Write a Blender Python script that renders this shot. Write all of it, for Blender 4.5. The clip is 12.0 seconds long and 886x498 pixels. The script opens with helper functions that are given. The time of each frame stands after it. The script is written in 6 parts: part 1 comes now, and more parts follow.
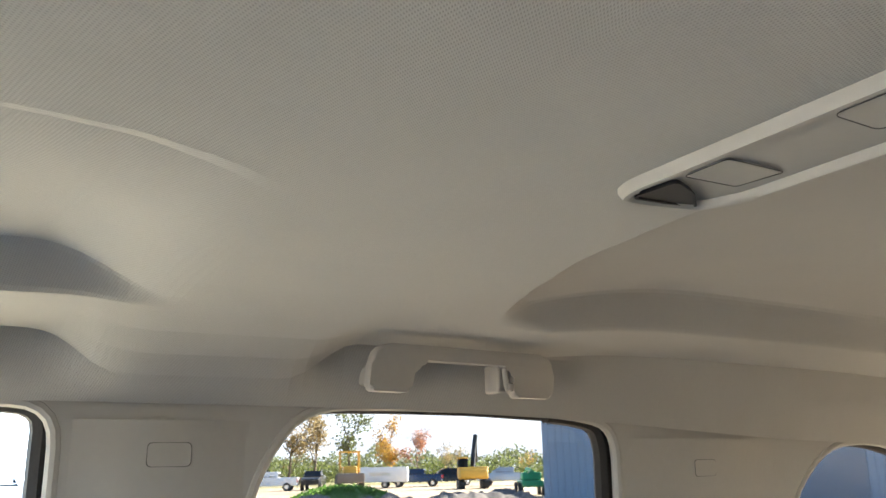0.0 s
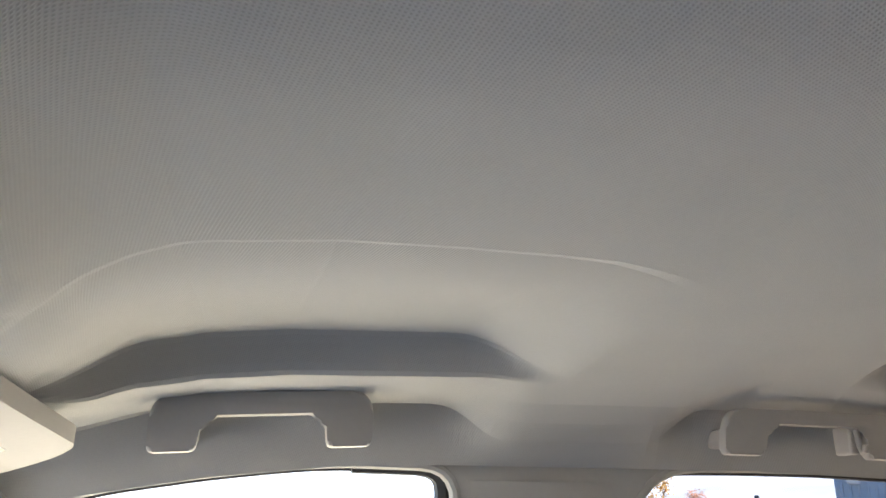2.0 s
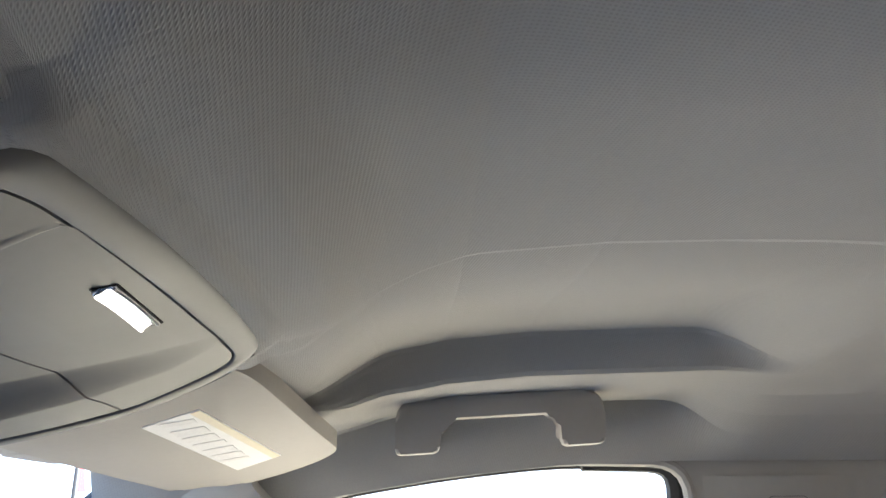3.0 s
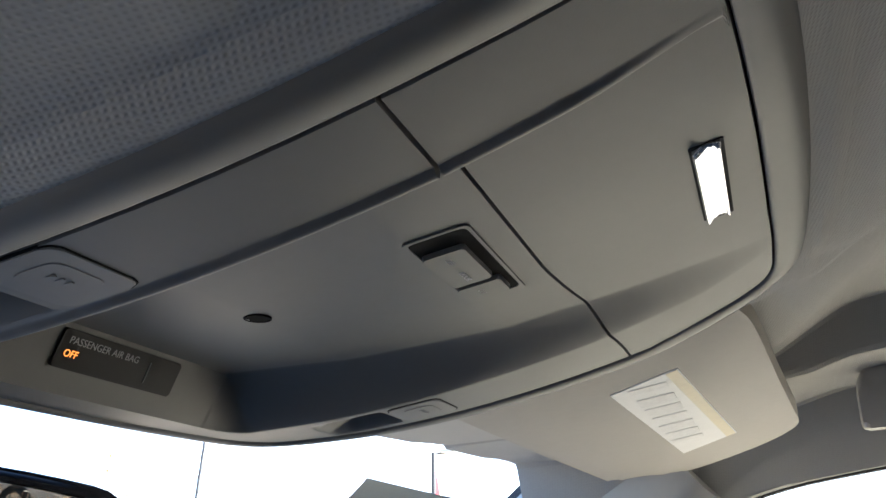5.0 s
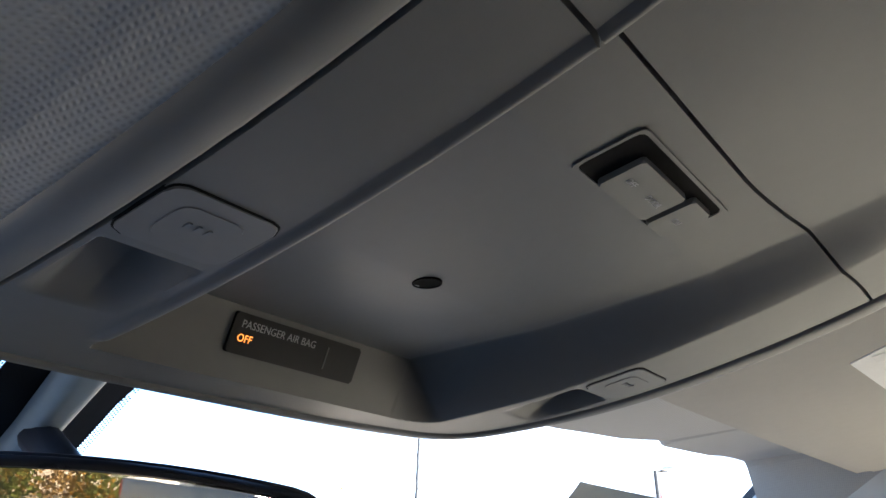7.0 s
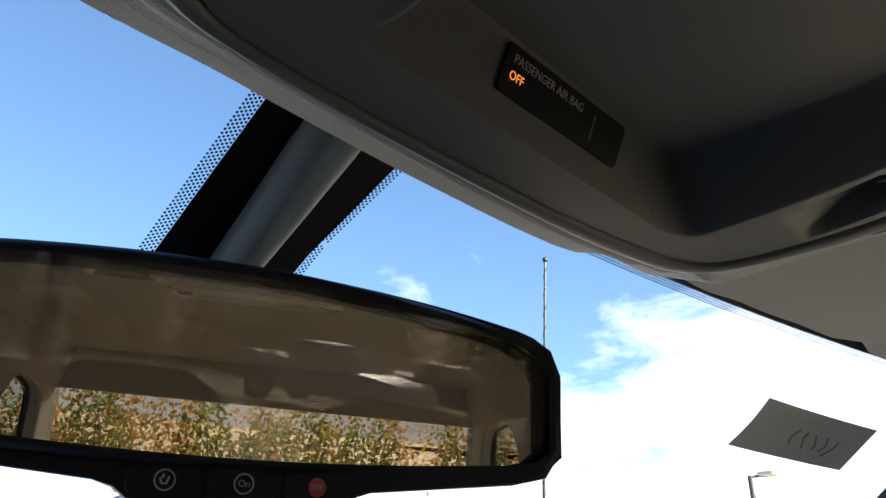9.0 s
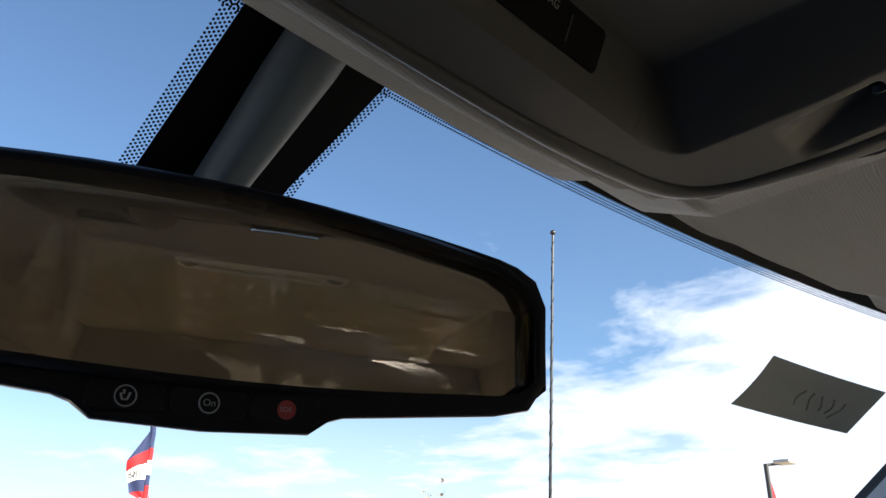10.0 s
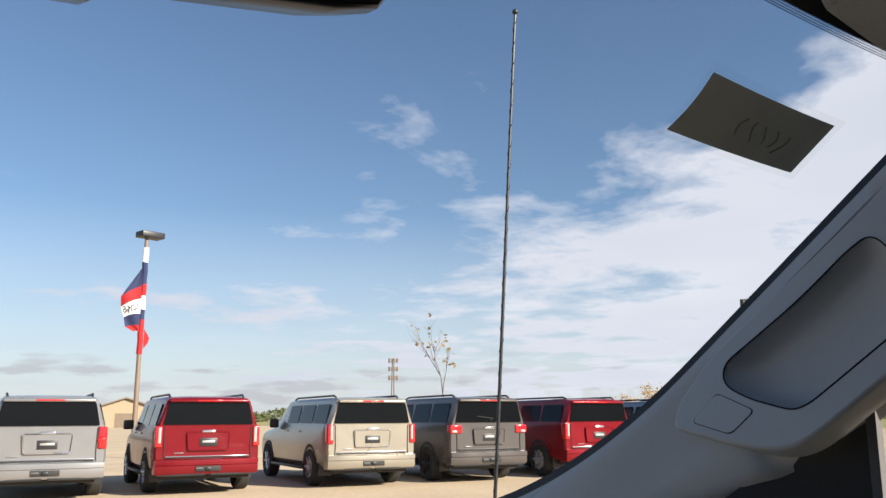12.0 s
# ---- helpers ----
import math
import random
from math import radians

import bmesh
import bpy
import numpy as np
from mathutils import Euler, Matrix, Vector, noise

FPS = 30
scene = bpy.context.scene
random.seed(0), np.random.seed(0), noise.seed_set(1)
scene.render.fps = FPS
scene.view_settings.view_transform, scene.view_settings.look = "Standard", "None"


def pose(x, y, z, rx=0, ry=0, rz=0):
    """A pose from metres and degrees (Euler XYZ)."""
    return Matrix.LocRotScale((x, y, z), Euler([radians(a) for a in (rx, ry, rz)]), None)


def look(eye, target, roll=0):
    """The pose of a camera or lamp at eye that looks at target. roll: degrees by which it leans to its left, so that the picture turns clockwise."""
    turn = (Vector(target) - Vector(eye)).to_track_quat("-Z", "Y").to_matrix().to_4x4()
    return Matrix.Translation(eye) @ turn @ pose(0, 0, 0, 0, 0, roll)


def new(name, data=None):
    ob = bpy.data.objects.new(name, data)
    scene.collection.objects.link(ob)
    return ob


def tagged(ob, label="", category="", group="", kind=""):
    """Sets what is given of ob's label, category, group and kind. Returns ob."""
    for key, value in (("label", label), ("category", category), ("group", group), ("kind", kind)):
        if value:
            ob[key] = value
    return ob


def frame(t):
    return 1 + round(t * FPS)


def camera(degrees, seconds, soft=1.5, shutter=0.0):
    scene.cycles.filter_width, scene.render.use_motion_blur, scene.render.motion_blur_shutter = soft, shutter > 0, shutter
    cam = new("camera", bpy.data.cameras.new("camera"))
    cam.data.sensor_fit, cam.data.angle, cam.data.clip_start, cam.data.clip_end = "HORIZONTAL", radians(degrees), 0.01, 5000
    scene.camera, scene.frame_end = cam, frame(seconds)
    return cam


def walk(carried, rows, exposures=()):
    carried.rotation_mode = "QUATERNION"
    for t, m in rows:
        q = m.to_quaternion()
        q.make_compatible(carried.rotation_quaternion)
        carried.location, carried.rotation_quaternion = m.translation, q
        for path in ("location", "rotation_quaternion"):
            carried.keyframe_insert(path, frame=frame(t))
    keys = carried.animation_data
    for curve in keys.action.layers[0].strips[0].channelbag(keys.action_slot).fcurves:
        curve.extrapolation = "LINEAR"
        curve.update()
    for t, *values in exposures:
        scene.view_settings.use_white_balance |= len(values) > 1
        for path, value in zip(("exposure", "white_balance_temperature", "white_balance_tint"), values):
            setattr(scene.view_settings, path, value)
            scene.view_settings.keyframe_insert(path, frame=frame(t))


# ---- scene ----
cam = camera(56.2, 12.0)
PATH = [
    (0, (-0.228, -0.602, 1.656), (1.418, -1.614, 2.172), -1.2),
    (0.5, (-0.239, -0.566, 1.656), (1.4, -1.562, 2.222), -1.1),
    (1, (-0.259, -0.525, 1.654), (1.419, -1.429, 2.26), -0.7),
    (1.5, (-0.28, -0.486, 1.651), (1.491, -1.161, 2.289), 0.0),
    (2, (-0.292, -0.456, 1.653), (1.545, -0.902, 2.305), -0.1),
    (2.5, (-0.293, -0.422, 1.656), (1.582, -0.686, 2.302), -0.1),
    (3, (-0.307, -0.396, 1.646), (1.58, -0.449, 2.307), -0.5),
    (3.5, (-0.324, -0.368, 1.639), (1.554, -0.208, 2.31), -0.8),
    (3.7, (-0.332, -0.364, 1.636), (1.534, -0.121, 2.316), -0.8),
    (5.3, (-0.222, -0.279, 1.619), (1.486, 0.471, 2.342), -0.6),
    (5.5, (-0.214, -0.279, 1.618), (1.464, 0.53, 2.347), -0.5),
    (6, (-0.198, -0.277, 1.613), (1.418, 0.644, 2.348), -0.3),
    (6.5, (-0.201, -0.277, 1.61), (1.357, 0.722, 2.368), -1.6),
    (7, (-0.201, -0.273, 1.609), (1.308, 0.79, 2.38), -1.5),
    (7.5, (-0.189, -0.243, 1.592), (1.272, 0.874, 2.377), -0.7),
    (7.7, (-0.193, -0.217, 1.581), (1.253, 0.916, 2.371), -0.8),
    (9.3, (-0.172, -0.166, 1.545), (1.208, 1.051, 2.327), -0.5),
    (9.5, (-0.166, -0.165, 1.54), (1.212, 1.058, 2.318), -0.4),
    (10, (-0.154, -0.164, 1.531), (1.216, 1.078, 2.292), -0.2),
    (10.5, (-0.146, -0.161, 1.523), (1.232, 1.104, 2.232), -0.2),
    (11, (-0.126, -0.156, 1.491), (1.259, 1.113, 2.178), -0.3),
    (11.5, (-0.067, -0.161, 1.456), (1.349, 1.133, 2.024), -0.0),
    (12, (-0.065, -0.156, 1.457), (1.405, 1.141, 1.854), -0.3),
]
EXPOSURES = [(0, 4.65, 5800, 7), (1.0, 4.9, 5550, 11), (2.0, 4.6, 5450, 12), (3.5, 4.0, 5350, 12), (5.5, 3.6, 5400, 11), (7.0, 3.6, 5450, 12), (7.7, 3.7, 5700, 10), (9.3, 2.1, 6050, 11), (10.5, 1.8, 6150, 13), (12.0, 1.24, 6350, 14)]
walk(cam, [(t, look(eye, target, roll)) for t, eye, target, roll in PATH], EXPOSURES)

# ---- light ----
SUN_BEARING, SUN_HEIGHT = 172.0, 27.0
world = bpy.data.worlds.new("sky")
scene.world = world
world.use_nodes = True
wn, wl = world.node_tree.nodes, world.node_tree.links
wn.clear()
w_out = wn.new("ShaderNodeOutputWorld")
w_bg = wn.new("ShaderNodeBackground")
w_sky = wn.new("ShaderNodeTexSky")
w_sky.sky_type = "NISHITA"
w_sky.sun_disc = False
w_sky.sun_elevation = radians(SUN_HEIGHT)
w_sky.sun_rotation = radians(SUN_BEARING)
w_sky.air_density, w_sky.dust_density, w_sky.ozone_density = 1.0, 0.7, 2.6
w_geo = wn.new("ShaderNodeTexCoord")
w_sep = wn.new("ShaderNodeSeparateXYZ")
w_up = wn.new("ShaderNodeMath")
w_up.operation = "MAXIMUM"
w_up.inputs[1].default_value = 0.03
w_add = wn.new("ShaderNodeMath")
w_add.inputs[1].default_value = 0.09
w_div = wn.new("ShaderNodeVectorMath")
w_div.operation = "DIVIDE"
w_noise = wn.new("ShaderNodeTexNoise")
w_noise.inputs["Scale"].default_value = 2.3
w_noise.inputs["Detail"].default_value = 10
w_noise.inputs["Roughness"].default_value = 0.60
w_noise.inputs["Distortion"].default_value = 0.25
w_broad = wn.new("ShaderNodeTexNoise")
w_broad.inputs["Scale"].default_value = 0.75
w_broad.inputs["Detail"].default_value = 3
w_ramp = wn.new("ShaderNodeValToRGB")
w_ramp.color_ramp.elements[0].position, w_ramp.color_ramp.elements[1].position = 0.685, 0.815
w_tone = wn.new("ShaderNodeMix")  # cloud tops white, thick bellies greyer
w_tone.data_type = "RGBA"
w_tone.inputs["A"].default_value, w_tone.inputs["B"].default_value = (7.0, 7.0, 7.35, 1), (5.0, 5.15, 5.8, 1)
w_mix = wn.new("ShaderNodeMix")
w_mix.data_type = "RGBA"
w_bg.inputs["Strength"].default_value = 0.065
wl.new(w_geo.outputs["Generated"], w_sep.inputs[0])
wl.new(w_sep.outputs["Z"], w_up.inputs[0])
wl.new(w_up.outputs[0], w_add.inputs[0])
wl.new(w_geo.outputs["Generated"], w_div.inputs[0])
wl.new(w_add.outputs[0], w_div.inputs[1])
wl.new(w_div.outputs[0], w_noise.inputs["Vector"])
wl.new(w_div.outputs[0], w_broad.inputs["Vector"])
w_flat = wn.new("ShaderNodeVectorMath")  # the bank thickens to the south-east and thins overhead
w_flat.operation = "MAXIMUM"
w_flat.inputs[1].default_value = (-2, -2, 0.13)
w_side = wn.new("ShaderNodeVectorMath")
w_side.operation = "DOT_PRODUCT"
w_side.inputs[1].default_value = (0.231, -0.262, -0.735)
w_half = wn.new("ShaderNodeMath")
w_half.operation = "MULTIPLY_ADD"
w_half.inputs[1].default_value = 0.45
w_both = wn.new("ShaderNodeMath")
w_both.operation = "MULTIPLY_ADD"
w_both.inputs[1].default_value = 0.55
w_sum = wn.new("ShaderNodeMath")
w_lift = wn.new("ShaderNodeMath")
w_lift.inputs[1].default_value = 0.21
wl.new(w_geo.outputs["Generated"], w_flat.inputs[0])
wl.new(w_flat.outputs["Vector"], w_side.inputs[0])
wl.new(w_side.outputs["Value"], w_lift.inputs[0])
wl.new(w_broad.outputs["Fac"], w_half.inputs[0])
wl.new(w_lift.outputs[0], w_half.inputs[2])
wl.new(w_noise.outputs["Fac"], w_both.inputs[0])
wl.new(w_half.outputs[0], w_both.inputs[2])
wl.new(w_both.outputs[0], w_sum.inputs[0])
w_sum.inputs[1].default_value = 0.17
wl.new(w_sum.outputs[0], w_ramp.inputs["Fac"])
wl.new(w_broad.outputs["Fac"], w_tone.inputs["Factor"])
wl.new(w_tone.outputs["Result"], w_mix.inputs["B"])
w_haze = wn.new("ShaderNodeMapRange")  # pale haze low over the land
w_haze.inputs["From Min"].default_value, w_haze.inputs["From Max"].default_value = 0.0, 0.24
w_haze.inputs["To Min"].default_value, w_haze.inputs["To Max"].default_value = 0.72, 0.0
w_most = wn.new("ShaderNodeMath")
w_most.operation = "MAXIMUM"
wl.new(w_sep.outputs["Z"], w_haze.inputs["Value"])
wl.new(w_haze.outputs[0], w_most.inputs[0])
wl.new(w_ramp.outputs["Color"], w_most.inputs[1])
wl.new(w_most.outputs[0], w_mix.inputs["Factor"])
wl.new(w_sky.outputs["Color"], w_mix.inputs["A"])
w_long = wn.new("ShaderNodeVectorMath")  # small flat clouds far off, low over the land
w_long.operation = "MULTIPLY"
w_long.inputs[1].default_value = (1, 1, 5.5)
w_small = wn.new("ShaderNodeTexNoise")
w_small.inputs["Scale"].default_value, w_small.inputs["Detail"].default_value = 9.5, 5
w_puff = wn.new("ShaderNodeMapRange")
w_puff.inputs["From Min"].default_value, w_puff.inputs["From Max"].default_value = 0.545, 0.62
w_puff.inputs["To Max"].default_value = 0.65
w_band = wn.new("ShaderNodeMapRange")
w_band.inputs["From Min"].default_value, w_band.inputs["From Max"].default_value = 0.085, 0.055
w_low = wn.new("ShaderNodeMath")
w_low.operation = "MULTIPLY"
w_last = wn.new("ShaderNodeMix")
w_last.data_type = "RGBA"
w_last.inputs["B"].default_value = (4.2, 4.05, 4.3, 1)
wl.new(w_geo.outputs["Generated"], w_long.inputs[0])
wl.new(w_long.outputs[0], w_small.inputs["Vector"])
wl.new(w_small.outputs["Fac"], w_puff.inputs["Value"])
wl.new(w_sep.outputs["Z"], w_band.inputs["Value"])
wl.new(w_puff.outputs[0], w_low.inputs[0])
wl.new(w_band.outputs[0], w_low.inputs[1])
wl.new(w_low.outputs[0], w_last.inputs["Factor"])
wl.new(w_mix.outputs["Result"], w_last.inputs["A"])
wl.new(w_last.outputs["Result"], w_bg.inputs["Color"])
wl.new(w_bg.outputs[0], w_out.inputs[0])

b, h = radians(SUN_BEARING), radians(SUN_HEIGHT)
sun_way = Vector((math.sin(b) * math.cos(h), math.cos(b) * math.cos(h), math.sin(h)))
sun = new("sun", bpy.data.lights.new("sun", "SUN"))
sun.data.energy, sun.data.angle, sun.data.color = 5.0, radians(0.5), (1.0, 0.90, 0.75)
sun.matrix_world = look(sun_way * 100, (0, 0, 0))


# ---- materials ----
def material(name, colour, rough=0.6, metal=0.0, spread=0.12, scale=20.0, bump=0.0, bump_scale=200.0, coat=0.0, fine=None, emit=None):
    """A procedural surface: base colour varied by a broad and a fine noise, relief by a bump."""
    m = bpy.data.materials.new(name)
    m.use_nodes = True
    n, l = m.node_tree.nodes, m.node_tree.links
    bs = n["Principled BSDF"]
    bs.inputs["Roughness"].default_value, bs.inputs["Metallic"].default_value = rough, metal
    bs.inputs["Coat Weight"].default_value = coat
    tc = n.new("ShaderNodeTexCoord")
    a, c = n.new("ShaderNodeTexNoise"), n.new("ShaderNodeTexNoise")
    a.inputs["Scale"].default_value, a.inputs["Detail"].default_value = scale, 6
    c.inputs["Scale"].default_value, c.inputs["Detail"].default_value = fine or scale * 14, 3
    for t in (a, c):
        l.new(tc.outputs["Object"], t.inputs["Vector"])
    mixf = n.new("ShaderNodeMath")
    mixf.operation = "MULTIPLY_ADD"
    mixf.inputs[1].default_value = 0.5
    half = n.new("ShaderNodeMath")
    half.operation = "MULTIPLY"
    half.inputs[1].default_value = 0.5
    l.new(c.outputs["Fac"], half.inputs[0])
    l.new(a.outputs["Fac"], mixf.inputs[0])
    l.new(half.outputs[0], mixf.inputs[2])
    ramp = n.new("ShaderNodeValToRGB")
    lo, hi = [max(0.0, v * (1 - spread)) for v in colour], [min(1.0, v * (1 + spread)) for v in colour]
    ramp.color_ramp.elements[0].position, ramp.color_ramp.elements[1].position = 0.3, 0.7
    ramp.color_ramp.elements[0].color, ramp.color_ramp.elements[1].color = (*lo, 1), (*hi, 1)
    l.new(mixf.outputs[0], ramp.inputs["Fac"])
    l.new(ramp.outputs["Color"], bs.inputs["Base Color"])
    rr = n.new("ShaderNodeMapRange")
    rr.inputs["To Min"].default_value, rr.inputs["To Max"].default_value = max(0.02, rough - 0.08), min(1.0, rough + 0.08)
    l.new(a.outputs["Fac"], rr.inputs["Value"])
    l.new(rr.outputs[0], bs.inputs["Roughness"])
    if bump:
        bt, bp = n.new("ShaderNodeTexNoise"), n.new("ShaderNodeBump")
        bt.inputs["Scale"].default_value, bt.inputs["Detail"].default_value = bump_scale, 4
        bp.inputs["Strength"].default_value, bp.inputs["Distance"].default_value = bump, 0.4 / bump_scale
        l.new(tc.outputs["Object"], bt.inputs["Vector"])
        l.new(bt.outputs["Fac"], bp.inputs["Height"])
        l.new(bp.outputs[0], bs.inputs["Normal"])
    if emit:
        bs.inputs["Emission Color"].default_value, bs.inputs["Emission Strength"].default_value = (*emit[0], 1), emit[1]
    return m


def woven(name, colour, pitch=0.0017, depth=0.00022, rough=0.9):
    """Knitted lining cloth: rows of small dimples in a staggered grid, with darker holes."""
    m = material(name, colour, rough, spread=0.05, scale=9, fine=420)
    n, l = m.node_tree.nodes, m.node_tree.links
    bs = n["Principled BSDF"]
    ramp = bs.inputs["Base Color"].links[0].from_node
    tc = n.new("ShaderNodeTexCoord")
    sep = n.new("ShaderNodeSeparateXYZ")
    l.new(tc.outputs["UV"], sep.inputs[0])
    k = 2 * math.pi / pitch

    def op(kind, a, bb=None):
        q = n.new("ShaderNodeMath")
        q.operation = kind
        for i, v in enumerate((a, bb)):
            if v is None:
                continue
            if isinstance(v, (int, float)):
                q.inputs[i].default_value = v
            else:
                l.new(v, q.inputs[i])
        return q.outputs[0]

    sx = op("SINE", op("MULTIPLY", op("ADD", sep.outputs["X"], op("MULTIPLY", sep.outputs["Y"], 0.22)), k))
    sy = op("SINE", op("MULTIPLY", op("SUBTRACT", sep.outputs["Y"], op("MULTIPLY", sep.outputs["X"], 0.22)), k * 0.85))
    hole = op("MULTIPLY", op("ADD", sx, 1.0), op("ADD", sy, 1.0))
    hole = op("MULTIPLY", hole, 0.25)
    bp = n.new("ShaderNodeBump")
    bp.inputs["Strength"].default_value, bp.inputs["Distance"].default_value, bp.invert = 0.8, depth, True
    l.new(hole, bp.inputs["Height"])
    l.new(bp.outputs[0], bs.inputs["Normal"])
    mx = n.new("ShaderNodeMix")
    mx.data_type = "RGBA"
    mx.blend_type = "MULTIPLY"
    mx.inputs["B"].default_value = (0.82, 0.82, 0.81, 1)
    l.new(op("POWER", hole, 1.6), mx.inputs["Factor"])
    l.new(ramp.outputs["Color"], mx.inputs["A"])
    l.new(mx.outputs["Result"], bs.inputs["Base Color"])
    bs.inputs["Sheen Weight"].default_value = 0.12
    return m


def glass(name, tint=(0.93, 0.97, 0.96), gloss=0.05):
    m = bpy.data.materials.new(name)
    m.use_nodes = True
    n, l = m.node_tree.nodes, m.node_tree.links
    n.remove(n["Principled BSDF"])
    tr, gl, mx = (n.new("ShaderNode" + k) for k in ("BsdfTransparent", "BsdfGlossy", "MixShader"))
    tr.inputs["Color"].default_value = (*tint, 1)
    gl.inputs["Roughness"].default_value = 0.01
    mx.inputs[0].default_value = gloss
    l.new(tr.outputs[0], mx.inputs[1])
    l.new(gl.outputs[0], mx.inputs[2])
    l.new(mx.outputs[0], n["Material Output"].inputs[0])
    return m


M = {
    "liner": woven("liner_cloth", (0.395, 0.39, 0.375)),
    "console": material("console_plastic", (0.138, 0.136, 0.128), 0.46, spread=0.03, scale=14, bump=0.10, bump_scale=1800),
    "console_dark": material("console_gap", (0.012, 0.012, 0.012), 0.8),
    "trim": material("trim_plastic", (0.38, 0.375, 0.36), 0.55, spread=0.03, scale=8, bump=0.15, bump_scale=1500),
    "grip": material("grip_plastic", (0.36, 0.345, 0.32), 0.5, spread=0.03, scale=12, bump=0.12, bump_scale=1600),
    "visor": material("visor_vinyl", (0.37, 0.345, 0.305), 0.6, spread=0.03, scale=10, bump=0.2, bump_scale=900),
    "label": material("label_paper", (0.80, 0.79, 0.77), 0.5, spread=0.05, scale=60),
    "print": material("label_print", (0.785, 0.775, 0.755), 0.6, spread=0.1),
    "stripe": material("label_stripe", (0.78, 0.70, 0.50), 0.6, spread=0.06),
    "black": material("black_plastic", (0.02, 0.02, 0.022), 0.45, spread=0.2, bump=0.1, bump_scale=1400),
    "satin": material("satin_black", (0.026, 0.027, 0.033), 0.3, spread=0.1),
    "rubber": material("seal_rubber", (0.016, 0.016, 0.017), 0.7, spread=0.25, bump=0.2, bump_scale=600),
    "grey_ring": material("seal_cloth", (0.10, 0.10, 0.10), 0.7, spread=0.1),
    "chrome": material("bright_chrome", (0.82, 0.82, 0.84), 0.07, metal=1.0, spread=0.02),
    "lens": material("lamp_lens", (0.155, 0.153, 0.148), 0.46, spread=0.03, scale=25),
    "lens_mark": material("lamp_mark", (0.12, 0.12, 0.12), 0.5),
    "bulb": material("dark_bulb", (0.03, 0.05, 0.06), 0.12, spread=0.1),
    "hole": material("dark_hole", (0.003, 0.003, 0.003), 0.95),
    "mount_grey": material("mount_plastic", (0.22, 0.27, 0.31), 0.5, spread=0.05, bump=0.1, bump_scale=1400),
    "frit": material("glass_frit", (0.006, 0.006, 0.007), 0.5, spread=0.2),
    "icon": material("grey_print", (0.55, 0.55, 0.56), 0.5),
    "amber": material("amber_lamp", (0.6, 0.2, 0.03), 0.5, emit=((1.0, 0.26, 0.03), 0.22)),
    "text_grey": material("grey_legend", (0.42, 0.42, 0.42), 0.6),
    "sos": material("red_button", (0.62, 0.09, 0.10), 0.45),
    "paper": material("paper_sheet", (0.55, 0.51, 0.42), 0.8, spread=0.06, scale=40),
    "paper_ink": material("paper_ink", (0.30, 0.28, 0.24), 0.8),
    "seat": material("seat_leather", (0.06, 0.059, 0.058), 0.5, spread=0.15, bump=0.3, bump_scale=350),
    "dash": material("dash_vinyl", (0.20, 0.197, 0.19), 0.6, spread=0.15, bump=0.3, bump_scale=500),
    "carpet": material("floor_carpet", (0.06, 0.059, 0.057), 0.95, spread=0.25, bump=0.5, bump_scale=900),
    "clear": glass("clear_glass", (0.79, 0.83, 0.82), 0.007),
    "tape": glass("clear_tape", (0.95, 0.95, 0.94), 0.01),
    "prism": glass("prism_glass", (0.96, 0.95, 0.93), 0.045),
    "tailgate": glass("tailgate_glass", (0.48, 0.465, 0.43), 0.015),
    "privacy": glass("privacy_glass", (0.38, 0.38, 0.37), 0.015),
}


silver = bpy.data.materials.new("mirror_coating")
silver.use_nodes = True
sb = silver.node_tree.nodes["Principled BSDF"]
sb.inputs["Base Color"].default_value, sb.inputs["Metallic"].default_value, sb.inputs["Roughness"].default_value = (0.92, 0.87, 0.78, 1), 1.0, 0.0
M["silver"] = silver
pn, pl_ = M["paper"].node_tree.nodes, M["paper"].node_tree.links
p_tl, p_mx = pn.new("ShaderNodeBsdfTranslucent"), pn.new("ShaderNodeMixShader")
p_mx.inputs[0].default_value = 0.45
pl_.new(pn["Principled BSDF"].inputs["Base Color"].links[0].from_socket, p_tl.inputs["Color"])
pl_.new(pn["Principled BSDF"].outputs[0], p_mx.inputs[1])
pl_.new(p_tl.outputs[0], p_mx.inputs[2])
pl_.new(p_mx.outputs[0], pn["Material Output"].inputs[0])
M["console"].node_tree.nodes["Principled BSDF"].inputs["Specular IOR Level"].default_value = 0.3
M["lens"].node_tree.nodes["Principled BSDF"].inputs["Specular IOR Level"].default_value = 0.3
for nm in ("satin", "console_dark", "frit", "hole"):
    M[nm].node_tree.nodes["Principled BSDF"].inputs["Specular IOR Level"].default_value = 0.15


# ---- shaping helpers ----
def mesh_of(bm, name, mat, smooth=True, angle=35):
    bmesh.ops.recalc_face_normals(bm, faces=bm.faces[:]) if len(bm.faces) < 60000 else None
    me = bpy.data.meshes.new(name)
    if smooth:
        for f in bm.faces:
            f.smooth = True
        lim = math.cos(radians(angle))
        for e in bm.edges:
            if len(e.link_faces) == 2 and e.link_faces[0].normal.dot(e.link_faces[1].normal) < lim:
                e.smooth = False
    bm.to_mesh(me)
    bm.free()
    me.materials.append(M[mat] if isinstance(mat, str) else mat)
    return me


ORIGIN = {}


def thing(name, at, label, category, group="", kind=""):
    ob = new(name)
    ob.location = at
    ob.empty_display_size = 0.05
    ORIGIN[ob] = Vector(at)
    return tagged(ob, label, category, group, kind)


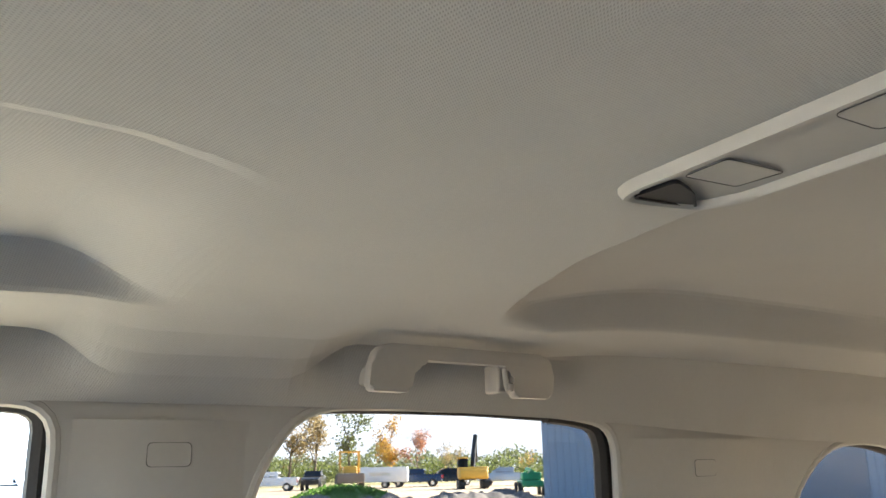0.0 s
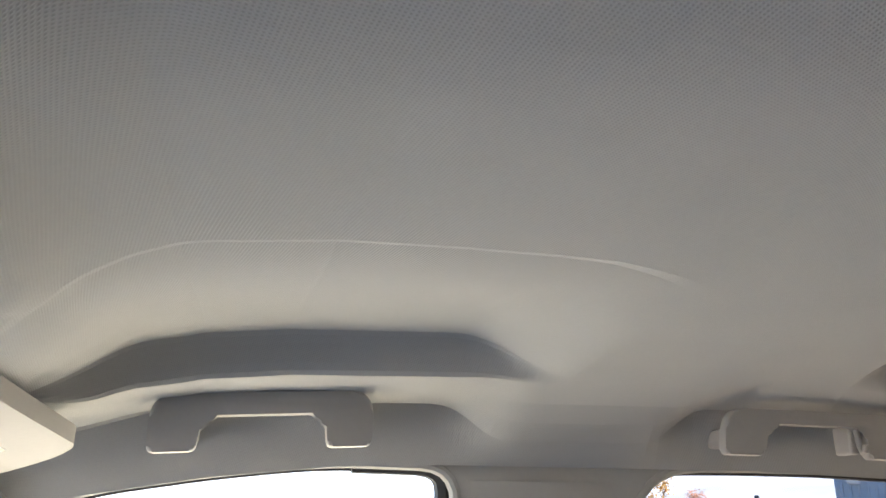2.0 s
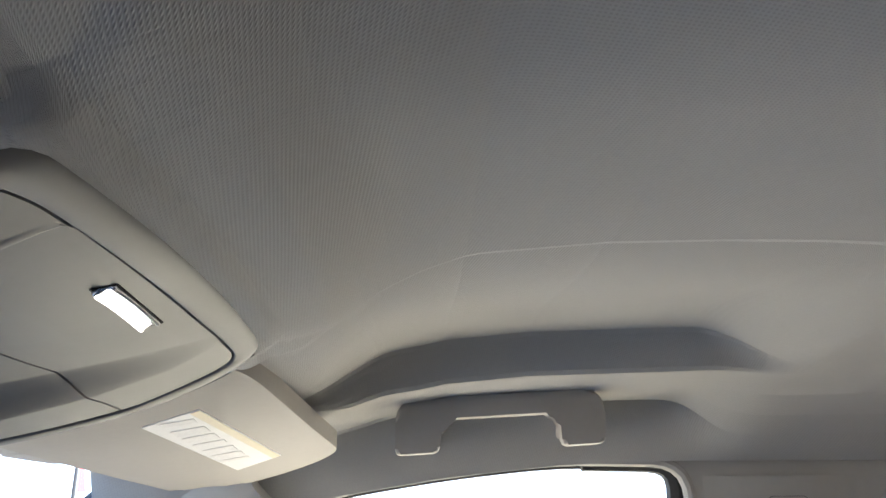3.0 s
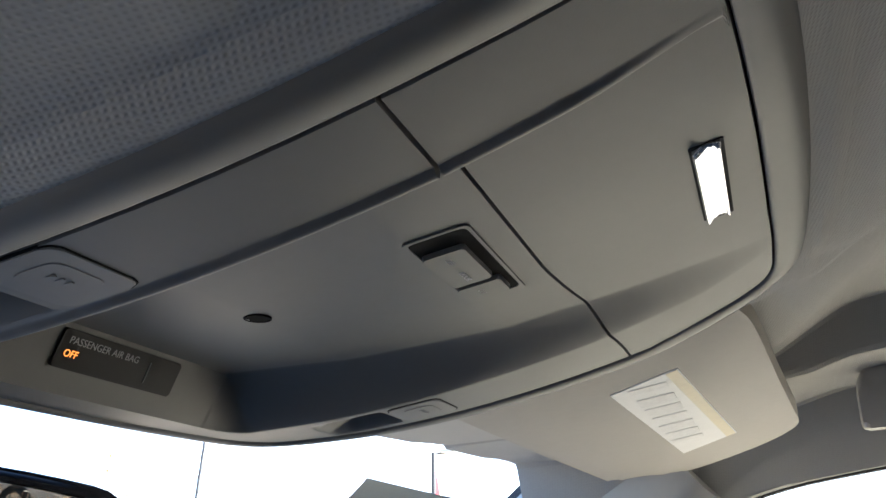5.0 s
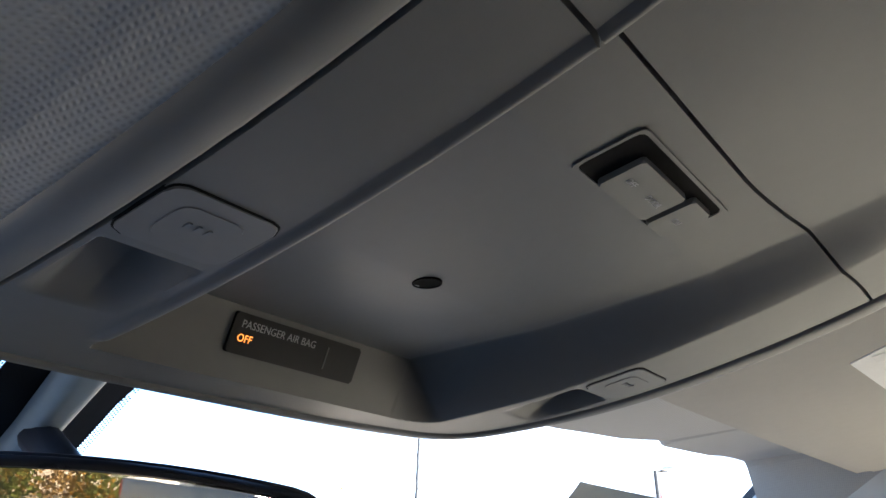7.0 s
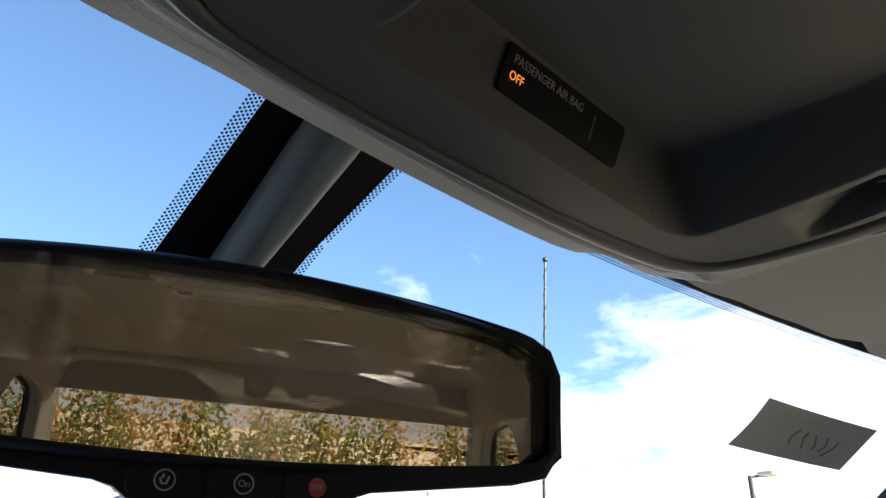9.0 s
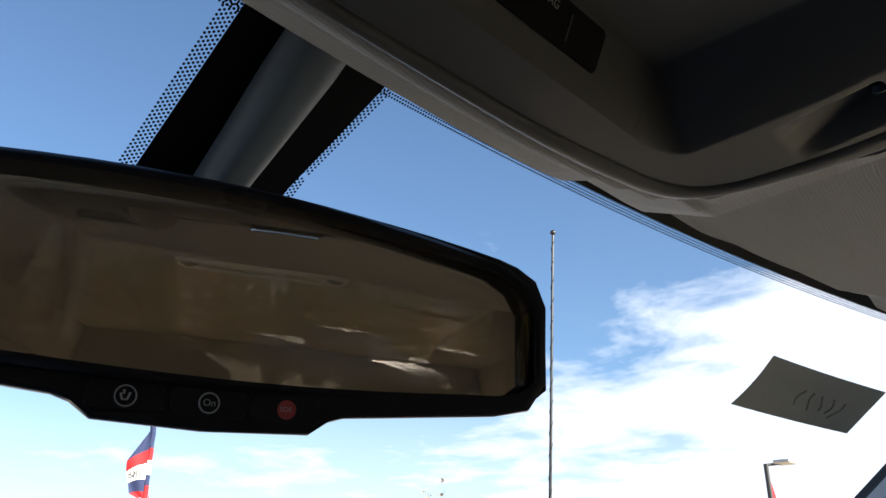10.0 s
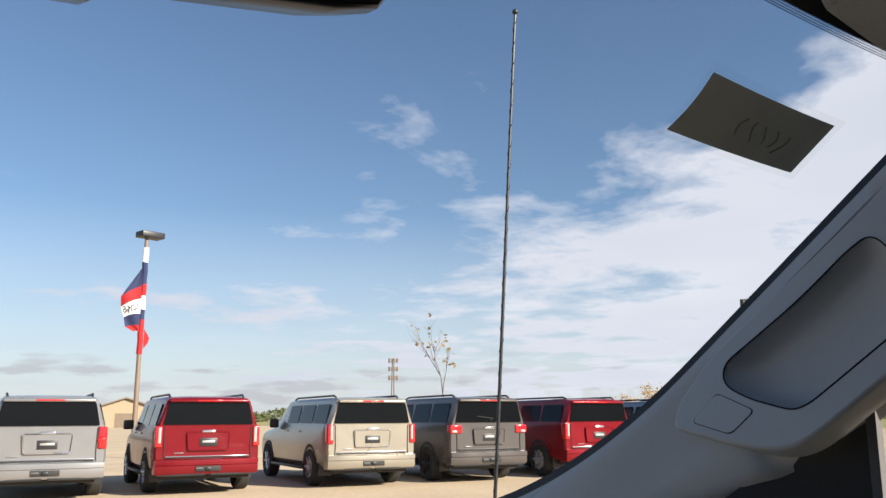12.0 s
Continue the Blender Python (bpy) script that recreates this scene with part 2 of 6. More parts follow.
def part(name, bm, mat, parent, label="", smooth=True, angle=35):
    o = ORIGIN[parent]
    bmesh.ops.translate(bm, verts=bm.verts[:], vec=-o)
    ob = new(name, mesh_of(bm, name, mat, smooth, angle))
    ob.parent = parent
    ORIGIN[ob] = o
    return tagged(ob, label)


def solo(name, bm, mat, label, category, kind="", smooth=True, angle=35, group=""):
    c = Vector((0, 0, 0))
    ob = new(name, mesh_of(bm, name, mat, smooth, angle))
    ORIGIN[ob] = c
    return tagged(ob, label, category, group, kind)


def box(bm, lo, hi, bevel=0.0, seg=2):
    r = bmesh.ops.create_cube(bm, size=1)
    lo, hi = Vector(lo), Vector(hi)
    for v in r["verts"]:
        v.co = Vector([lo[i] + (v.co[i] + 0.5) * (hi[i] - lo[i]) for i in range(3)])
    if bevel:
        es = list({e for v in r["verts"] for e in v.link_edges})
        bmesh.ops.bevel(bm, geom=es, offset=bevel, segments=seg, profile=0.5, affect="EDGES", clamp_overlap=True)
    return bm


def surface(bm, f, us, vs, closed_u=False):
    rows = [[bm.verts.new(f(u, v)) for u in us] for v in vs]
    for a, c in zip(rows, rows[1:]):
        k = len(a)
        for i in range(k if closed_u else k - 1):
            bm.faces.new((a[i], a[(i + 1) % k], c[(i + 1) % k], c[i]))
    return rows


def loft(bm, rings, caps=True, closed=True):
    rows = [[bm.verts.new(p) for p in r] for r in rings]
    for a, c in zip(rows, rows[1:]):
        k = len(a)
        for i in range(k if closed else k - 1):
            bm.faces.new((a[i], a[(i + 1) % k], c[(i + 1) % k], c[i]))
    if caps:
        bm.faces.new(rows[0][::-1])
        bm.faces.new(rows[-1])
    return rows


def tube(bm, path, r, sides=8, closed=False, flat=1.0):
    path = [Vector(p) for p in path]
    rings, k = [], len(path)
    up = None
    for i, p in enumerate(path):
        a, c = path[(i - 1) % k if closed else max(i - 1, 0)], path[(i + 1) % k if closed else min(i + 1, k - 1)]
        d = (c - a).normalized()
        if up is None:
            up = d.orthogonal().normalized()
        up = (up - d * up.dot(d)).normalized()
        side = d.cross(up)
        rr = r(i / max(1, k - 1)) if callable(r) else r
        rings.append([p + (up * math.cos(t) + side * math.sin(t) * flat) * rr for t in (2 * math.pi * j / sides for j in range(sides))])
    rows = [[bm.verts.new(q) for q in ring] for ring in rings]
    pairs = list(zip(rows, rows[1:])) + ([(rows[-1], rows[0])] if closed else [])
    for a, c in pairs:
        for i in range(sides):
            bm.faces.new((a[i], a[(i + 1) % sides], c[(i + 1) % sides], c[i]))
    if not closed:
        bm.faces.new(rows[0][::-1])
        bm.faces.new(rows[-1])


def rounded(pts, r, seg=5):
    """A closed 2D outline with its corners rounded by r (one for all, or one for each)."""
    out, k = [], len(pts)
    for i in range(k):
        p, a, c = Vector(pts[i]), Vector(pts[i - 1]), Vector(pts[(i + 1) % k])
        rr = r[i] if isinstance(r, (list, tuple)) else r
        da, dc = (a - p), (c - p)
        if rr <= 0:
            out.append(p)
            continue
        ca = min(rr, da.length * 0.48)
        cc = min(rr, dc.length * 0.48)
        s, e = p + da.normalized() * ca, p + dc.normalized() * cc
        for j in range(seg + 1):
            t = j / seg
            out.append((1 - t) ** 2 * s + 2 * t * (1 - t) * p + t * t * e)
    return out


def slab(bm, outline, at, thick, bevel=0.0, seg=2):
    """A 2D outline, placed by at(x, y, h), made solid from h = 0 to thick."""
    a = [bm.verts.new(at(p[0], p[1], 0)) for p in outline]
    c = [bm.verts.new(at(p[0], p[1], thick)) for p in outline]
    k = len(a)
    fa, fc = bm.faces.new(a[::-1]), bm.faces.new(c)
    for i in range(k):
        bm.faces.new((a[i], a[(i + 1) % k], c[(i + 1) % k], c[i]))
    if bevel:
        bmesh.ops.bevel(bm, geom=list(fa.edges) + list(fc.edges), offset=bevel, segments=seg, profile=0.5, affect="EDGES", clamp_overlap=True)
    return bm


def pierced(bm, outline, holes, at, thick):
    """A sheet with holes through it, from 2D loops."""
    loops = [outline, *holes]
    es, vs = [], []
    for lp in loops:
        v = [bm.verts.new((p[0], p[1], 0)) for p in lp]
        vs += v
        es += [bm.edges.new((v[i], v[(i + 1) % len(v)])) for i in range(len(v))]
    bmesh.ops.triangle_fill(bm, use_beauty=True, use_dissolve=False, edges=es)
    faces = bm.faces[:]
    r = bmesh.ops.extrude_face_region(bm, geom=faces)
    top = [g for g in r["geom"] if isinstance(g, bmesh.types.BMVert)]
    ts = set(top)
    for v in bm.verts:
        v.co = Vector(at(v.co.x, v.co.y, thick if v in ts else 0.0))
    return bm


def letters(text, size, mat, parent, m, name="lettering", label=""):
    cu = bpy.data.curves.new("lettering", "FONT")
    cu.body, cu.size, cu.align_x, cu.align_y, cu.extrude = text, size, "LEFT", "CENTER", size * 0.01
    cu.resolution_u = 3
    tmp = new("lettering_source", cu)
    bpy.context.view_layer.update()
    me = bpy.data.meshes.new_from_object(tmp.evaluated_get(bpy.context.evaluated_depsgraph_get()))
    bpy.data.objects.remove(tmp)
    me.transform(Matrix.Translation(-ORIGIN[parent]) @ m)
    me.materials.clear()
    me.materials.append(M[mat])
    ob = new(name, me)
    ob.parent = parent
    ORIGIN[ob] = ORIGIN[parent]
    return tagged(ob, label)


def step(a, c, v):
    t = min(1.0, max(0.0, (v - a) / (c - a)))
    return t * t * (3 - 2 * t)


# ---- the cabin: lining ----
def dense(pts):
    """A smooth closed outline through 2D points."""
    out, k = [], len(pts)
    for i in range(k):
        p0, p1, p2, p3 = (Vector(pts[(i + j) % k]) for j in (-1, 0, 1, 2))
        for j in range(8):
            t = j / 8
            out.append(0.5 * ((2 * p1) + (p2 - p0) * t + (2 * p0 - 5 * p1 + 4 * p2 - p3) * t * t + (3 * p1 - p0 - 3 * p2 + p3) * t ** 3))
    return out


RIM_OUT = dense([(-0.137, -0.0175), (-0.115, -0.0115), (-0.06, -0.0095), (0.0, -0.0095), (0.05, -0.0108), (0.09, -0.0155), (0.112, -0.0215), (0.127, -0.036), (0.137, -0.068), (0.144, -0.10), (0.149, -0.15), (0.150, -0.20), (0.149, -0.2385), (0.140, -0.265), (0.126, -0.290), (0.105, -0.3085), (0.08, -0.3130), (0.0185, -0.3140), (-0.06, -0.3105), (-0.125, -0.3040), (-0.1450, -0.3000), (-0.1510, -0.2890), (-0.150, -0.25), (-0.1490, -0.18), (-0.1490, -0.10), (-0.1480, -0.050), (-0.1450, -0.0290)])
RIM_IN = dense([(-0.123, -0.0190), (-0.105, -0.0160), (-0.06, -0.0150), (-0.0193, -0.0160), (0.0155, -0.0172), (0.0448, -0.0195), (0.0771, -0.0238), (0.0993, -0.0280), (0.1145, -0.0360), (0.1225, -0.0490), (0.128, -0.074), (0.132, -0.105), (0.134, -0.16), (0.1335, -0.2285), (0.1290, -0.246), (0.120, -0.268), (0.1110, -0.287), (0.0985, -0.2980), (0.07, -0.3003), (0.02, -0.2990), (-0.04, -0.2968), (-0.10, -0.2927), (-0.1265, -0.2890), (-0.1340, -0.2830), (-0.134, -0.25), (-0.133, -0.18), (-0.133, -0.09), (-0.1320, -0.040), (-0.1290, -0.0245)])
MID_C = Vector((0.0, -0.158))


def turned(outline, n=260):
    """The outline met by n rays from the console's middle."""
    a = np.array([math.atan2(p[1] - MID_C.y, p[0] - MID_C.x) for p in outline])
    r = np.array([math.hypot(p[1] - MID_C.y, p[0] - MID_C.x) for p in outline])
    o = np.argsort(a)
    th = np.linspace(-math.pi, math.pi, n, endpoint=False)
    rr = np.interp(th, np.r_[a[o] - 2 * math.pi, a[o], a[o] + 2 * math.pi], np.r_[r[o], r[o], r[o]])
    return [Vector((MID_C.x + q * math.cos(t), MID_C.y + q * math.sin(t))) for t, q in zip(th, rr)]


CX = 0.027  # the vehicle's middle
def rim_z(y):
    return 1.682 + 0.62 * y * y


RIM_R = [math.hypot(p.x - MID_C.x, p.y - MID_C.y) for p in turned(RIM_OUT, 720)]


def from_rim(u, y):
    """How far a place lies outside the console's rim (negative: inside), and how much of that is sideways."""
    a, r = math.atan2(y - MID_C.y, u - MID_C.x), math.hypot(u - MID_C.x, y - MID_C.y)
    return r - RIM_R[int((a + math.pi) / (2 * math.pi) * 720) % 720], abs(math.cos(a))


BASE_Y = [-2.7, -2.4, -1.6, -1.0, -0.7, -0.5, -0.42, -0.36, -0.31, -0.27, -0.2, -0.1, -0.02, 0.03]
BASE_Z = [1.770, 1.800, 1.812, 1.810, 1.806, 1.799, 1.790, 1.774, 1.7515, 1.7345, 1.7130, 1.693, 1.689, 1.712]
CREASE_Y = [-0.80, -0.75, -0.72, -0.67, -0.63, -0.57, -0.50, -0.43, -0.398, -0.366, -0.33, -0.304, -0.25]
CREASE_S = [0.19, 0.150, 0.130, 0.108, 0.100, 0.093, 0.090, 0.085, 0.093, 0.117, 0.158, 0.19, 0.22]
LOW_Y = [-2.7, -1.8, -1.4, -1.1, -0.7, -0.56, -0.43, -0.29, -0.1, 0.05]
LOW_Z = [1.665, 1.696, 1.720, 1.730, 1.731, 1.727, 1.714, 1.692, 1.650, 1.62]


def crease_at(y):
    return float(np.interp(y, CREASE_Y, CREASE_S))


def rear_crease(s):
    return -0.996 - 0.53 * s * s


HEAD_Y = [-0.32, -0.27, -0.2, -0.1, 0.0, 0.02]
HEAD_Z = [1.768, 1.7565, 1.739, 1.7225, 1.7165, 1.7155]


def liner_z(s, y, left=False):
    """Height of the lining at s from the middle."""
    base = float(np.interp(y, BASE_Y, BASE_Z))
    low = float(np.interp(y, LOW_Y, LOW_Z))
    drop = base - 1.80
    # between the doors: one smooth roll from the roof down to the side
    round_ = 0.12 + 0.88 * step(-0.66, -0.74, y) * step(-1.02, -0.93, y)
    bow = round_ * float(np.interp(s, [0, 0.30, 0.40, 0.48, 0.54, 0.59, 0.622, 0.66], [0.0, 0.0, -0.003, -0.009, -0.017, -0.032, -0.050, 0]))
    # over the seats: a raised field behind a sharp crease, a wall, and a ledge over the grip
    sc = crease_at(y)
    if left:
        rise = 0.006 * step(sc - 0.03, sc + 0.07, s) + 0.031 * step(sc, 0.38, s)
    else:
        rise = 0.0045 * min(1.0, max(0.0, (s - sc) / 0.0160)) + 0.032 * step(sc + 0.02, 0.40, s) + 0.0026 * min(1.0, max(0.0, (s - 0.350) / 0.008)) * step(-0.41, -0.34, y)
    wall = -0.040 * step(0.446, 0.474, s) - 0.003 * step(0.475, 0.622, s)
    seat = rise + wall
    front = step(-0.78, -0.652, y)
    ycr = rear_crease(s)
    back = min(1.0, max(0.0, (ycr - y) / (0.004 + 0.10 * step(0.38, 0.52, s))))
    deep = min(1.0, max(0.0, (ycr - y) / 0.30))
    deep *= 2 - deep
    back_seat = 0.0015 + 0.042 * deep + 0.006 * step(0.12, 0.36, s) - 0.043 * step(0.430, 0.472, s) * (0.55 + 0.45 * deep) - 0.004 * step(0.475, 0.622, s)
    nose = step(-0.38, -0.27, y)
    z = bow + (seat - bow) * front * (1 - nose * (1 - 0.55 * step(0.25, 0.42, s))) + (back_seat - bow) * back * step(-2.3, -1.9, y)
    if s < 0.622:
        gap, sideways = from_rim(-s if left else s, y)
        hole = 0.06 * step(0.006, 0.012, -gap)
        zz = 1.80 + drop * (1 - 0.35 * step(0.35, 0.595, s)) + z
        # over the visors and the header the cloth lies higher than round the console
        w = step(0.163, 0.30 if left else 0.182, s) * (1 - step(0.575, 0.62, s)) * step(-0.34, -0.27, y)
        zz += (max(zz, float(np.interp(y, HEAD_Y, HEAD_Z)) + 0.004 * step(0.28, 0.46, s)) - zz) * w
        # a rolled edge comes down to the rim of the overhead console
        off = max(0.0, gap)
        steep = 0.35 if y < -0.30 else 0.35 + (-0.20 if left else 1.15) * step(0.45, 0.8, sideways)
        over = max(0.0, off - 0.007)
        low_to = rim_z(min(0.0, max(y, -0.313))) + 0.0012 + 0.004 * (off / 0.012) ** 2 * (off < 0.012) + (0.004 if off >= 0.012 else 0.0) + over * steep
        zz += (min(zz, low_to) - zz) * (1 - step(0.030, 0.17 if left and y > -0.30 else 0.075, off))
        return zz + hole
    t = (s - 0.622) / 0.038
    top = 1.80 + drop * 0.65 + (liner_edge(y, front, back, nose))
    return top + (low - top) * (t ** 0.85)


def liner_edge(y, front, back, nose):
    bow = -0.050 * (0.12 + 0.88 * step(-0.66, -0.74, y) * step(-1.02, -0.93, y))
    seat = 0.0
    back_seat = -0.003
    return bow + (seat - bow) * front * (1 - 0.45 * nose) + (back_seat - bow) * back * step(-2.3, -1.9, y)


def front_edge(s):
    return 0.0125 - 0.11 * s * s + 0.004 * (1 - step(0.12, 0.2, s))


def roof_point(u, v):
    """The grid bends so that its lines run along the creases."""
    s = abs(u)
    y = v + front_edge(s) * max(0.0, 1 + v / 0.35) if v > -0.35 else v
    y += (rear_crease(s) + 0.996) * float(np.interp(v, [-1.42, -0.996, -0.80], [0, 1, 0]))
    if u > 0:
        s += (crease_at(y) - 0.10) * float(np.interp(u, [0.0, 0.10, 0.335], [0, 1, 0]))
    return (CX + math.copysign(s, u), y, liner_z(s, y, u < 0))


us = sorted({round(x, 4) for x in [*np.arange(-0.66, 0.661, 0.008), *np.arange(0.096, 0.132, 0.0015), *np.arange(0.125, 0.20, 0.0025), *-np.arange(0.125, 0.20, 0.0025), *np.arange(0.350, 0.361, 0.001), *np.arange(0.440, 0.480, 0.004), *np.arange(0.60, 0.6605, 0.004), *-np.arange(0.60, 0.6605, 0.004)]})
vs = sorted({round(y, 4) for y in [*np.arange(-2.40, -1.3, 0.025), *np.arange(-1.3, 0.0005, 0.008), *np.arange(-1.006, -0.992, 0.001), *np.arange(-0.335, -0.29, 0.003), *np.arange(-0.05, 0.0005, 0.0025)]})
bm = bmesh.new()
rows = surface(bm, roof_point, us, vs)
uv = bm.loops.layers.uv.new("cloth")
along = [0.0]
for p, q in zip(rows, rows[1:]):
    along.append(along[-1] + (p[len(us) // 3].co - q[len(us) // 3].co).length)
spot = {}
for j, r in enumerate(rows):  # the cloth keeps its true length across every row
    across = np.r_[0.0, np.cumsum([(p.co - q.co).length for p, q in zip(r, r[1:])])]
    across -= across[len(us) // 2]
    for v, a in zip(r, across):
        spot[v] = (float(a), along[j])
for f in bm.faces:
    for lo in f.loops:
        lo[uv].uv = spot[lo.vert]
solo("ceiling", bm, "liner", "light grey-beige knitted cloth roof lining with moulded scallops over the seats", "ceiling", "structure", angle=60)
# sheet metal roof above the lining
bm = bmesh.new()
surface(bm, lambda u, v: (CX + u, v * (1 - 0.01) + (0.048 - 0.357 * u * u) * step(-0.5, 0.0, v), 1.885 - 0.115 * step(-0.5, 0.0, v) - 0.09 * step(0.60, 0.74, abs(u)) - 0.03 * step(-2.1, -2.48, v)), np.linspace(-0.74, 0.74, 31), [-2.48, -2.2, -1.8, -1.2, -0.8, -0.5, -0.4, -0.3, -0.2, -0.1, 0.0])
solo("roof_panel", bm, "black", "painted sheet metal roof of the vehicle above the lining", "roof", "structure")

# ---- side walls with window openings ----
SIDE = 0.668


def side_at(sign):
    return lambda y, z, h: (CX + sign * (SIDE + 0.05 * max(0.0, (1.72 - z)) * 0.55 + h), y, z)


def wall_at(sign):
    """The side swings outward beside the windscreen pillar."""
    base = side_at(sign)

    def at(y, z, h):
        p = base(y, z, h)
        return (p[0] + sign * 0.085 * step(-0.24, 0.0, y), p[1], p[2])
    return at


FRONT_WIN = rounded([(-0.716, 1.10), (-0.713, 1.732), (-0.56, 1.7355), (-0.43, 1.722), (-0.29, 1.700), (-0.16, 1.652), (-0.05, 1.607), (0.05, 1.545), (0.15, 1.475), (0.27, 1.385), (0.40, 1.27), (0.40, 1.10)], [0.03, 0.045, 0.05, 0.05, 0.05, 0.05, 0.05, 0.05, 0.05, 0.03, 0.03, 0.03])
REAR_WIN = rounded([(-1.46, 1.10), (-1.462, 1.716), (-1.38, 1.7295), (-1.236, 1.7355), (-1.109, 1.7365), (-0.975, 1.735), (-0.925, 1.665), (-0.905, 1.60), (-0.93, 1.56), (-0.93, 1.10)], [0.03, 0.05, 0.03, 0.03, 0.03, 0.06, 0.03, 0.03, 0.02, 0.03])
BACK_WIN = rounded([(-2.30, 1.12), (-2.27, 1.66), (-2.10, 1.695), (-1.95, 1.690), (-1.825, 1.585), (-1.80, 1.12)], [0.05, 0.06, 0.06, 0.08, 0.08, 0.05])
OUT = [(-2.50, 0.55), (-2.47, 1.70), (-2.25, 1.76), (-1.6, 1.79), (-0.7, 1.79), (-0.35, 1.765), (-0.12, 1.70), (0.02, 1.625), (0.2, 1.49), (0.36, 1.36), (0.46, 1.27), (0.5, 1.1), (0.5, 0.55)]
for sign, word in ((1, "east"), (-1, "west")):
    bm = bmesh.new()
    pierced(bm, OUT, [FRONT_WIN, REAR_WIN, BACK_WIN], wall_at(sign), 0.05)
    w = solo("wall_" + word, bm, "trim", "light grey-beige cabin side with door openings and pillar trim", "wall", "structure", angle=30)
    for k, (win, mat) in enumerate(((FRONT_WIN, "clear"), (REAR_WIN, "privacy"), (BACK_WIN, "privacy"))):
        wn_ob = thing("window_%d" % (k + 1 + (3 if sign < 0 else 0)), (CX + sign * (SIDE + 0.03), sum(p[0] for p in win) / len(win), 1.4), "clear front door glass in a black rubber seal" if k == 0 else "tinted rear side glass in a black rubber seal", "window", kind="structure")
        bm = bmesh.new()
        slab(bm, win, lambda y, z, h: wall_at(sign)(y, z, 0.040 + h), 0.004)
        g = part("pane", bm, mat, wn_ob, smooth=False)
        g.visible_shadow = k > 0
        at = wall_at(sign)
        bm = bmesh.new()
        tube(bm, [at(p[0], p[1], 0.042) for p in win], 0.009, 8, closed=True)
        part("seal", bm, "rubber", wn_ob)
        bm = bmesh.new()
        tube(bm, [at(p[0], p[1], 0.006) for p in win], 0.008, 10, closed=True)
        part("edge_trim", bm, "trim", wn_ob)
        if k < 2:  # the thick door seal shows along the rear edge of the opening
            y_end = min(p[0] for p in win)
            rear = [p for p in win if p[0] < y_end + 0.14]
            low_i = max(range(len(rear)), key=lambda i: abs(rear[i][1] - rear[i - 1][1]))
            rear = rear[low_i:] + rear[:low_i]
            for nm_, dy, hh, rr, mat_ in (("door_seal", 0.010, 0.026, 0.013, "rubber"), ("seal_lip", -0.004, 0.010, 0.008, "grey_ring")):
                bm = bmesh.new()
                tube(bm, [at(p[0] + dy * min(1.0, (1.735 - p[1]) / 0.04 if p[1] > 1.695 else 1.0), p[1], hh) for p in rear], rr, 8)
                part(nm_, bm, mat_, wn_ob)

# floor, door linings below the belt line, rear end, dashboard
bm = bmesh.new()
box(bm, (CX - 0.80, -2.55, 0.50), (CX + 0.80, 0.75, 0.54))
solo("floor", bm, "carpet", "dark carpeted cabin floor", "floor", "structure")
for sign, word in ((1, "east"), (-1, "west")):
    for y0, y1, nm in ((-0.86, 0.46, "front"), (-1.60, -0.88, "rear")):
        d = thing("door_%d" % (1 + (nm == "rear") + (2 if sign < 0 else 0)), (CX + sign * 0.70, y0, 0.55), "closed vehicle door with a dark padded lining", "door", kind="structure")
        bm = bmesh.new()
        lo, hi = sorted((CX + sign * 0.655, CX + sign * 0.80))
        box(bm, (lo, y0, 0.56), (hi, y1, 1.12), 0.02, 3)
        part("lining", bm, "seat", d)
        bm = bmesh.new()
        lo, hi = sorted((CX + sign * 0.60, CX + sign * 0.66))
        box(bm, (lo, y0 + 0.2, 0.88), (hi, y1 - 0.35, 0.94), 0.015, 3)
        part("armrest", bm, "trim", d)
bm = bmesh.new()
pierced(bm, [(-0.74, 0.55), (-0.74, 1.68), (-0.68, 1.80), (0.68, 1.80), (0.74, 1.68), (0.74, 0.55)], [rounded([(-0.70, 1.10), (-0.685, 1.672), (0.685, 1.672), (0.70, 1.10)], 0.03)], lambda x, z, h: (CX + x, -2.43 - h + 0.10 * (z - 1.1), z), 0.05)
solo("wall_rear", bm, "trim", "grey-beige tailgate lining round the rear window", "wall", "structure", angle=30)
bw = thing("window_7", (CX, -2.43, 1.3), "tinted rear window glass", "window", kind="structure")
bm = bmesh.new()
slab(bm, rounded([(-0.71, 1.09), (-0.695, 1.682), (0.695, 1.682), (0.71, 1.09)], 0.03), lambda x, z, h: (CX + x, -2.45 - h + 0.10 * (z - 1.1), z), 0.004)
part("pane", bm, "tailgate", bw, smooth=False)

dash = thing("dashboard", (CX, 0.40, 0.55), "dark soft-touch dashboard under the windscreen", "dashboard")
bm = bmesh.new()
prof = [(0.10, 0.62), (0.12, 0.98), (0.16, 1.10), (0.24, 1.145), (0.40, 1.150), (0.62, 1.16), (0.74, 1.165), (0.76, 0.62)]
loft(bm, [[(CX + x, y - 0.10 * (x / 0.7) ** 2, z - 0.015 * abs(x)) for y, z in prof] for x in np.linspace(-0.72, 0.72, 25)])
part("top_pad", bm, "dash", dash)
for k in range(2):
    bm = bmesh.new()
    box(bm, (CX + 0.42 - 0.9 * k, 0.060, 0.96), (CX + 0.58 - 0.9 * k, 0.125, 1.04), 0.006)
    part("air_vent", bm, "black", dash)


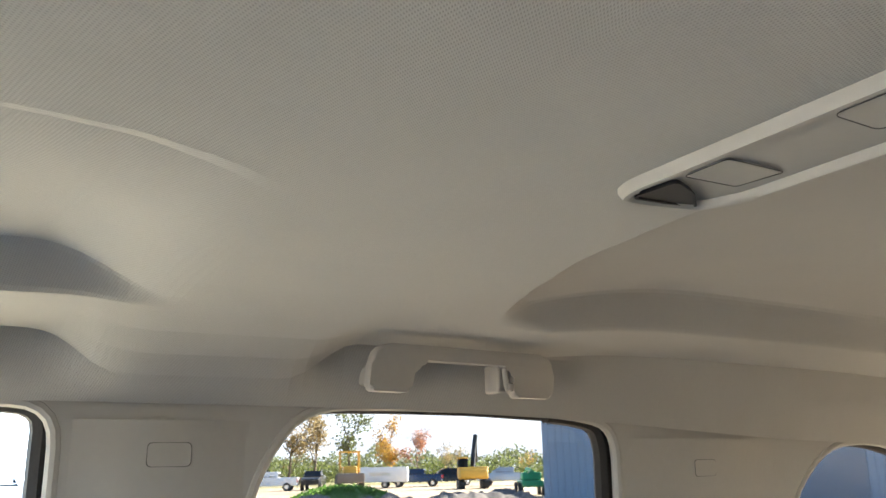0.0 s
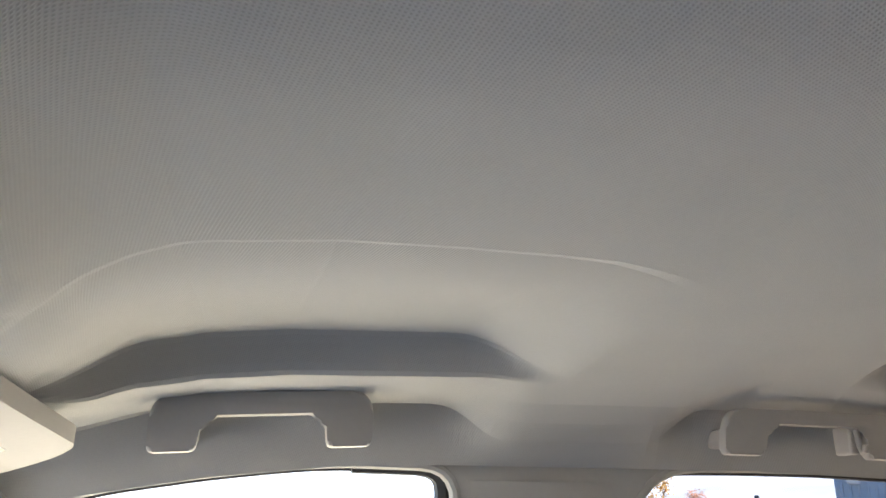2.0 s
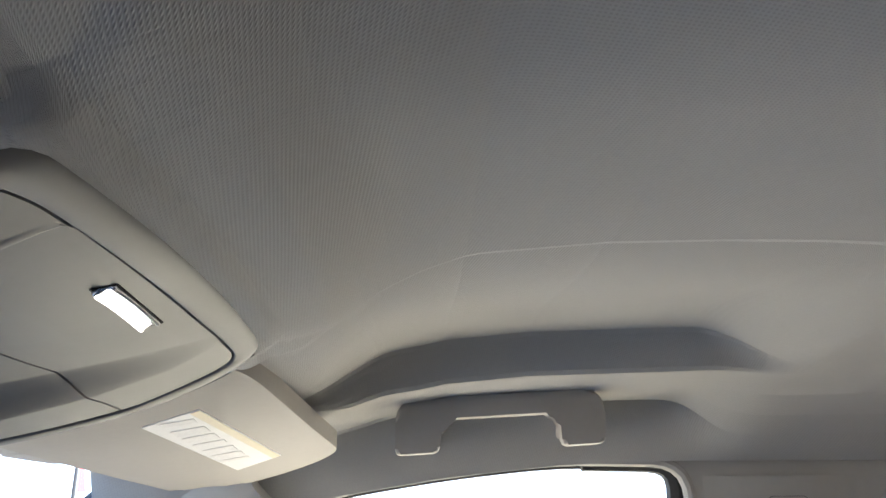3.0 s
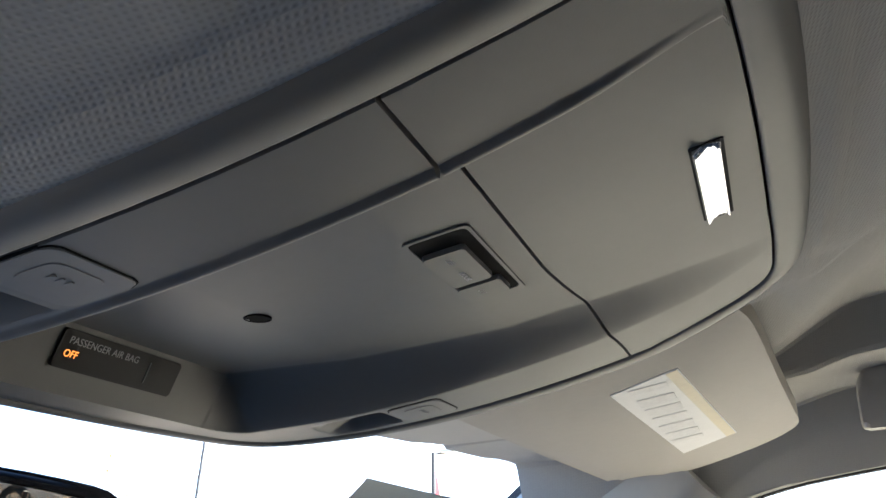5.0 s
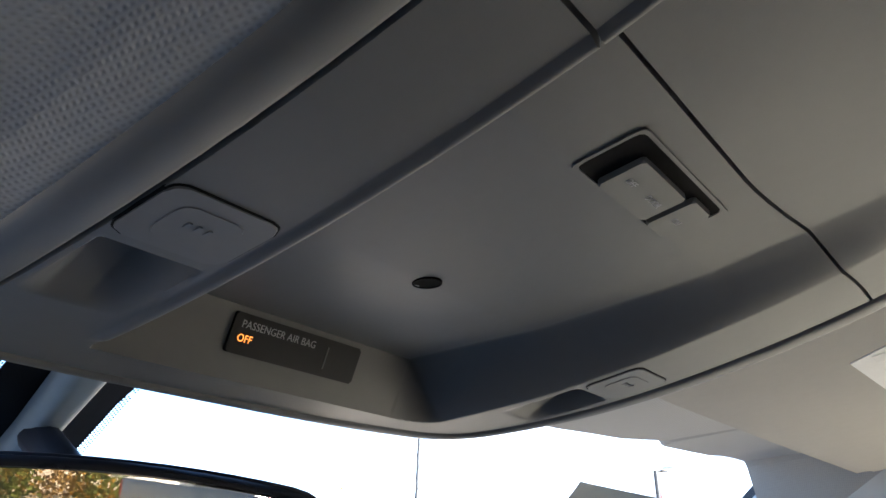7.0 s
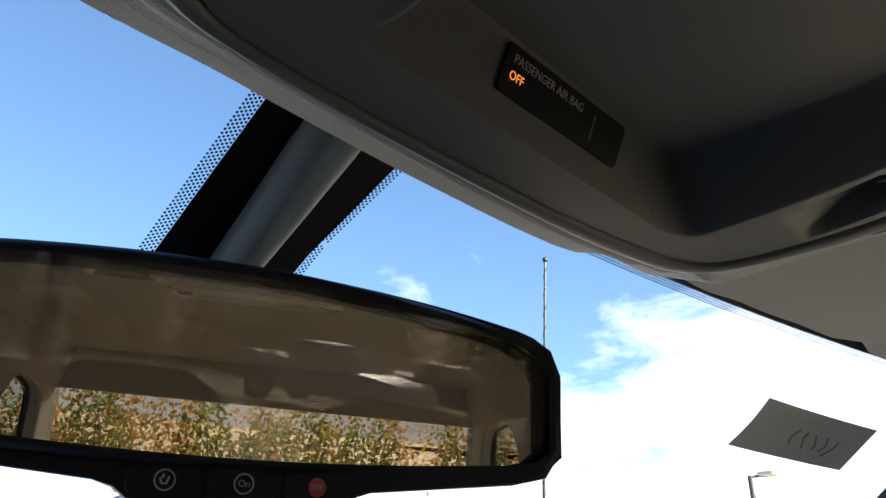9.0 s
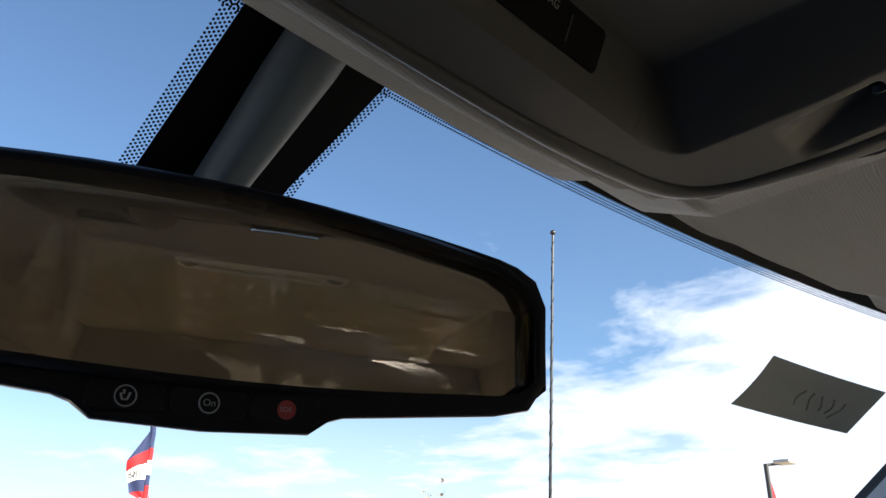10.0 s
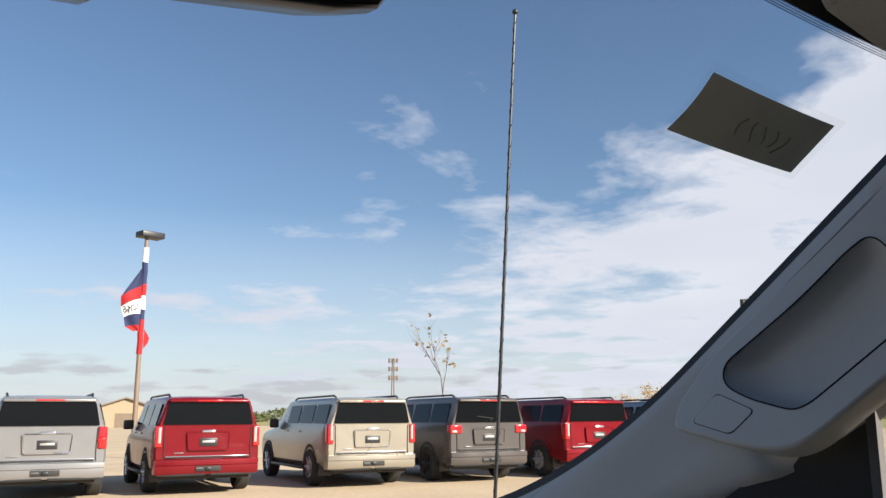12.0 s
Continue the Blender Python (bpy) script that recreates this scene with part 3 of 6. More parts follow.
# ---- seats ----
def seat(name, x, y, label, width=0.52, down=0.0):
    t = thing(name, (x, y, 0.54), label, "seat", "seats of the cabin")
    w = width / 2

    def pad(nm, rows, mat="seat"):
        bm = bmesh.new()
        loft(bm, [[(x + u * hw, y + yy + d * v, z + e * v) for u, v in [(math.cos(a) * (abs(math.cos(a)) ** -0.45 if abs(math.cos(a)) > 1e-3 else 1), math.sin(a) * (abs(math.sin(a)) ** -0.45 if abs(math.sin(a)) > 1e-3 else 1)) for a in [2 * math.pi * k / 24 for k in range(24)]]] for hw, yy, z, d, e in rows])
        part(nm, bm, mat, t)

    pad("seat_cushion", [(w * 0.9, 0.28, 0.95, 0.015, 0.05), (w, 0.25, 0.95, 0.02, 0.085), (w, 0.0, 0.93, 0.02, 0.09), (w, -0.22, 0.91, 0.02, 0.09)])
    pad("backrest", [(w * 0.92, -0.22, 0.98, 0.09, 0.02), (w, -0.25, 1.08, 0.09, 0.02), (w * 0.96, -0.33, 1.30, 0.075, 0.02), (w * 0.86, -0.36, 1.36, 0.06, 0.02), (w * 0.6, -0.375, 1.395, 0.03, 0.02)])
    pad("headrest", [(0.10, -0.37, 1.405 - down, 0.035, 0.01), (0.135, -0.365, 1.42 - down, 0.05, 0.01), (0.14, -0.36, 1.49 - down, 0.05, 0.01), (0.12, -0.365, 1.535 - down, 0.035, 0.01)])
    for k in (-1, 1):
        bm = bmesh.new()
        tube(bm, [(x + k * 0.06, y - 0.37, 1.35), (x + k * 0.06, y - 0.367, 1.44)], 0.007)
        part("headrest_post", bm, "chrome", t)
    bm = bmesh.new()
    box(bm, (x - w * 0.8, y - 0.2, 0.542), (x + w * 0.8, y + 0.2, 0.87), 0.02)
    part("seat_base", bm, "black", t)
    return t


seat("front_seat", CX + 0.40, -0.62, "dark leather front passenger seat with headrest", down=0.06)
seat("front_seat", CX - 0.40, -0.74, "dark leather driver seat with headrest", down=0.06)
seat("bench_seat", CX + 0.36, -1.62, "dark leather second-row seat with headrest", down=0.14)
seat("bench_seat", CX - 0.36, -1.62, "dark leather second-row seat with headrest", down=0.14)


# ---- overhead console ----
FLOOR_Y = [-0.30, -0.285, -0.25, -0.208, -0.19, -0.113, -0.05, -0.02]
FLOOR_Z = [1.7378, 1.7338, 1.7262, 1.7185, 1.7152, 1.7090, 1.7076, 1.7076]


def inward(lp, d):
    return [p + (MID_C - p).normalized() * d for p in lp]


def left_ridge(y):
    return float(np.interp(y, [-0.30, -0.285, -0.26, -0.22, -0.11, -0.045], [-0.104, -0.1025, -0.098, -0.0945, -0.0915, -0.0895]))


def right_rim(y):
    return float(np.interp(y, [-0.30, -0.291, -0.27, -0.23, -0.15, -0.10, -0.06, -0.03], [0.062, 0.070, 0.082, 0.0885, 0.0905, 0.0900, 0.0870, 0.0860]))


def right_floor(y):
    return float(np.interp(y, [-0.30, -0.291, -0.2246, -0.16, -0.12, -0.09, -0.03], [0.050, 0.052, 0.0575, 0.0615, 0.0630, 0.0610, 0.0600]))


def hollow(u, y, side):
    """Depth of the wedge-shaped hollow beside a reading lamp."""
    a, c, y0, y1 = (0.0990, 0.1290, -0.0680, -0.1040) if side < 0 else (0.0945, 0.1245, -0.0755, -0.1130)
    w = u * side
    if not a < w < c or not y1 - 0.0012 < y < y0:
        return 0.0
    slope = min(1.0, (y0 - y) / (y0 - y1)) ** 0.8
    return 0.0135 * slope * min(1.0, (w - a) / 0.011) * min(1.0, (c - w) / 0.007) * min(1.0, max(0.0, (y - y1 + 0.0012) / 0.0012))


def console_z(u, y):
    """Underside of the console; the dished middle lies higher than its rim."""
    z = rim_z(y)
    fl = max(z, float(np.interp(y, FLOOR_Y, FLOOR_Z)))
    rl, fr, rr = left_ridge(y), right_floor(y), right_rim(y)
    a = min(1.0, max(0.0, (rr - u) / (rr - fr)))
    c = min(1.0, max(0.0, (-0.0385 - y) / 0.0110))
    b_ = min(1.0, max(0.0, (u - rl) / 0.0022))
    h = max(0.0, 1 - math.sqrt((1 - a) ** 2 + (1 - c) ** 2 + (1 - b_) ** 2))
    h += 0.35 * (step(0, 1, h) - h) * (1 if a < 1 else 0)
    bead = max(0.0, 1 - ((u - rl + 0.0012) / 0.0028) ** 2) * step(-0.292, -0.25, y) * (1 - step(-0.052, -0.044, y))
    return z + (fl - z) * h - 0.0014 * bead + hollow(u, y, -1) + hollow(u, y, 1)


console = thing("overhead_console", (CX, -0.17, 1.70), "grey moulded plastic overhead console with map lamps and a storage lid", "console")
o0, i0 = turned(RIM_OUT), turned(RIM_IN)
bm = bmesh.new()
mixed = lambda p, q, f: [a * (1 - f) + c * f for a, c in zip(p, q)]
loft(bm, [[(CX + p.x, p.y, rim_z(p.y) + d) for p in rr] for rr, d in ((o0, 0.022), (o0, 0.0040), (mixed(o0, i0, 0.06), 0.0016), (mixed(o0, i0, 0.18), -0.0004), (mixed(o0, i0, 0.45), -0.0014), (mixed(o0, i0, 0.90), -0.0010), (i0, -0.0002), (inward(i0, 0.0006), 0.0010), (inward(i0, 0.0006), 0.010))], caps=False)
part("bezel", bm, "console", console, angle=50)
EDGE = inward(i0, 0.0015)
TIP_F, TIP_B = max(EDGE, key=lambda p: p.y), min(EDGE, key=lambda p: p.y)
LEFT = sorted([p for p in EDGE if (p - TIP_B).cross(TIP_F - TIP_B) < 0], key=lambda p: p.y)
RIGHT = sorted([p for p in EDGE if (p - TIP_B).cross(TIP_F - TIP_B) > 0], key=lambda p: p.y)
if LEFT[len(LEFT) // 2].x > 0:
    LEFT, RIGHT = RIGHT, LEFT
LEFT, RIGHT = [[TIP_B, *side, TIP_F] for side in (LEFT, RIGHT)]
edge_l = lambda y: float(np.interp(y, [p.y for p in LEFT], [p.x for p in LEFT]))
edge_r = lambda y: float(np.interp(y, [p.y for p in RIGHT], [p.x for p in RIGHT]))


def console_panel(nm, y_front, y_back, label=""):
    bm = bmesh.new()
    n = 40 + int(abs(y_front - y_back) / 0.0014)
    if y_front > -0.1:
        ysr = [y_front + (y_back - y_front) * (1 - math.cos(math.pi / 2 * k / n)) for k in range(n + 1)]
    else:
        ysr = [y_front + (y_back - y_front) * math.sin(math.pi / 2 * k / n) for k in range(n + 1)]
    qs = [0.0, *np.linspace(0.004, 0.30, 44), *np.linspace(0.303, 0.3265, 12), *np.linspace(0.327, 0.3375, 18), *np.linspace(0.340, 0.36, 6), *np.linspace(0.366, 0.62, 40), *np.linspace(0.624, 0.76, 34), *np.linspace(0.765, 0.996, 40), 1.0]

    def f(q, y):
        l, r = edge_l(y), edge_r(y)
        w = r - l
        rl = min(max(left_ridge(y) + 0.001, l + 0.05 * w), r - 0.3 * w)
        fr = min(max(right_floor(y) - 0.003, rl + 0.1 * w), r - 0.15 * w)
        rr = min(max(right_rim(y) + 0.002, fr + 0.05 * w), r - 0.04 * w)
        u = float(np.interp(q, [0, 0.33, 0.62, 0.76, 1.0], [l, rl, fr, rr, r]))
        yy = y - 0.0105 * step(0.0, 0.12, u) * max(0.0, 1 - abs(y + 0.2199) / 0.075)  # the lid's joint runs a little askew
        edge = max(0.0, 1 - min(q, 1 - q) / 0.004)
        return (CX + u, yy, console_z(u, yy) + 0.0010 * edge)

    rws = surface(bm, f, qs, ysr)
    rim = [*rws[0], *[r_[-1] for r_ in rws[1:]], *rws[-1][::-1][1:], *[r_[0] for r_ in rws[::-1][1:-1]]]
    low = [bm.verts.new(v.co + Vector((0, 0, 0.006))) for v in rim]
    for i in range(len(rim)):
        bm.faces.new((rim[i], rim[(i + 1) % len(rim)], low[(i + 1) % len(rim)], low[i]))
    bmesh.ops.remove_doubles(bm, verts=bm.verts[:], dist=0.00002)
    return part(nm, bm, "console", console, label, angle=34)


body = console_panel("dished_body", TIP_F.y - 0.0002, -0.2193)
lid = console_panel("storage_lid", -0.2206, TIP_B.y + 0.0002, "sprung storage lid with a bright chrome latch")
bm = bmesh.new()
loft(bm, [[(CX + p.x, p.y, rim_z(p.y) + 0.0290 + d) for p in inward(o0, 0.002)] for d in (0.0, 0.008)])
part("backing", bm, "console_dark", console)

# chrome latch: a hollowed bright bar in a narrow dark slot
bm = bmesh.new()
loft(bm, [[(x, yy, console_z(x - CX, yy) - dd * bow_) for yy, dd in ((-0.2774, -0.001), (-0.2774, 0.0022), (-0.2780, 0.0031), (-0.2788, 0.0027), (-0.2800, 0.0017), (-0.2818, 0.0005), (-0.2836, 0.0008), (-0.2846, 0.0019), (-0.2853, 0.0022), (-0.2857, 0.0012), (-0.2857, -0.001))] for x, bow_ in ((-0.0166, 0.5), (-0.0162, 0.9), (-0.0145, 1.0), (-0.003, 0.85), (0.008, 0.8), (0.021, 0.85), (0.0365, 1.0), (0.0382, 0.9), (0.0386, 0.5))])
part("latch", bm, "chrome", lid, "bright chrome latch", angle=50)
bm = bmesh.new()
slab(bm, rounded([(-0.0176, -0.2866), (0.0396, -0.2866), (0.0396, -0.2765), (-0.0176, -0.2765)], 0.001, 3), lambda x, y, hh: (x, y, console_z(x - CX, y) - 0.0003 + hh), 0.002)
part("latch_well", bm, "console_dark", lid)


def on_console(x0, x1, y0, y1, h0, h1, r, bm, fn=None):
    """A thin rounded plate that follows the console."""
    zf = fn or (lambda x, y: console_z(x - CX, y))
    slab(bm, rounded([(x0, y0), (x1, y0), (x1, y1), (x0, y1)], r), lambda x, y, h: (x, y, zf(x, y) - h0 - h), h1 - h0, 0.0006, 1)


for sgn, x0, x1, ya, yb in ((-1, CX - 0.1308, CX - 0.0985, -0.1345, -0.1097), (1, CX + 0.0945, CX + 0.1262, -0.1440, -0.1180)):
    flat = lambda x, y: rim_z(y)
    bm = bmesh.new()
    on_console(x0 - 0.0006, x1 + 0.0006, ya - 0.0006, yb + 0.0006, -0.002, 0.0003, 0.0045, bm, flat)
    part("lamp_gap", bm, "console_dark", console)
    bm = bmesh.new()
    on_console(x0, x1, ya, yb, -0.002, 0.0007, 0.0042, bm, flat)
    lens = part("map_lamp_lens", bm, "lens", console, "press-to-light map lamp lens")
    xm, ym = (x0 + x1) / 2, (ya + yb) / 2
    bm = bmesh.new()
    on_console(xm - 0.0095, xm + 0.0095, ym - 0.0075, ym + 0.0075, 0.0005, 0.0009, 0.004, bm, flat)
    part("press_pad", bm, "lens", lens)
    bm = bmesh.new()
    for k in range(3):
        box(bm, (xm - 0.004 + 0.003 * k, ym - 0.0020, rim_z(ym) - 0.00105), (xm - 0.0031 + 0.003 * k, ym + 0.0010 + 0.0008 * k, rim_z(ym) - 0.0007))
    part("lamp_mark", bm, "lens_mark", lens)
    bm = bmesh.new()
    xb, yq = xm + 0.002, yb + 0.0085
    tube(bm, [(xb, yq - 0.003, rim_z(yq) + 0.0095), (xb, yq + 0.001, rim_z(yq) + 0.0085), (xb, yq + 0.0025, rim_z(yq) + 0.008)], lambda q: 0.0034 - 0.0016 * q * q, 14)
    part("bulb", bm, "bulb", console, "small dark reading bulb in its hollow")

# microphone opening
bm = bmesh.new()
mz = console_z(0.016 - CX, -0.113)
loft(bm, [[(0.016 + r * math.cos(t), -0.113 + r * math.sin(t), mz + d) for t in [2 * math.pi * k / 24 for k in range(24)]] for r, d in ((0.0054, 0.0010), (0.0053, -0.0003), (0.0049, -0.0004), (0.0047, -0.0001), (0.0020, -0.00005))])
part("microphone", bm, "hole", console, "round black microphone opening")

# dome lamp switch
sx0, sx1, sy0, sy1 = -0.0200, 0.0470, -0.2100, -0.1875
bm = bmesh.new()
o = rounded([(sx0, sy0), (sx1, sy0), (sx1, sy1), (sx0, sy1)], 0.003, 3)
q = [(x + (0.0012 if x < 0.012 else -0.0042), y + (0.0012 if y < -0.1988 else -0.0012)) for x, y in o]
cz = lambda x, y: console_z(x - CX, y)
loft(bm, [[(x, y, cz(x, y) + 0.001) for x, y in o], [(x, y, cz(x, y) - 0.0007) for x, y in o], [(x, y, cz(x, y) - 0.0007) for x, y in q], [(x, y, cz(x, y) + 0.001) for x, y in q]], caps=False)
part("switch_frame", bm, "console", console)
bm = bmesh.new()
on_console(sx0 + 0.0011, sx1 - 0.0041, sy0 + 0.0011, sy1 - 0.0011, -0.001, 0.0003, 0.001, bm)
part("switch_well", bm, "hole", console)
for x0, x1, words in ((-0.0075, 0.0230, ("OFF", "DOOR")), (0.0262, 0.0398, ("ON",))):
    bm = bmesh.new()
    on_console(x0, x1, -0.2058 if len(words) == 1 else -0.2042, -0.1896, 0.0, 0.0022, 0.001, bm)
    btn = part("switch_button", bm, "console", console, "lamp rocker button with a printed legend")
    for k, wd in enumerate(words):
        xx = x0 + 0.004 + 0.0135 * k
        letters(wd, 0.0030, "text_grey", btn, Matrix.Translation((xx, -0.197, cz(xx, -0.197) - 0.0025)) @ Euler((radians(180 - 8), 0, 0)).to_matrix().to_4x4(), "legend")

# passenger air bag display on the front wall of the dish
A, Bq = Vector((-0.0125, -0.04895, 1.7062)), Vector((-0.0125, -0.04255, 1.6918))
ex = Vector((1, 0, 0))
ey = (A - Bq).normalized()
ez = ex.cross(ey)
Bq = Bq - ez * 0.0002
dm = Matrix(((ex.x, ey.x, ez.x, Bq.x), (ex.y, ey.y, ez.y, Bq.y), (ex.z, ey.z, ez.z, Bq.z), (0, 0, 0, 1)))
bm = bmesh.new()
slab(bm, rounded([(0, 0), (0.0675, 0), (0.0675, 0.0152), (0.0, 0.0152)], 0.0012), lambda x, y, h: dm @ Vector((x, y, h - 0.002)), 0.0032, 0.0005, 1)
disp = part("air_bag_display", bm, "frit", console, "black display reading passenger air bag off")
letters("PASSENGER AIR BAG", 0.0041, "text_grey", disp, dm @ Matrix.Translation((0.0035, 0.0112, 0.0014)), "legend")
letters("OFF", 0.0040, "amber", disp, dm @ Matrix.Translation((0.0033, 0.0060, 0.0014)), "lit_legend", "lit amber word")
bm = bmesh.new()
box(bm, (0.0485, 0.003, 0.0012), (0.0489, 0.012, 0.0016))
bmesh.ops.transform(bm, matrix=dm, verts=bm.verts[:])
part("display_line", bm, "lens", disp)


# ---- grab handles ----
def handle(y0, y1, z0, rise, hook, tall):
    t = thing("grab_handle", (CX + 0.60, (y0 + y1) / 2, z0 + 0.03), "grey plastic grab handle with a coat hook over the rear door" if hook else "grey plastic grab handle over the front passenger door", "grab handle", "grab handles on the roof side")
    L = y0 - y1
    ft, fe = (0.052, 0.058) if hook else (0.046, 0.046)
    bar = 0.016 if hook else 0.022
    out = rounded([(0, 0), (0.0, tall), (L, tall), (L, 0.0), (L - fe, 0.0), (L - fe - 0.003, tall - bar), (ft + 0.005, tall - bar), (ft, 0.0)], [0.006, 0.024, 0.024, 0.006, 0.006, 0.014, 0.014, 0.006], 6)

    def at(a, c, h):
        z = z0 + c + rise * a / L
        return (CX + 0.5705 - h + (0.010 * (c / tall - 0.5) * -1), y0 - a, z)

    bm = bmesh.new()
    slab(bm, out, at, 0.015 if hook else 0.018, 0.0068, 5)
    part("grip", bm, "grip", t, angle=45)
    for a in (0.036, L - 0.030):
        bm = bmesh.new()
        box(bm, (CX + 0.566, y0 - a - 0.010, z0 + 0.014 + rise * a / L), (CX + 0.66, y0 - a + 0.010, z0 + tall - 0.016 + rise * a / L), 0.006)
        part("mount", bm, "grip", t)
    if hook:
        bm = bmesh.new()
        a = L - 0.067
        box(bm, (CX + 0.570, y0 - a - 0.0072, z0 + 0.004), (CX + 0.60, y0 - a + 0.0078, z0 + 0.038), 0.0035, 3)
        part("hook_base", bm, "grip", t)
        bm = bmesh.new()
        tube(bm, [(CX + 0.566, y0 - a, z0 + 0.032), (CX + 0.563, y0 - a, z0 + 0.012), (CX + 0.560, y0 - a, z0 + 0.005), (CX + 0.555, y0 - a, z0 + 0.006), (CX + 0.553, y0 - a, z0 + 0.013)], 0.0036, 10)
        part("coat_hook", bm, "grip", t)
    return t


handle(-0.369, -0.592, 1.7300, 0.0115, False, 0.056)
handle(-1.006, -1.2575, 1.7415, -0.003, True, 0.052)


# ---- sun visors ----
def visor(sign):
    t = thing("sun_visor", (CX + sign * 0.36, -0.2, 1.72), "folded-up light beige vinyl sun visor with a white warning label" if sign > 0 else "folded-up light beige vinyl sun visor", "sun visor", "sun visors")
    sh = 0.0 if sign > 0 else 0.04
    out = rounded([(0.166, -0.094), (0.168 + 0.4 * sh, -0.278 + sh), (0.20 + 0.6 * sh, -0.288 + sh), (0.36, -0.302 + sh), (0.500, -0.316 + sh), (0.545, -0.290), (0.586, -0.235), (0.597, -0.200), (0.568, -0.172), (0.564, -0.141), (0.40, -0.1195), (0.24, -0.1005)], [0.012, 0.012, 0.04, 0.05, 0.02, 0.03, 0.03, 0.015, 0.010, 0.010, 0.05, 0.05], 6)

    def vz(s, y):
        return 1.717 - 0.069 * (s - 0.49) - 0.175 * (y + 0.24)

    def at(a, y, hh):
        return (CX + sign * a, y, vz(a, y) + hh)

    bm = bmesh.new()
    slab(bm, out, at, 0.016, 0.006, 3)
    body_v = part("visor_body", bm, "visor", t, angle=45)
    if sign > 0:
        bm = bmesh.new()
        corners = [(0.2545, -0.2415), (0.472, -0.2645), (0.5060, -0.2172), (0.2765, -0.1952)]
        slab(bm, corners, lambda a, y, hh: at(a, y, -0.0006 + hh), 0.0008)
        lb = part("warning_label", bm, "label", body_v, "white printed paper warning label", smooth=False)
        bm = bmesh.new()
        slab(bm, [(0.2560, -0.2408), (0.4712, -0.2636), (0.4765, -0.2560), (0.2596, -0.2334)], lambda a, y, hh: at(a, y, -0.0009 + hh), 0.0006)
        part("label_stripe", bm, "stripe", lb, smooth=False)
        bm = bmesh.new()
        for k in range(7):
            a0 = 0.275 + 0.028 * k
            box(bm, (a0, -0.232 - 0.0012 * k, 0), (a0 + (0.02 if k % 3 else 0.012), -0.207 - 0.0012 * k, 0.0002))
        for v in bm.verts:
            v.co = Vector(at(v.co.x, v.co.y, -0.0008 - v.co.z))
        part("print_bar", bm, "print", lb, smooth=False)
    bm = bmesh.new()
    tube(bm, [(CX + sign * 0.17, -0.090, vz(0.17, -0.090) + 0.010), (CX + sign * 0.50, -0.150, vz(0.50, -0.15) + 0.010)], 0.007, 8)
    part("hinge_rod", bm, "visor", t)
    return t


visor(1)
visor(-1)

# ---- rear overhead console with lamps and vents ----
rc = thing("rear_overhead_console", (CX, -0.98, 1.805), "light grey plastic rear roof console with reading lamps and vents", "console")
VX = -0.030
out = rounded([(0.118, -0.9165), (0.136, -0.9235), (0.136, -0.940), (0.128, -0.984), (0.10, -0.996), (-0.10, -0.996), (-0.128, -0.984), (-0.136, -0.940), (-0.136, -0.9235), (-0.118, -0.9165)], 0.008, 5)
inn = [(a * 0.955, -0.955 + (y + 0.955) * 0.80) for a, y in out]
rz = lambda a, y: 1.8085
bm = bmesh.new()
loft(bm, [[(VX + a, y, rz(a, y) + d) for a, y in lp] for lp, d in ((out, 0.012), (out, -0.002), ([(p[0] * .7 + q_[0] * .3, p[1] * .7 + q_[1] * .3) for p, q_ in zip(out, inn)], -0.006), ([(p[0] * .3 + q_[0] * .7, p[1] * .3 + q_[1] * .7) for p, q_ in zip(out, inn)], -0.006), (inn, -0.003), (inn, -0.001))])
part("frame", bm, "trim", rc, angle=50)
for sgn in (-1, 1):
    w = lambda a: VX + sgn * (a - VX)
    bm = bmesh.new()
    well = rounded([(w(0.100), -0.930), (w(0.067), -0.933), (w(0.077), -0.958), (w(0.096), -0.980)], 0.006)
    loft(bm, [[(x, y, 1.8085 - 0.0045 + d) for x, y in [(wx + (w(0.085) - wx) * f, wy + (-0.95 - wy) * f) for wx, wy in well]] for f, d in ((0, 0.001), (0, 0), (0.10, 0.0), (0.16, 0.006), (0.3, 0.012))], caps=True)
    part("lamp_well", bm, "black", rc)
    bm = bmesh.new()
    slab(bm, rounded([(w(0.062), -0.9345), (w(0.034), -0.9345), (w(0.033), -0.976), (w(0.060), -0.972)], 0.003), lambda x, y, hh: (x, y, 1.8085 - 0.0024 + hh), 0.003, 0.0005, 1)
    part("lamp_lens", bm, "trim", rc)
    bm = bmesh.new()
    tube(bm, [(x, y, 1.8085 - 0.0024) for x, y in rounded([(w(0.063), -0.9338), (w(0.033), -0.9338), (w(0.032), -0.9768), (w(0.061), -0.9728)], 0.003)], 0.00028, 5, closed=True)
    part("lens_gap", bm, "grey_ring", rc)
bm = bmesh.new()
slab(bm, rounded([(VX + 0.002, -0.932), (VX - 0.055, -0.932), (VX - 0.055, -0.966), (VX + 0.002, -0.966)], 0.006), lambda x, y, hh: (x, y, 1.8085 - 0.0026 + hh), 0.003, 0.0006, 1)
part("fan_control", bm, "trim", rc)
bm = bmesh.new()
tube(bm, [(x, y, 1.8085 - 0.0026) for x, y in rounded([(VX + 0.003, -0.931), (VX - 0.056, -0.931), (VX - 0.056, -0.967), (VX + 0.003, -0.967)], 0.006)], 0.0003, 5, closed=True)
part("control_gap", bm, "grey_ring", rc)

# ---- windscreen ----
def screen_y(s, z):
    return 0.145 - 0.357 * s * s - (z - 1.70) / 0.64


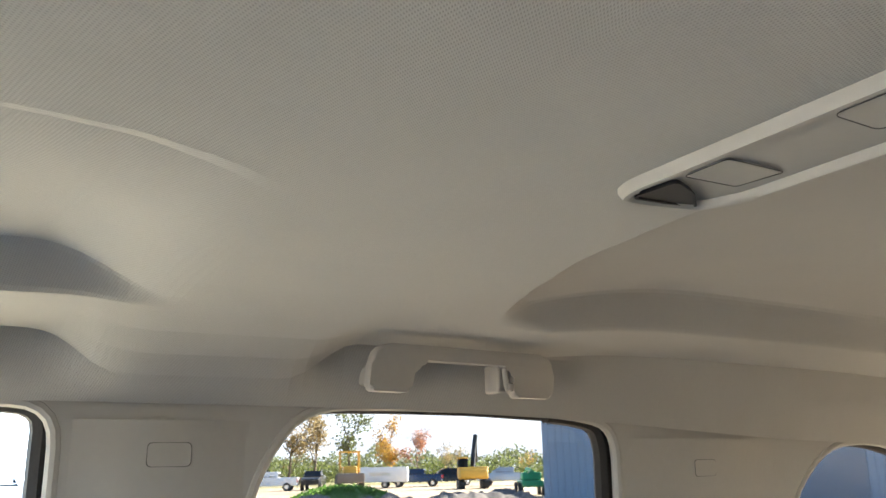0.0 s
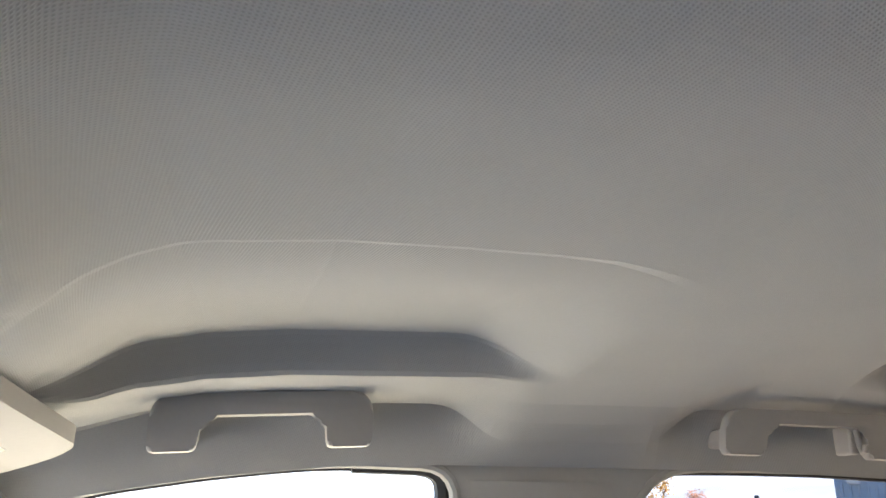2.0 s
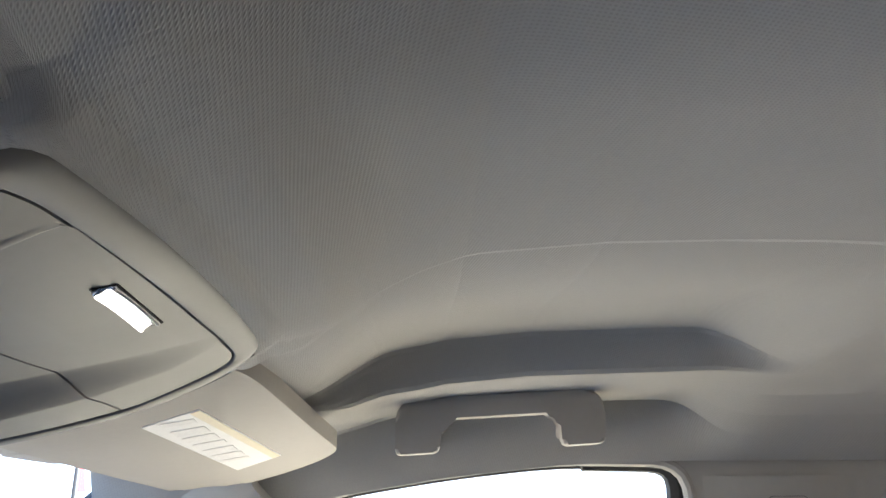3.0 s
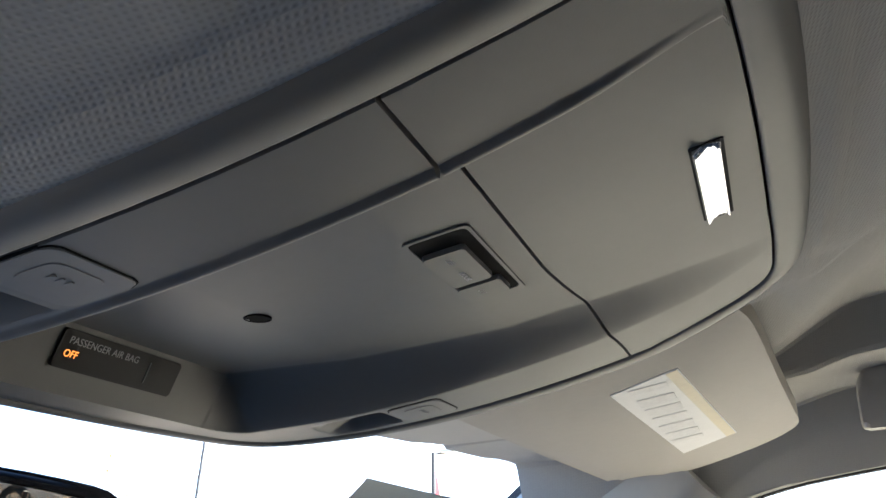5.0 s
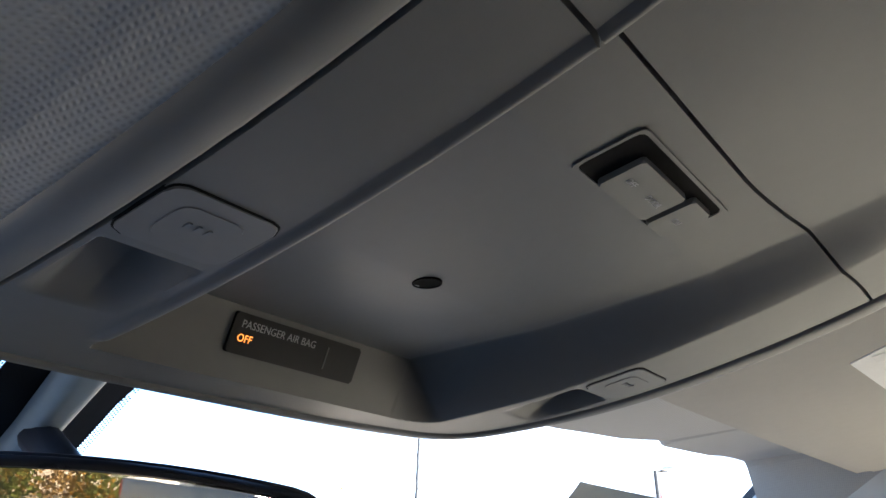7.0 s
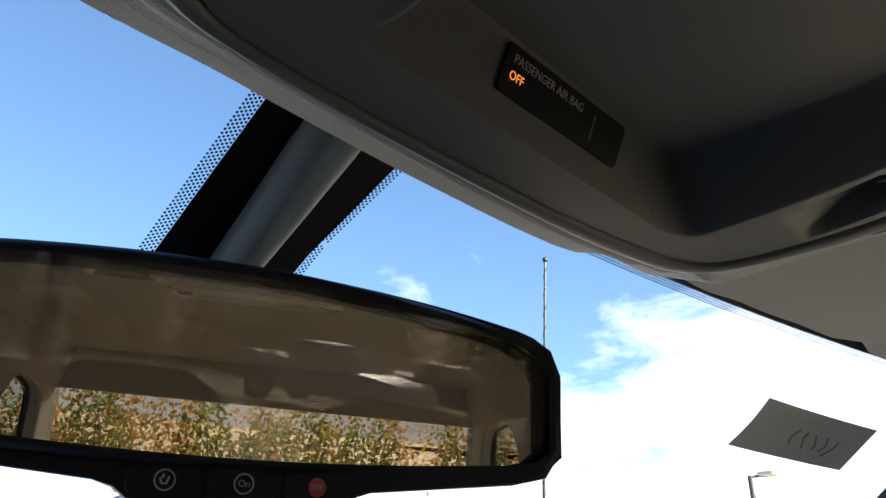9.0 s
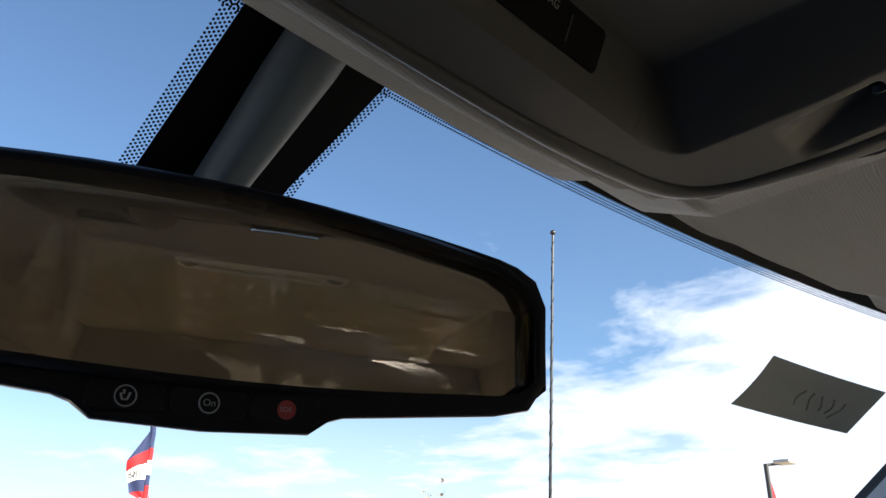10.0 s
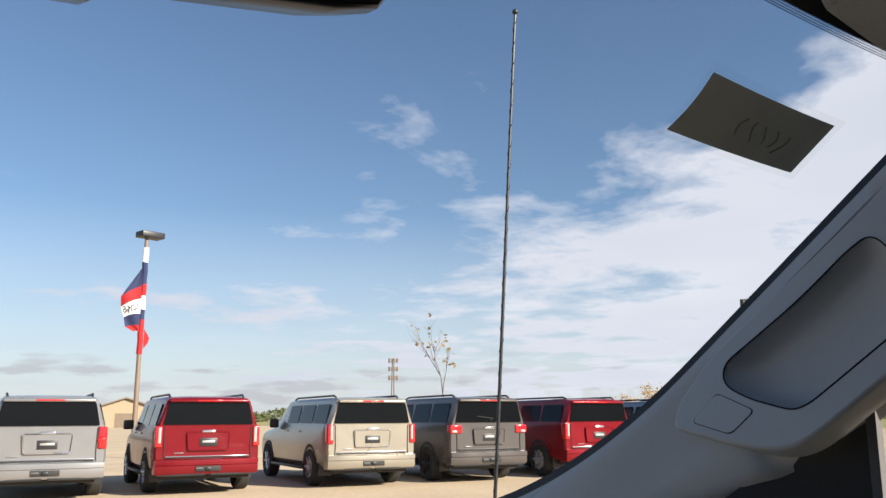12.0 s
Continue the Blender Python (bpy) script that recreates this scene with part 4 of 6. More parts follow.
ws = thing("window_8", (CX, 0.3, 1.5), "raked clear windscreen with a black dotted ceramic border", "window", kind="structure")
bm = bmesh.new()
surface(bm, lambda s, z: (CX + s, screen_y(s, z), z), np.linspace(-0.82, 0.82, 47), np.linspace(1.18, 1.765, 24))
g = part("pane", bm, "clear", ws)
g.visible_shadow = False
bm = bmesh.new()
border_z = lambda s: 1.7462 - 0.053 * s * s
surface(bm, lambda s, q: (CX + s, screen_y(s, border_z(s) * (1 - q) + 1.785 * q) - 0.0015, border_z(s) * (1 - q) + 1.785 * q), np.linspace(-0.72, 0.72, 61), [0.0, 0.5, 1.0])
part("black_border", bm, "frit", ws)


def dots(bm, pts, normal_y=-0.002, r=0.0011):
    for s, z in pts:
        k = 6
        vs_ = [bm.verts.new((CX + s + r * math.cos(t), screen_y(s + r * math.cos(t), z + r * math.sin(t) * 0.55) + normal_y, z + r * math.sin(t) * 0.55)) for t in [2 * math.pi * j / k for j in range(k)]]
        bm.faces.new(vs_)


bm = bmesh.new()
dots(bm, [(-0.64 + 0.0017 * i + 0.00085 * (j % 2), border_z(-0.64 + 0.0017 * i) - 0.0004 - 0.0009 * j) for i in range(753) for j in range(4)], r=0.00066)
tagged(part("border_dots", bm, "frit", ws, smooth=False), kind="stuff")

# black field and cover behind the mirror
foot = thing("mirror_mount_cover", (CX, 0.1, 1.72), "grey plastic cover of the mirror mount on a black glass field", "cover")
bm = bmesh.new()
field = [(-0.037, 1.76), (0.042, 1.76), (0.040, 1.742), (0.032, 1.708), (0.030, 1.66), (-0.037, 1.66)]
slab(bm, field, lambda s, z, h: (CX + s, screen_y(s, z) - 0.003 - h, z), 0.0008)
part("black_field", bm, "frit", foot, smooth=False)
bm = bmesh.new()
edge = [(-0.0382 - 0.0015 * k, 1.762 - 0.0012 * (j + 0.5 * (k % 2))) for j in range(82) for k in range(5)]
edge += [(0.0314 + 0.0015 * k, 1.712 - 0.0012 * (j + 0.5 * (k % 2))) for j in range(41) for k in range(4)]
edge += [(0.0330 + 0.0085 * q + 0.0015 * k, 1.714 + 0.030 * q + 0.0006 * (k % 2)) for q in [x / 25 for x in range(26)] for k in range(3)]
dots(bm, edge, -0.0042, 0.00068)
tagged(part("field_dots", bm, "frit", foot, smooth=False), kind="stuff")
bm = bmesh.new()
loft(bm, [[(CX + s * wd, screen_y(s * wd, z) - 0.004 - dp * (1 - (s) ** 4), z) for s in np.linspace(-1, 1, 13)] + [(CX + s * wd, screen_y(s * wd, z) - 0.003, z) for s in np.linspace(1, -1, 5)] for z, wd, dp in ((1.752, 0.017, 0.012), (1.735, 0.0165, 0.018), (1.715, 0.014, 0.022), (1.695, 0.012, 0.022), (1.672, 0.012, 0.02))])
part("cover", bm, "mount_grey", foot)

# ---- rear-view mirror ----
mn = Vector((-0.3660, -0.9252, -0.1010)).normalized()
m1 = Vector((0.9296, -0.3685, -0.0010)).normalized()
m2 = m1.cross(mn) * -1
m2 = m2 if m2.z > 0 else -m2
MO = Vector((0.003, 0.089, 1.591))
mm = Matrix(((m1.x, m2.x, mn.x, MO.x), (m1.y, m2.y, mn.y, MO.y), (m1.z, m2.z, mn.z, MO.z), (0, 0, 0, 1)))
mirror = thing("rear_view_mirror", MO, "black-framed rear-view mirror with three assistance buttons", "mirror")


def mirror_outline(grow=0.0, buttons=True):
    top = [(x, 0.0803 + grow - 0.70 * x * x) for x in np.linspace(-0.115, 0.115, 15)]
    right = [(0.1236, 0.0688), (0.1328 + grow * .8, 0.0640), (0.1380 + grow, 0.0530), (0.138 + grow, 0.020), (0.130 + grow * .8, 0.0085 - grow * .7), (0.114, 0.005 - grow)]
    if buttons:
        low = [(0.050, -0.001 - grow), (0.044, -0.003 - grow), (0.037, -0.008 - grow), (0.0, -0.0095 - grow), (-0.037, -0.008 - grow), (-0.044, -0.003 - grow), (-0.050, -0.001 - grow)]
    else:
        low = [(x, 0.0055 - grow + 0.45 * x * x) for x in np.linspace(0.10, -0.10, 11)]
    left = [(-x, y) for x, y in right[::-1]]
    return top + right + low + left


fr_out = mirror_outline()
gl = [(x, y) for x, y in [(a, 0.0740 - 0.70 * a * a) for a in np.linspace(-0.114, 0.114, 15)] + [(0.1258, 0.0600), (0.1325, 0.0510), (0.1333, 0.020), (0.1265, 0.0150), (0.115, 0.0125)] + [(a, 0.0080 + 0.38 * a * a) for a in np.linspace(0.10, -0.10, 13)] + [(-0.115, 0.0125), (-0.1265, 0.0150), (-0.1333, 0.020), (-0.1325, 0.0510), (-0.1258, 0.0600)]]
P = lambda x, y, h: mm @ Vector((x, y, h))
bm = bmesh.new()
cxm = lambda lp, f: [(x * f, 0.035 + (y - 0.035) * f) for x, y in lp]
loft(bm, [[P(x, y, h) for x, y in cxm(fr_out, f)] for f, h in ((0.40, -0.034), (0.75, -0.030), (0.93, -0.020), (0.99, -0.008), (1.0, -0.001), (0.992, 0.002), (0.965, 0.0028))], caps=False)
part("housing", bm, "satin", mirror, "glossy black plastic housing", angle=50)
bm = bmesh.new()
loft(bm, [[P(x * 0.40, 0.035 + (y - 0.035) * 0.40, -0.034 + d) for x, y in fr_out] for d in (-0.001, 0.001)])
part("back_plate", bm, "satin", mirror)
bm = bmesh.new()
pierced(bm, cxm(fr_out, 0.97), [[(x * 0.99, 0.036 + (y - 0.036) * 0.98) for x, y in gl]], lambda x, y, h: P(x, y, 0.0012 + h), 0.0016)
part("face_plate", bm, "satin", mirror)
swing = lambda x: 0.0022 + TILT * x  # the glass is turned a little in its frame
TILT = -0.060
bm = bmesh.new()
slab(bm, gl, lambda x, y, h: P(x, y, swing(x) + h), 0.0006)
part("mirror_glass", bm, "silver", mirror, "tinted dimming mirror glass", smooth=False)
lift = lambda y: 0.0042 + 0.080 * (y - 0.008)
bm = bmesh.new()
slab(bm, gl, lambda x, y, h: P(x, y, lift(y) - 0.0008 + swing(x) + h), 0.0004)
part("front_glass", bm, "prism", mirror, "clear prismatic front face", smooth=False)
bm = bmesh.new()
loft(bm, [[P(x * f, 0.036 + (y - 0.036) * g, (lift(y) - 0.001 + swing(x) if up else 0.0) + d) for x, y in gl] for f, g, up, d in ((1.040, 1.13, 0, 0.000), (1.034, 1.11, 1, -0.001), (1.016, 1.05, 1, 0.0012), (0.998, 0.99, 1, 0.0010), (0.994, 0.98, 0, 0.0030))], caps=False)
part("glass_edge", bm, "satin", mirror, angle=50)
for k, x in enumerate((-0.0272, 0.0, 0.0272)):
    bm = bmesh.new()
    slab(bm, rounded([(x - 0.0125, -0.0045), (x + 0.0125, -0.0045), (x + 0.0125, 0.0045), (x - 0.0125, 0.0045)], 0.002), lambda a, c, h: P(a, c, 0.0026 + h), 0.0012, 0.0004, 1)
    btn = part("assist_button", bm, "satin", mirror)
    bm = bmesh.new()
    if k == 2:
        slab(bm, [(x + 0.0034 * math.cos(t), 0.0034 * math.sin(t)) for t in [2 * math.pi * j / 24 for j in range(24)]], lambda a, c, h: P(a, c, 0.0038 + h), 0.0004)
        part("red_disc", bm, "sos", btn, "round red emergency button face")
        letters("SOS", 0.0026, "icon", btn, mm @ Matrix.Translation((x - 0.0027, 0, 0.0045)), "legend")
    else:
        tube(bm, [P(x + 0.0034 * math.cos(t), 0.0034 * math.sin(t), 0.0040) for t in [2 * math.pi * j / 24 for j in range(24)]], 0.0003, 6, closed=True)
        if k == 0:
            tube(bm, [P(x - 0.0016, 0.0008, 0.004), P(x - 0.0010, -0.0012, 0.004), P(x + 0.0006, -0.0012, 0.004), P(x + 0.0014, 0.0012, 0.004)], 0.0004, 6)
            tube(bm, [P(x - 0.0006, 0.0020, 0.004), P(x - 0.0006, 0.0006, 0.004)], 0.0004, 6)
        part("ring_mark", bm, "icon", btn)
        if k == 1:
            letters("On", 0.0034, "icon", btn, mm @ Matrix.Translation((x - 0.0022, 0.0, 0.0042)), "legend")
bm = bmesh.new()
tube(bm, [P(0.012, 0.05, -0.028), Vector((CX, 0.118, 1.672)), Vector((CX, 0.145, 1.690))], 0.010, 12)
part("stem", bm, "satin", mirror)

# paper tag stuck to the windscreen
tag = thing("paper_tag", (0.56, 0.07, 1.67), "beige paper tag with faint handwriting taped to the windscreen", "paper")
pc = [Vector((0.484, 0.071, 1.699)), Vector((0.629, 0.034, 1.688)), Vector((0.639, 0.079, 1.659)), Vector((0.494, 0.118, 1.669))]


def tag_at(a, c, h=0.0):
    p = (pc[0] * (1 - a) + pc[1] * a) * (1 - c) + (pc[3] * (1 - a) + pc[2] * a) * c
    s = p.x - CX
    return Vector((p.x + 0.004 * math.sin(math.pi * c) * (1 - a), screen_y(s, p.z) - 0.004 - h, p.z))


bm = bmesh.new()
for hh in (0.0, 0.0006):
    surface(bm, lambda a, c: tag_at(a, c, hh), np.linspace(0, 1, 13), np.linspace(0, 1, 9))
part("sheet", bm, "paper", tag)
bm = bmesh.new()
for k, (a, c, ln) in enumerate(((0.42, 0.40, 0.30), (0.52, 0.40, 0.34), (0.60, 0.42, 0.28), (0.68, 0.42, 0.30), (0.76, 0.44, 0.36))):
    tube(bm, [tag_at(a - 0.03 * math.sin(3 * q + k), c + ln * q, 0.0012) for q in np.linspace(0, 1, 7)], 0.0008, 5)
part("scribble", bm, "paper_ink", tag)
bm = bmesh.new()
surface(bm, lambda a, c: tag_at(a, c, 0.001), np.linspace(-0.05, 1.05, 9), np.linspace(-0.12, 1.12, 7))
part("clear_tape", bm, "tape", tag)

# ---- pillar trim ----
PA, PB, PN = Vector((0.1285, 0.7764, -0.617)), Vector((-0.4322, -0.5161, -0.7395)), Vector((-0.8925, 0.3617, 0.2693))
P0 = Vector((0.715, 0.013, 1.678)) - PB * 0.010


def pillar_at(sign):
    def at(a, c, h=0.0):
        v = P0 + PA * a + PB * c + PN * h
        return Vector((CX + sign * (v.x - CX), v.y, v.z))
    return at


GRIP = rounded([(-0.10, 0.034), (0.06, 0.034), (0.25, 0.028), (0.306, 0.040), (0.322, 0.058), (0.276, 0.113), (0.238, 0.153), (0.217, 0.167), (0.194, 0.173), (0.10, 0.176), (-0.10, 0.176)], [0.01, 0.03, 0.03, 0.02, 0.010, 0.02, 0.02, 0.02, 0.02, 0.02, 0.01], 5)
WELL = rounded([(0.050, 0.062), (0.075, 0.057), (0.137, 0.058), (0.236, 0.048), (0.246, 0.066), (0.230, 0.098), (0.197, 0.141), (0.180, 0.147), (0.075, 0.152), (0.048, 0.146)], [0.02, 0.015, 0.03, 0.014, 0.014, 0.02, 0.012, 0.012, 0.02, 0.02], 5)
for sgn in (1, -1):
    at = pillar_at(sgn)
    pt = thing("pillar_trim", at(0.15, 0.08, 0), "grey moulded windscreen pillar trim with a built-in grab grip", "pillar trim", "windscreen pillars")
    bm = bmesh.new()
    rings = []
    for a in np.linspace(-0.20, 0.74, 60):
        bend = -0.62 * max(0.0, a - 0.28) ** 2  # the foot sweeps forward along the glass
        wd = max(0.115, 0.156 - 0.30 * max(0.0, a - 0.25))
        sink = -0.030 * step(0.0, 0.04, a) * (1 - step(0.24, 0.262, a)) - 0.010 * step(0.24, 0.262, a) * (1 - step(0.40, 0.60, a))
        rings.append([at(a, c + bend, h) for c, h in ((0.008, -0.06), (0.008, -0.012), (0.013, -0.002), (0.03, 0.001), (0.046, sink), (0.09, -0.003 + sink), (wd - 0.012, -0.008 + sink), (wd - 0.002, -0.018 + sink), (wd, -0.06))])
    loft(bm, rings)
    part("pillar_cover", bm, "trim", pt, angle=50)
    bm = bmesh.new()
    mid_g = (0.11, 0.105)
    inset = [(a + (mid_g[0] - a) * 0.025, c + (mid_g[1] - c) * 0.045) for a, c in GRIP]
    pierced(bm, inset, [WELL], lambda a, c, h: at(a, c, h), 0.0045)
    loft(bm, [[at(a + (q[0] - a) * f, c + (q[1] - c) * f, h) for (a, c), q in zip(GRIP, inset)] for f, h in ((0.0, -0.020), (0.0, 0.000), (0.25, 0.0026), (0.6, 0.0040), (1.0, 0.0045))], caps=False)
    part("grip_frame", bm, "trim", pt, angle=40)
    bm = bmesh.new()
    ctr = (0.150, 0.105)
    loft(bm, [[at(a + (ctr[0] - a) * f, c + (ctr[1] - c) * f, h) for a, c in WELL] for f, h in ((0.0, 0.0042), (0.015, 0.001), (0.06, -0.006), (0.14, -0.014), (0.28, -0.020), (0.55, -0.022), (0.995, -0.0225))], caps=False)
    part("grip_hollow", bm, "trim", pt, angle=60)
    bm = bmesh.new()
    tube(bm, [at(a, c, 0.0046) for a, c in WELL], 0.0008, 5, closed=True)
    part("grip_seam", bm, "console_dark", pt)
    cap = rounded([(0.257, 0.068), (0.230, 0.113), (0.263, 0.114), (0.296, 0.072)], 0.006)
    bm = bmesh.new()
    slab(bm, cap, lambda a, c, h: at(a, c, 0.003 + h), 0.0024, 0.0006, 1)
    cp = part("screw_cap", bm, "trim", pt)
    bm = bmesh.new()
    tube(bm, [at(a, c, 0.0047) for a, c in cap], 0.0007, 5, closed=True)
    part("cap_gap", bm, "console_dark", cp)
    # black glass edge along the pillar
    bm = bmesh.new()
    loft(bm, [[at(a, c + -0.62 * max(0.0, a - 0.28) ** 2, h) for c, h in ((-0.004, -0.010), (-0.004, -0.018), (0.014, -0.018), (0.014, -0.008))] for a in np.linspace(-0.14, 0.74, 40)])
    part("glass_edge_band", bm, "rubber", pt)

# black corner panel ahead of the front door glass
for sgn in (1, -1):
    sa = side_at(sgn)
    sail = thing("corner_panel", sa(0.14, 1.3, 0), "black corner panel and mirror foot ahead of the door glass", "door panel")
    bm = bmesh.new()
    slab(bm, [(0.058, 1.10), (0.052, 1.475), (0.15, 1.405), (0.27, 1.32), (0.36, 1.21), (0.36, 1.10)], lambda y, z, h: sa(y, z, 0.018 + h), 0.012)
    part("panel", bm, "rubber", sail, smooth=False)
    bm = bmesh.new()
    slab(bm, [(0.058, 1.10), (0.052, 1.478), (0.044, 1.484), (0.050, 1.10)], lambda y, z, h: sa(y, z, 0.012 + h), 0.018)
    part("glass_guide", bm, "grey_ring", sail, smooth=False)
    bm = bmesh.new()
    lo, hi = sorted((CX + sgn * 0.80, CX + sgn * 1.06))
    box(bm, (lo, 0.12, 1.10), (hi, 0.26, 1.33), 0.05, 4)
    part("door_mirror", bm, "black", sail)

# pillar covers between the doors
for sgn in (1, -1):
    sa = side_at(sgn)
    for y0, y1, zt, nm, ry in ((-0.7215, -0.912, 1.714, "belt_cover", -0.8225), (-1.478, -1.800, 1.696, "belt_cover", -1.63)):
        pt = thing("pillar_trim", sa((y0 + y1) / 2, 1.4, 0), "light grey-beige door pillar trim with a small cover plate", "pillar trim", "door pillars")
        bm = bmesh.new()
        surface_rows = [[sa(y0 + (y1 - y0) * q, z, 0.0004 - 0.0092 * (1 - (2 * q - 1) ** 2) ** 1.6) for q in np.linspace(0, 1, 17)] for z in (1.12, 1.3, 1.5, 1.6, zt - 0.02, zt - 0.004, zt)]
        back_rows = [[sa(y0 + (y1 - y0) * q, z, 0.012) for q in np.linspace(1, 0, 5)] for z in (1.12, 1.3, 1.5, 1.6, zt - 0.02, zt - 0.004, zt)]
        loft(bm, [a + c for a, c in zip(surface_rows, back_rows)])
        part("pillar_cover", bm, "trim", pt, angle=50)
        plate = rounded([(ry + 0.0225, 1.690 if ry > -1 else 1.664), (ry - 0.0225, 1.690 if ry > -1 else 1.664), (ry - 0.0225, 1.666 if ry > -1 else 1.640), (ry + 0.0225, 1.666 if ry > -1 else 1.640)], 0.005)
        bm = bmesh.new()
        slab(bm, plate, lambda y, z, h: sa(y, z, -0.0092 + h), 0.004, 0.0006, 1)
        cp = part("air_bag_plate", bm, "trim", pt)
        bm = bmesh.new()
        tube(bm, [sa(y, z, -0.0084) for y, z in plate], 0.0007, 5, closed=True)
        part("plate_gap", bm, "grey_ring", cp)

# ---- outside: ground ----
M.update({
    "lot": material("worn_concrete", (0.52, 0.40, 0.27), 0.9, spread=0.22, scale=0.35, fine=9, bump=0.4, bump_scale=30),
    "dirt": material("grey_dirt", (0.19, 0.16, 0.14), 0.95, spread=0.5, scale=0.8, fine=12, bump=0.8, bump_scale=8),
    "weeds": material("green_weeds", (0.17, 0.30, 0.06), 0.8, spread=0.4, scale=1.5),
    "field": material("dry_field", (0.30, 0.26, 0.10), 0.95, spread=0.3, scale=0.05, fine=2),
    "bark": material("tree_bark", (0.13, 0.10, 0.08), 0.9, spread=0.3, scale=6, bump=0.5, bump_scale=40),
    "leaf_green": material("leaf_green", (0.15, 0.165, 0.065), 0.7, spread=0.45, scale=1.2),
    "leaf_gold": material("leaf_gold", (0.50, 0.29, 0.05), 0.7, spread=0.4, scale=1.2),
    "leaf_rust": material("leaf_rust", (0.40, 0.18, 0.09), 0.7, spread=0.4, scale=1.2),
    "leaf_tan": material("leaf_tan", (0.36, 0.27, 0.13), 0.7, spread=0.4, scale=1.2),
    "leaf_olive": material("leaf_olive", (0.19, 0.22, 0.060), 0.7, spread=0.4, scale=0.25),
    "leaf_brown": material("leaf_brown", (0.38, 0.26, 0.11), 0.7, spread=0.4, scale=0.25),
    "clad": material("blue_grey_cladding", (0.30, 0.36, 0.45), 0.55, spread=0.05, scale=0.6),
    "clad_dark": material("dark_cladding", (0.20, 0.24, 0.31), 0.5, spread=0.05, scale=0.6),
    "lampglass": material("wall_lamp_lens", (0.8, 0.8, 0.78), 0.3),
    "tan_wall": material("tan_siding", (0.34, 0.27, 0.18), 0.7, spread=0.06, scale=0.7),
    "tan_roof": material("brown_shingle", (0.20, 0.15, 0.11), 0.85, spread=0.2, scale=2),
    "steel": material("galvanised_steel", (0.45, 0.44, 0.42), 0.45, metal=0.6, spread=0.12, scale=4),
    "rust": material("weathered_pole", (0.22, 0.16, 0.12), 0.6, metal=0.2, spread=0.2, scale=3),
    "navy": material("flag_navy", (0.02, 0.03, 0.09), 0.8, spread=0.1),
    "red_cloth": material("flag_red", (0.38, 0.012, 0.016), 0.8, spread=0.1),
    "white_cloth": material("flag_white", (0.75, 0.75, 0.75), 0.8, spread=0.05),
    "machine": material("machine_yellow", (0.60, 0.36, 0.05), 0.5, spread=0.15, scale=2),
    "green_paint": material("green_paint", (0.02, 0.28, 0.13), 0.45, spread=0.15, scale=2),
    "white_paint": material("white_paint", (0.75, 0.76, 0.78), 0.35, spread=0.04, scale=1, coat=0.4),
    "tyre": material("tyre_rubber", (0.025, 0.024, 0.023), 0.85, spread=0.3, scale=6, bump=0.4, bump_scale=60),
    "alloy": material("alloy_rim", (0.55, 0.55, 0.56), 0.28, metal=0.9, spread=0.06),
    "black_rim": material("black_rim", (0.02, 0.02, 0.02), 0.35, spread=0.1),
    "car_glass": material("dark_car_glass", (0.006, 0.007, 0.008), 0.06, spread=0.1, coat=0.0),
    "tail": material("tail_lamp_red", (0.50, 0.015, 0.02), 0.15, spread=0.1, coat=0.6),
    "tail_clear": material("tail_lamp_clear", (0.50, 0.40, 0.38), 0.12, spread=0.05, coat=0.6),
    "under": material("black_underbody", (0.02, 0.02, 0.02), 0.7, spread=0.3),
})
for nm in ("leaf_green", "leaf_olive", "leaf_brown", "leaf_gold", "leaf_rust", "leaf_tan", "weeds"):  # thin leaves let light through
    n, l = M[nm].node_tree.nodes, M[nm].node_tree.links
    bs, tl, mx = n["Principled BSDF"], n.new("ShaderNodeBsdfTranslucent"), n.new("ShaderNodeMixShader")
    l.new(bs.inputs["Base Color"].links[0].from_socket, tl.inputs["Color"])
    mx.inputs[0].default_value = 0.5
    l.new(bs.outputs[0], mx.inputs[1])
    l.new(tl.outputs[0], mx.inputs[2])
    l.new(mx.outputs[0], n["Material Output"].inputs[0])
for nm, col, metal in (("champagne", (0.30, 0.30, 0.31), 0.55), ("red_paint", (0.19, 0.007, 0.013), 0.35), ("gold_paint", (0.36, 0.325, 0.27), 0.55), ("brown_paint", (0.12, 0.108, 0.105), 0.45), ("maroon", (0.22, 0.006, 0.013), 0.35), ("grey_paint", (0.25, 0.26, 0.28), 0.6), ("navy_paint", (0.03, 0.045, 0.09), 0.4), ("black_paint", (0.015, 0.015, 0.017), 0.3), ("silver_paint", (0.5, 0.51, 0.53), 0.6)):
    M[nm] = material(nm, col, 0.30, metal=metal, spread=0.03, scale=1.5, coat=0.35)
    M[nm].node_tree.nodes["Principled BSDF"].inputs["Specular IOR Level"].default_value = 0.3

bm = bmesh.new()


def ground_point(x, y):
    r = math.hypot(x, y)
    bear = math.degrees(math.atan2(x, y)) % 360
    z = -min(4.6, 0.09 * max(0.0, r - 9.0)) * step(152, 172, bear) * (1 - step(262, 285, bear))
    return (x, y, z)


gs = sorted({*(-(1.35 ** k) for k in range(5, 26)), *((1.35 ** k) for k in range(5, 26)), -3.0, 0.0, 3.0})
surface(bm, ground_point, gs, gs)
solo("ground", bm, "lot", "sunlit worn tan concrete and gravel lot reaching to the horizon", "ground", "structure")
bm = bmesh.new()
surface(bm, lambda x, y: (x, y, 0.02), np.linspace(100, 900, 9), np.linspace(-900, 900, 19))
solo("field_ground", bm, "field", "dry yellow-green field beyond the lot", "field", "structure")


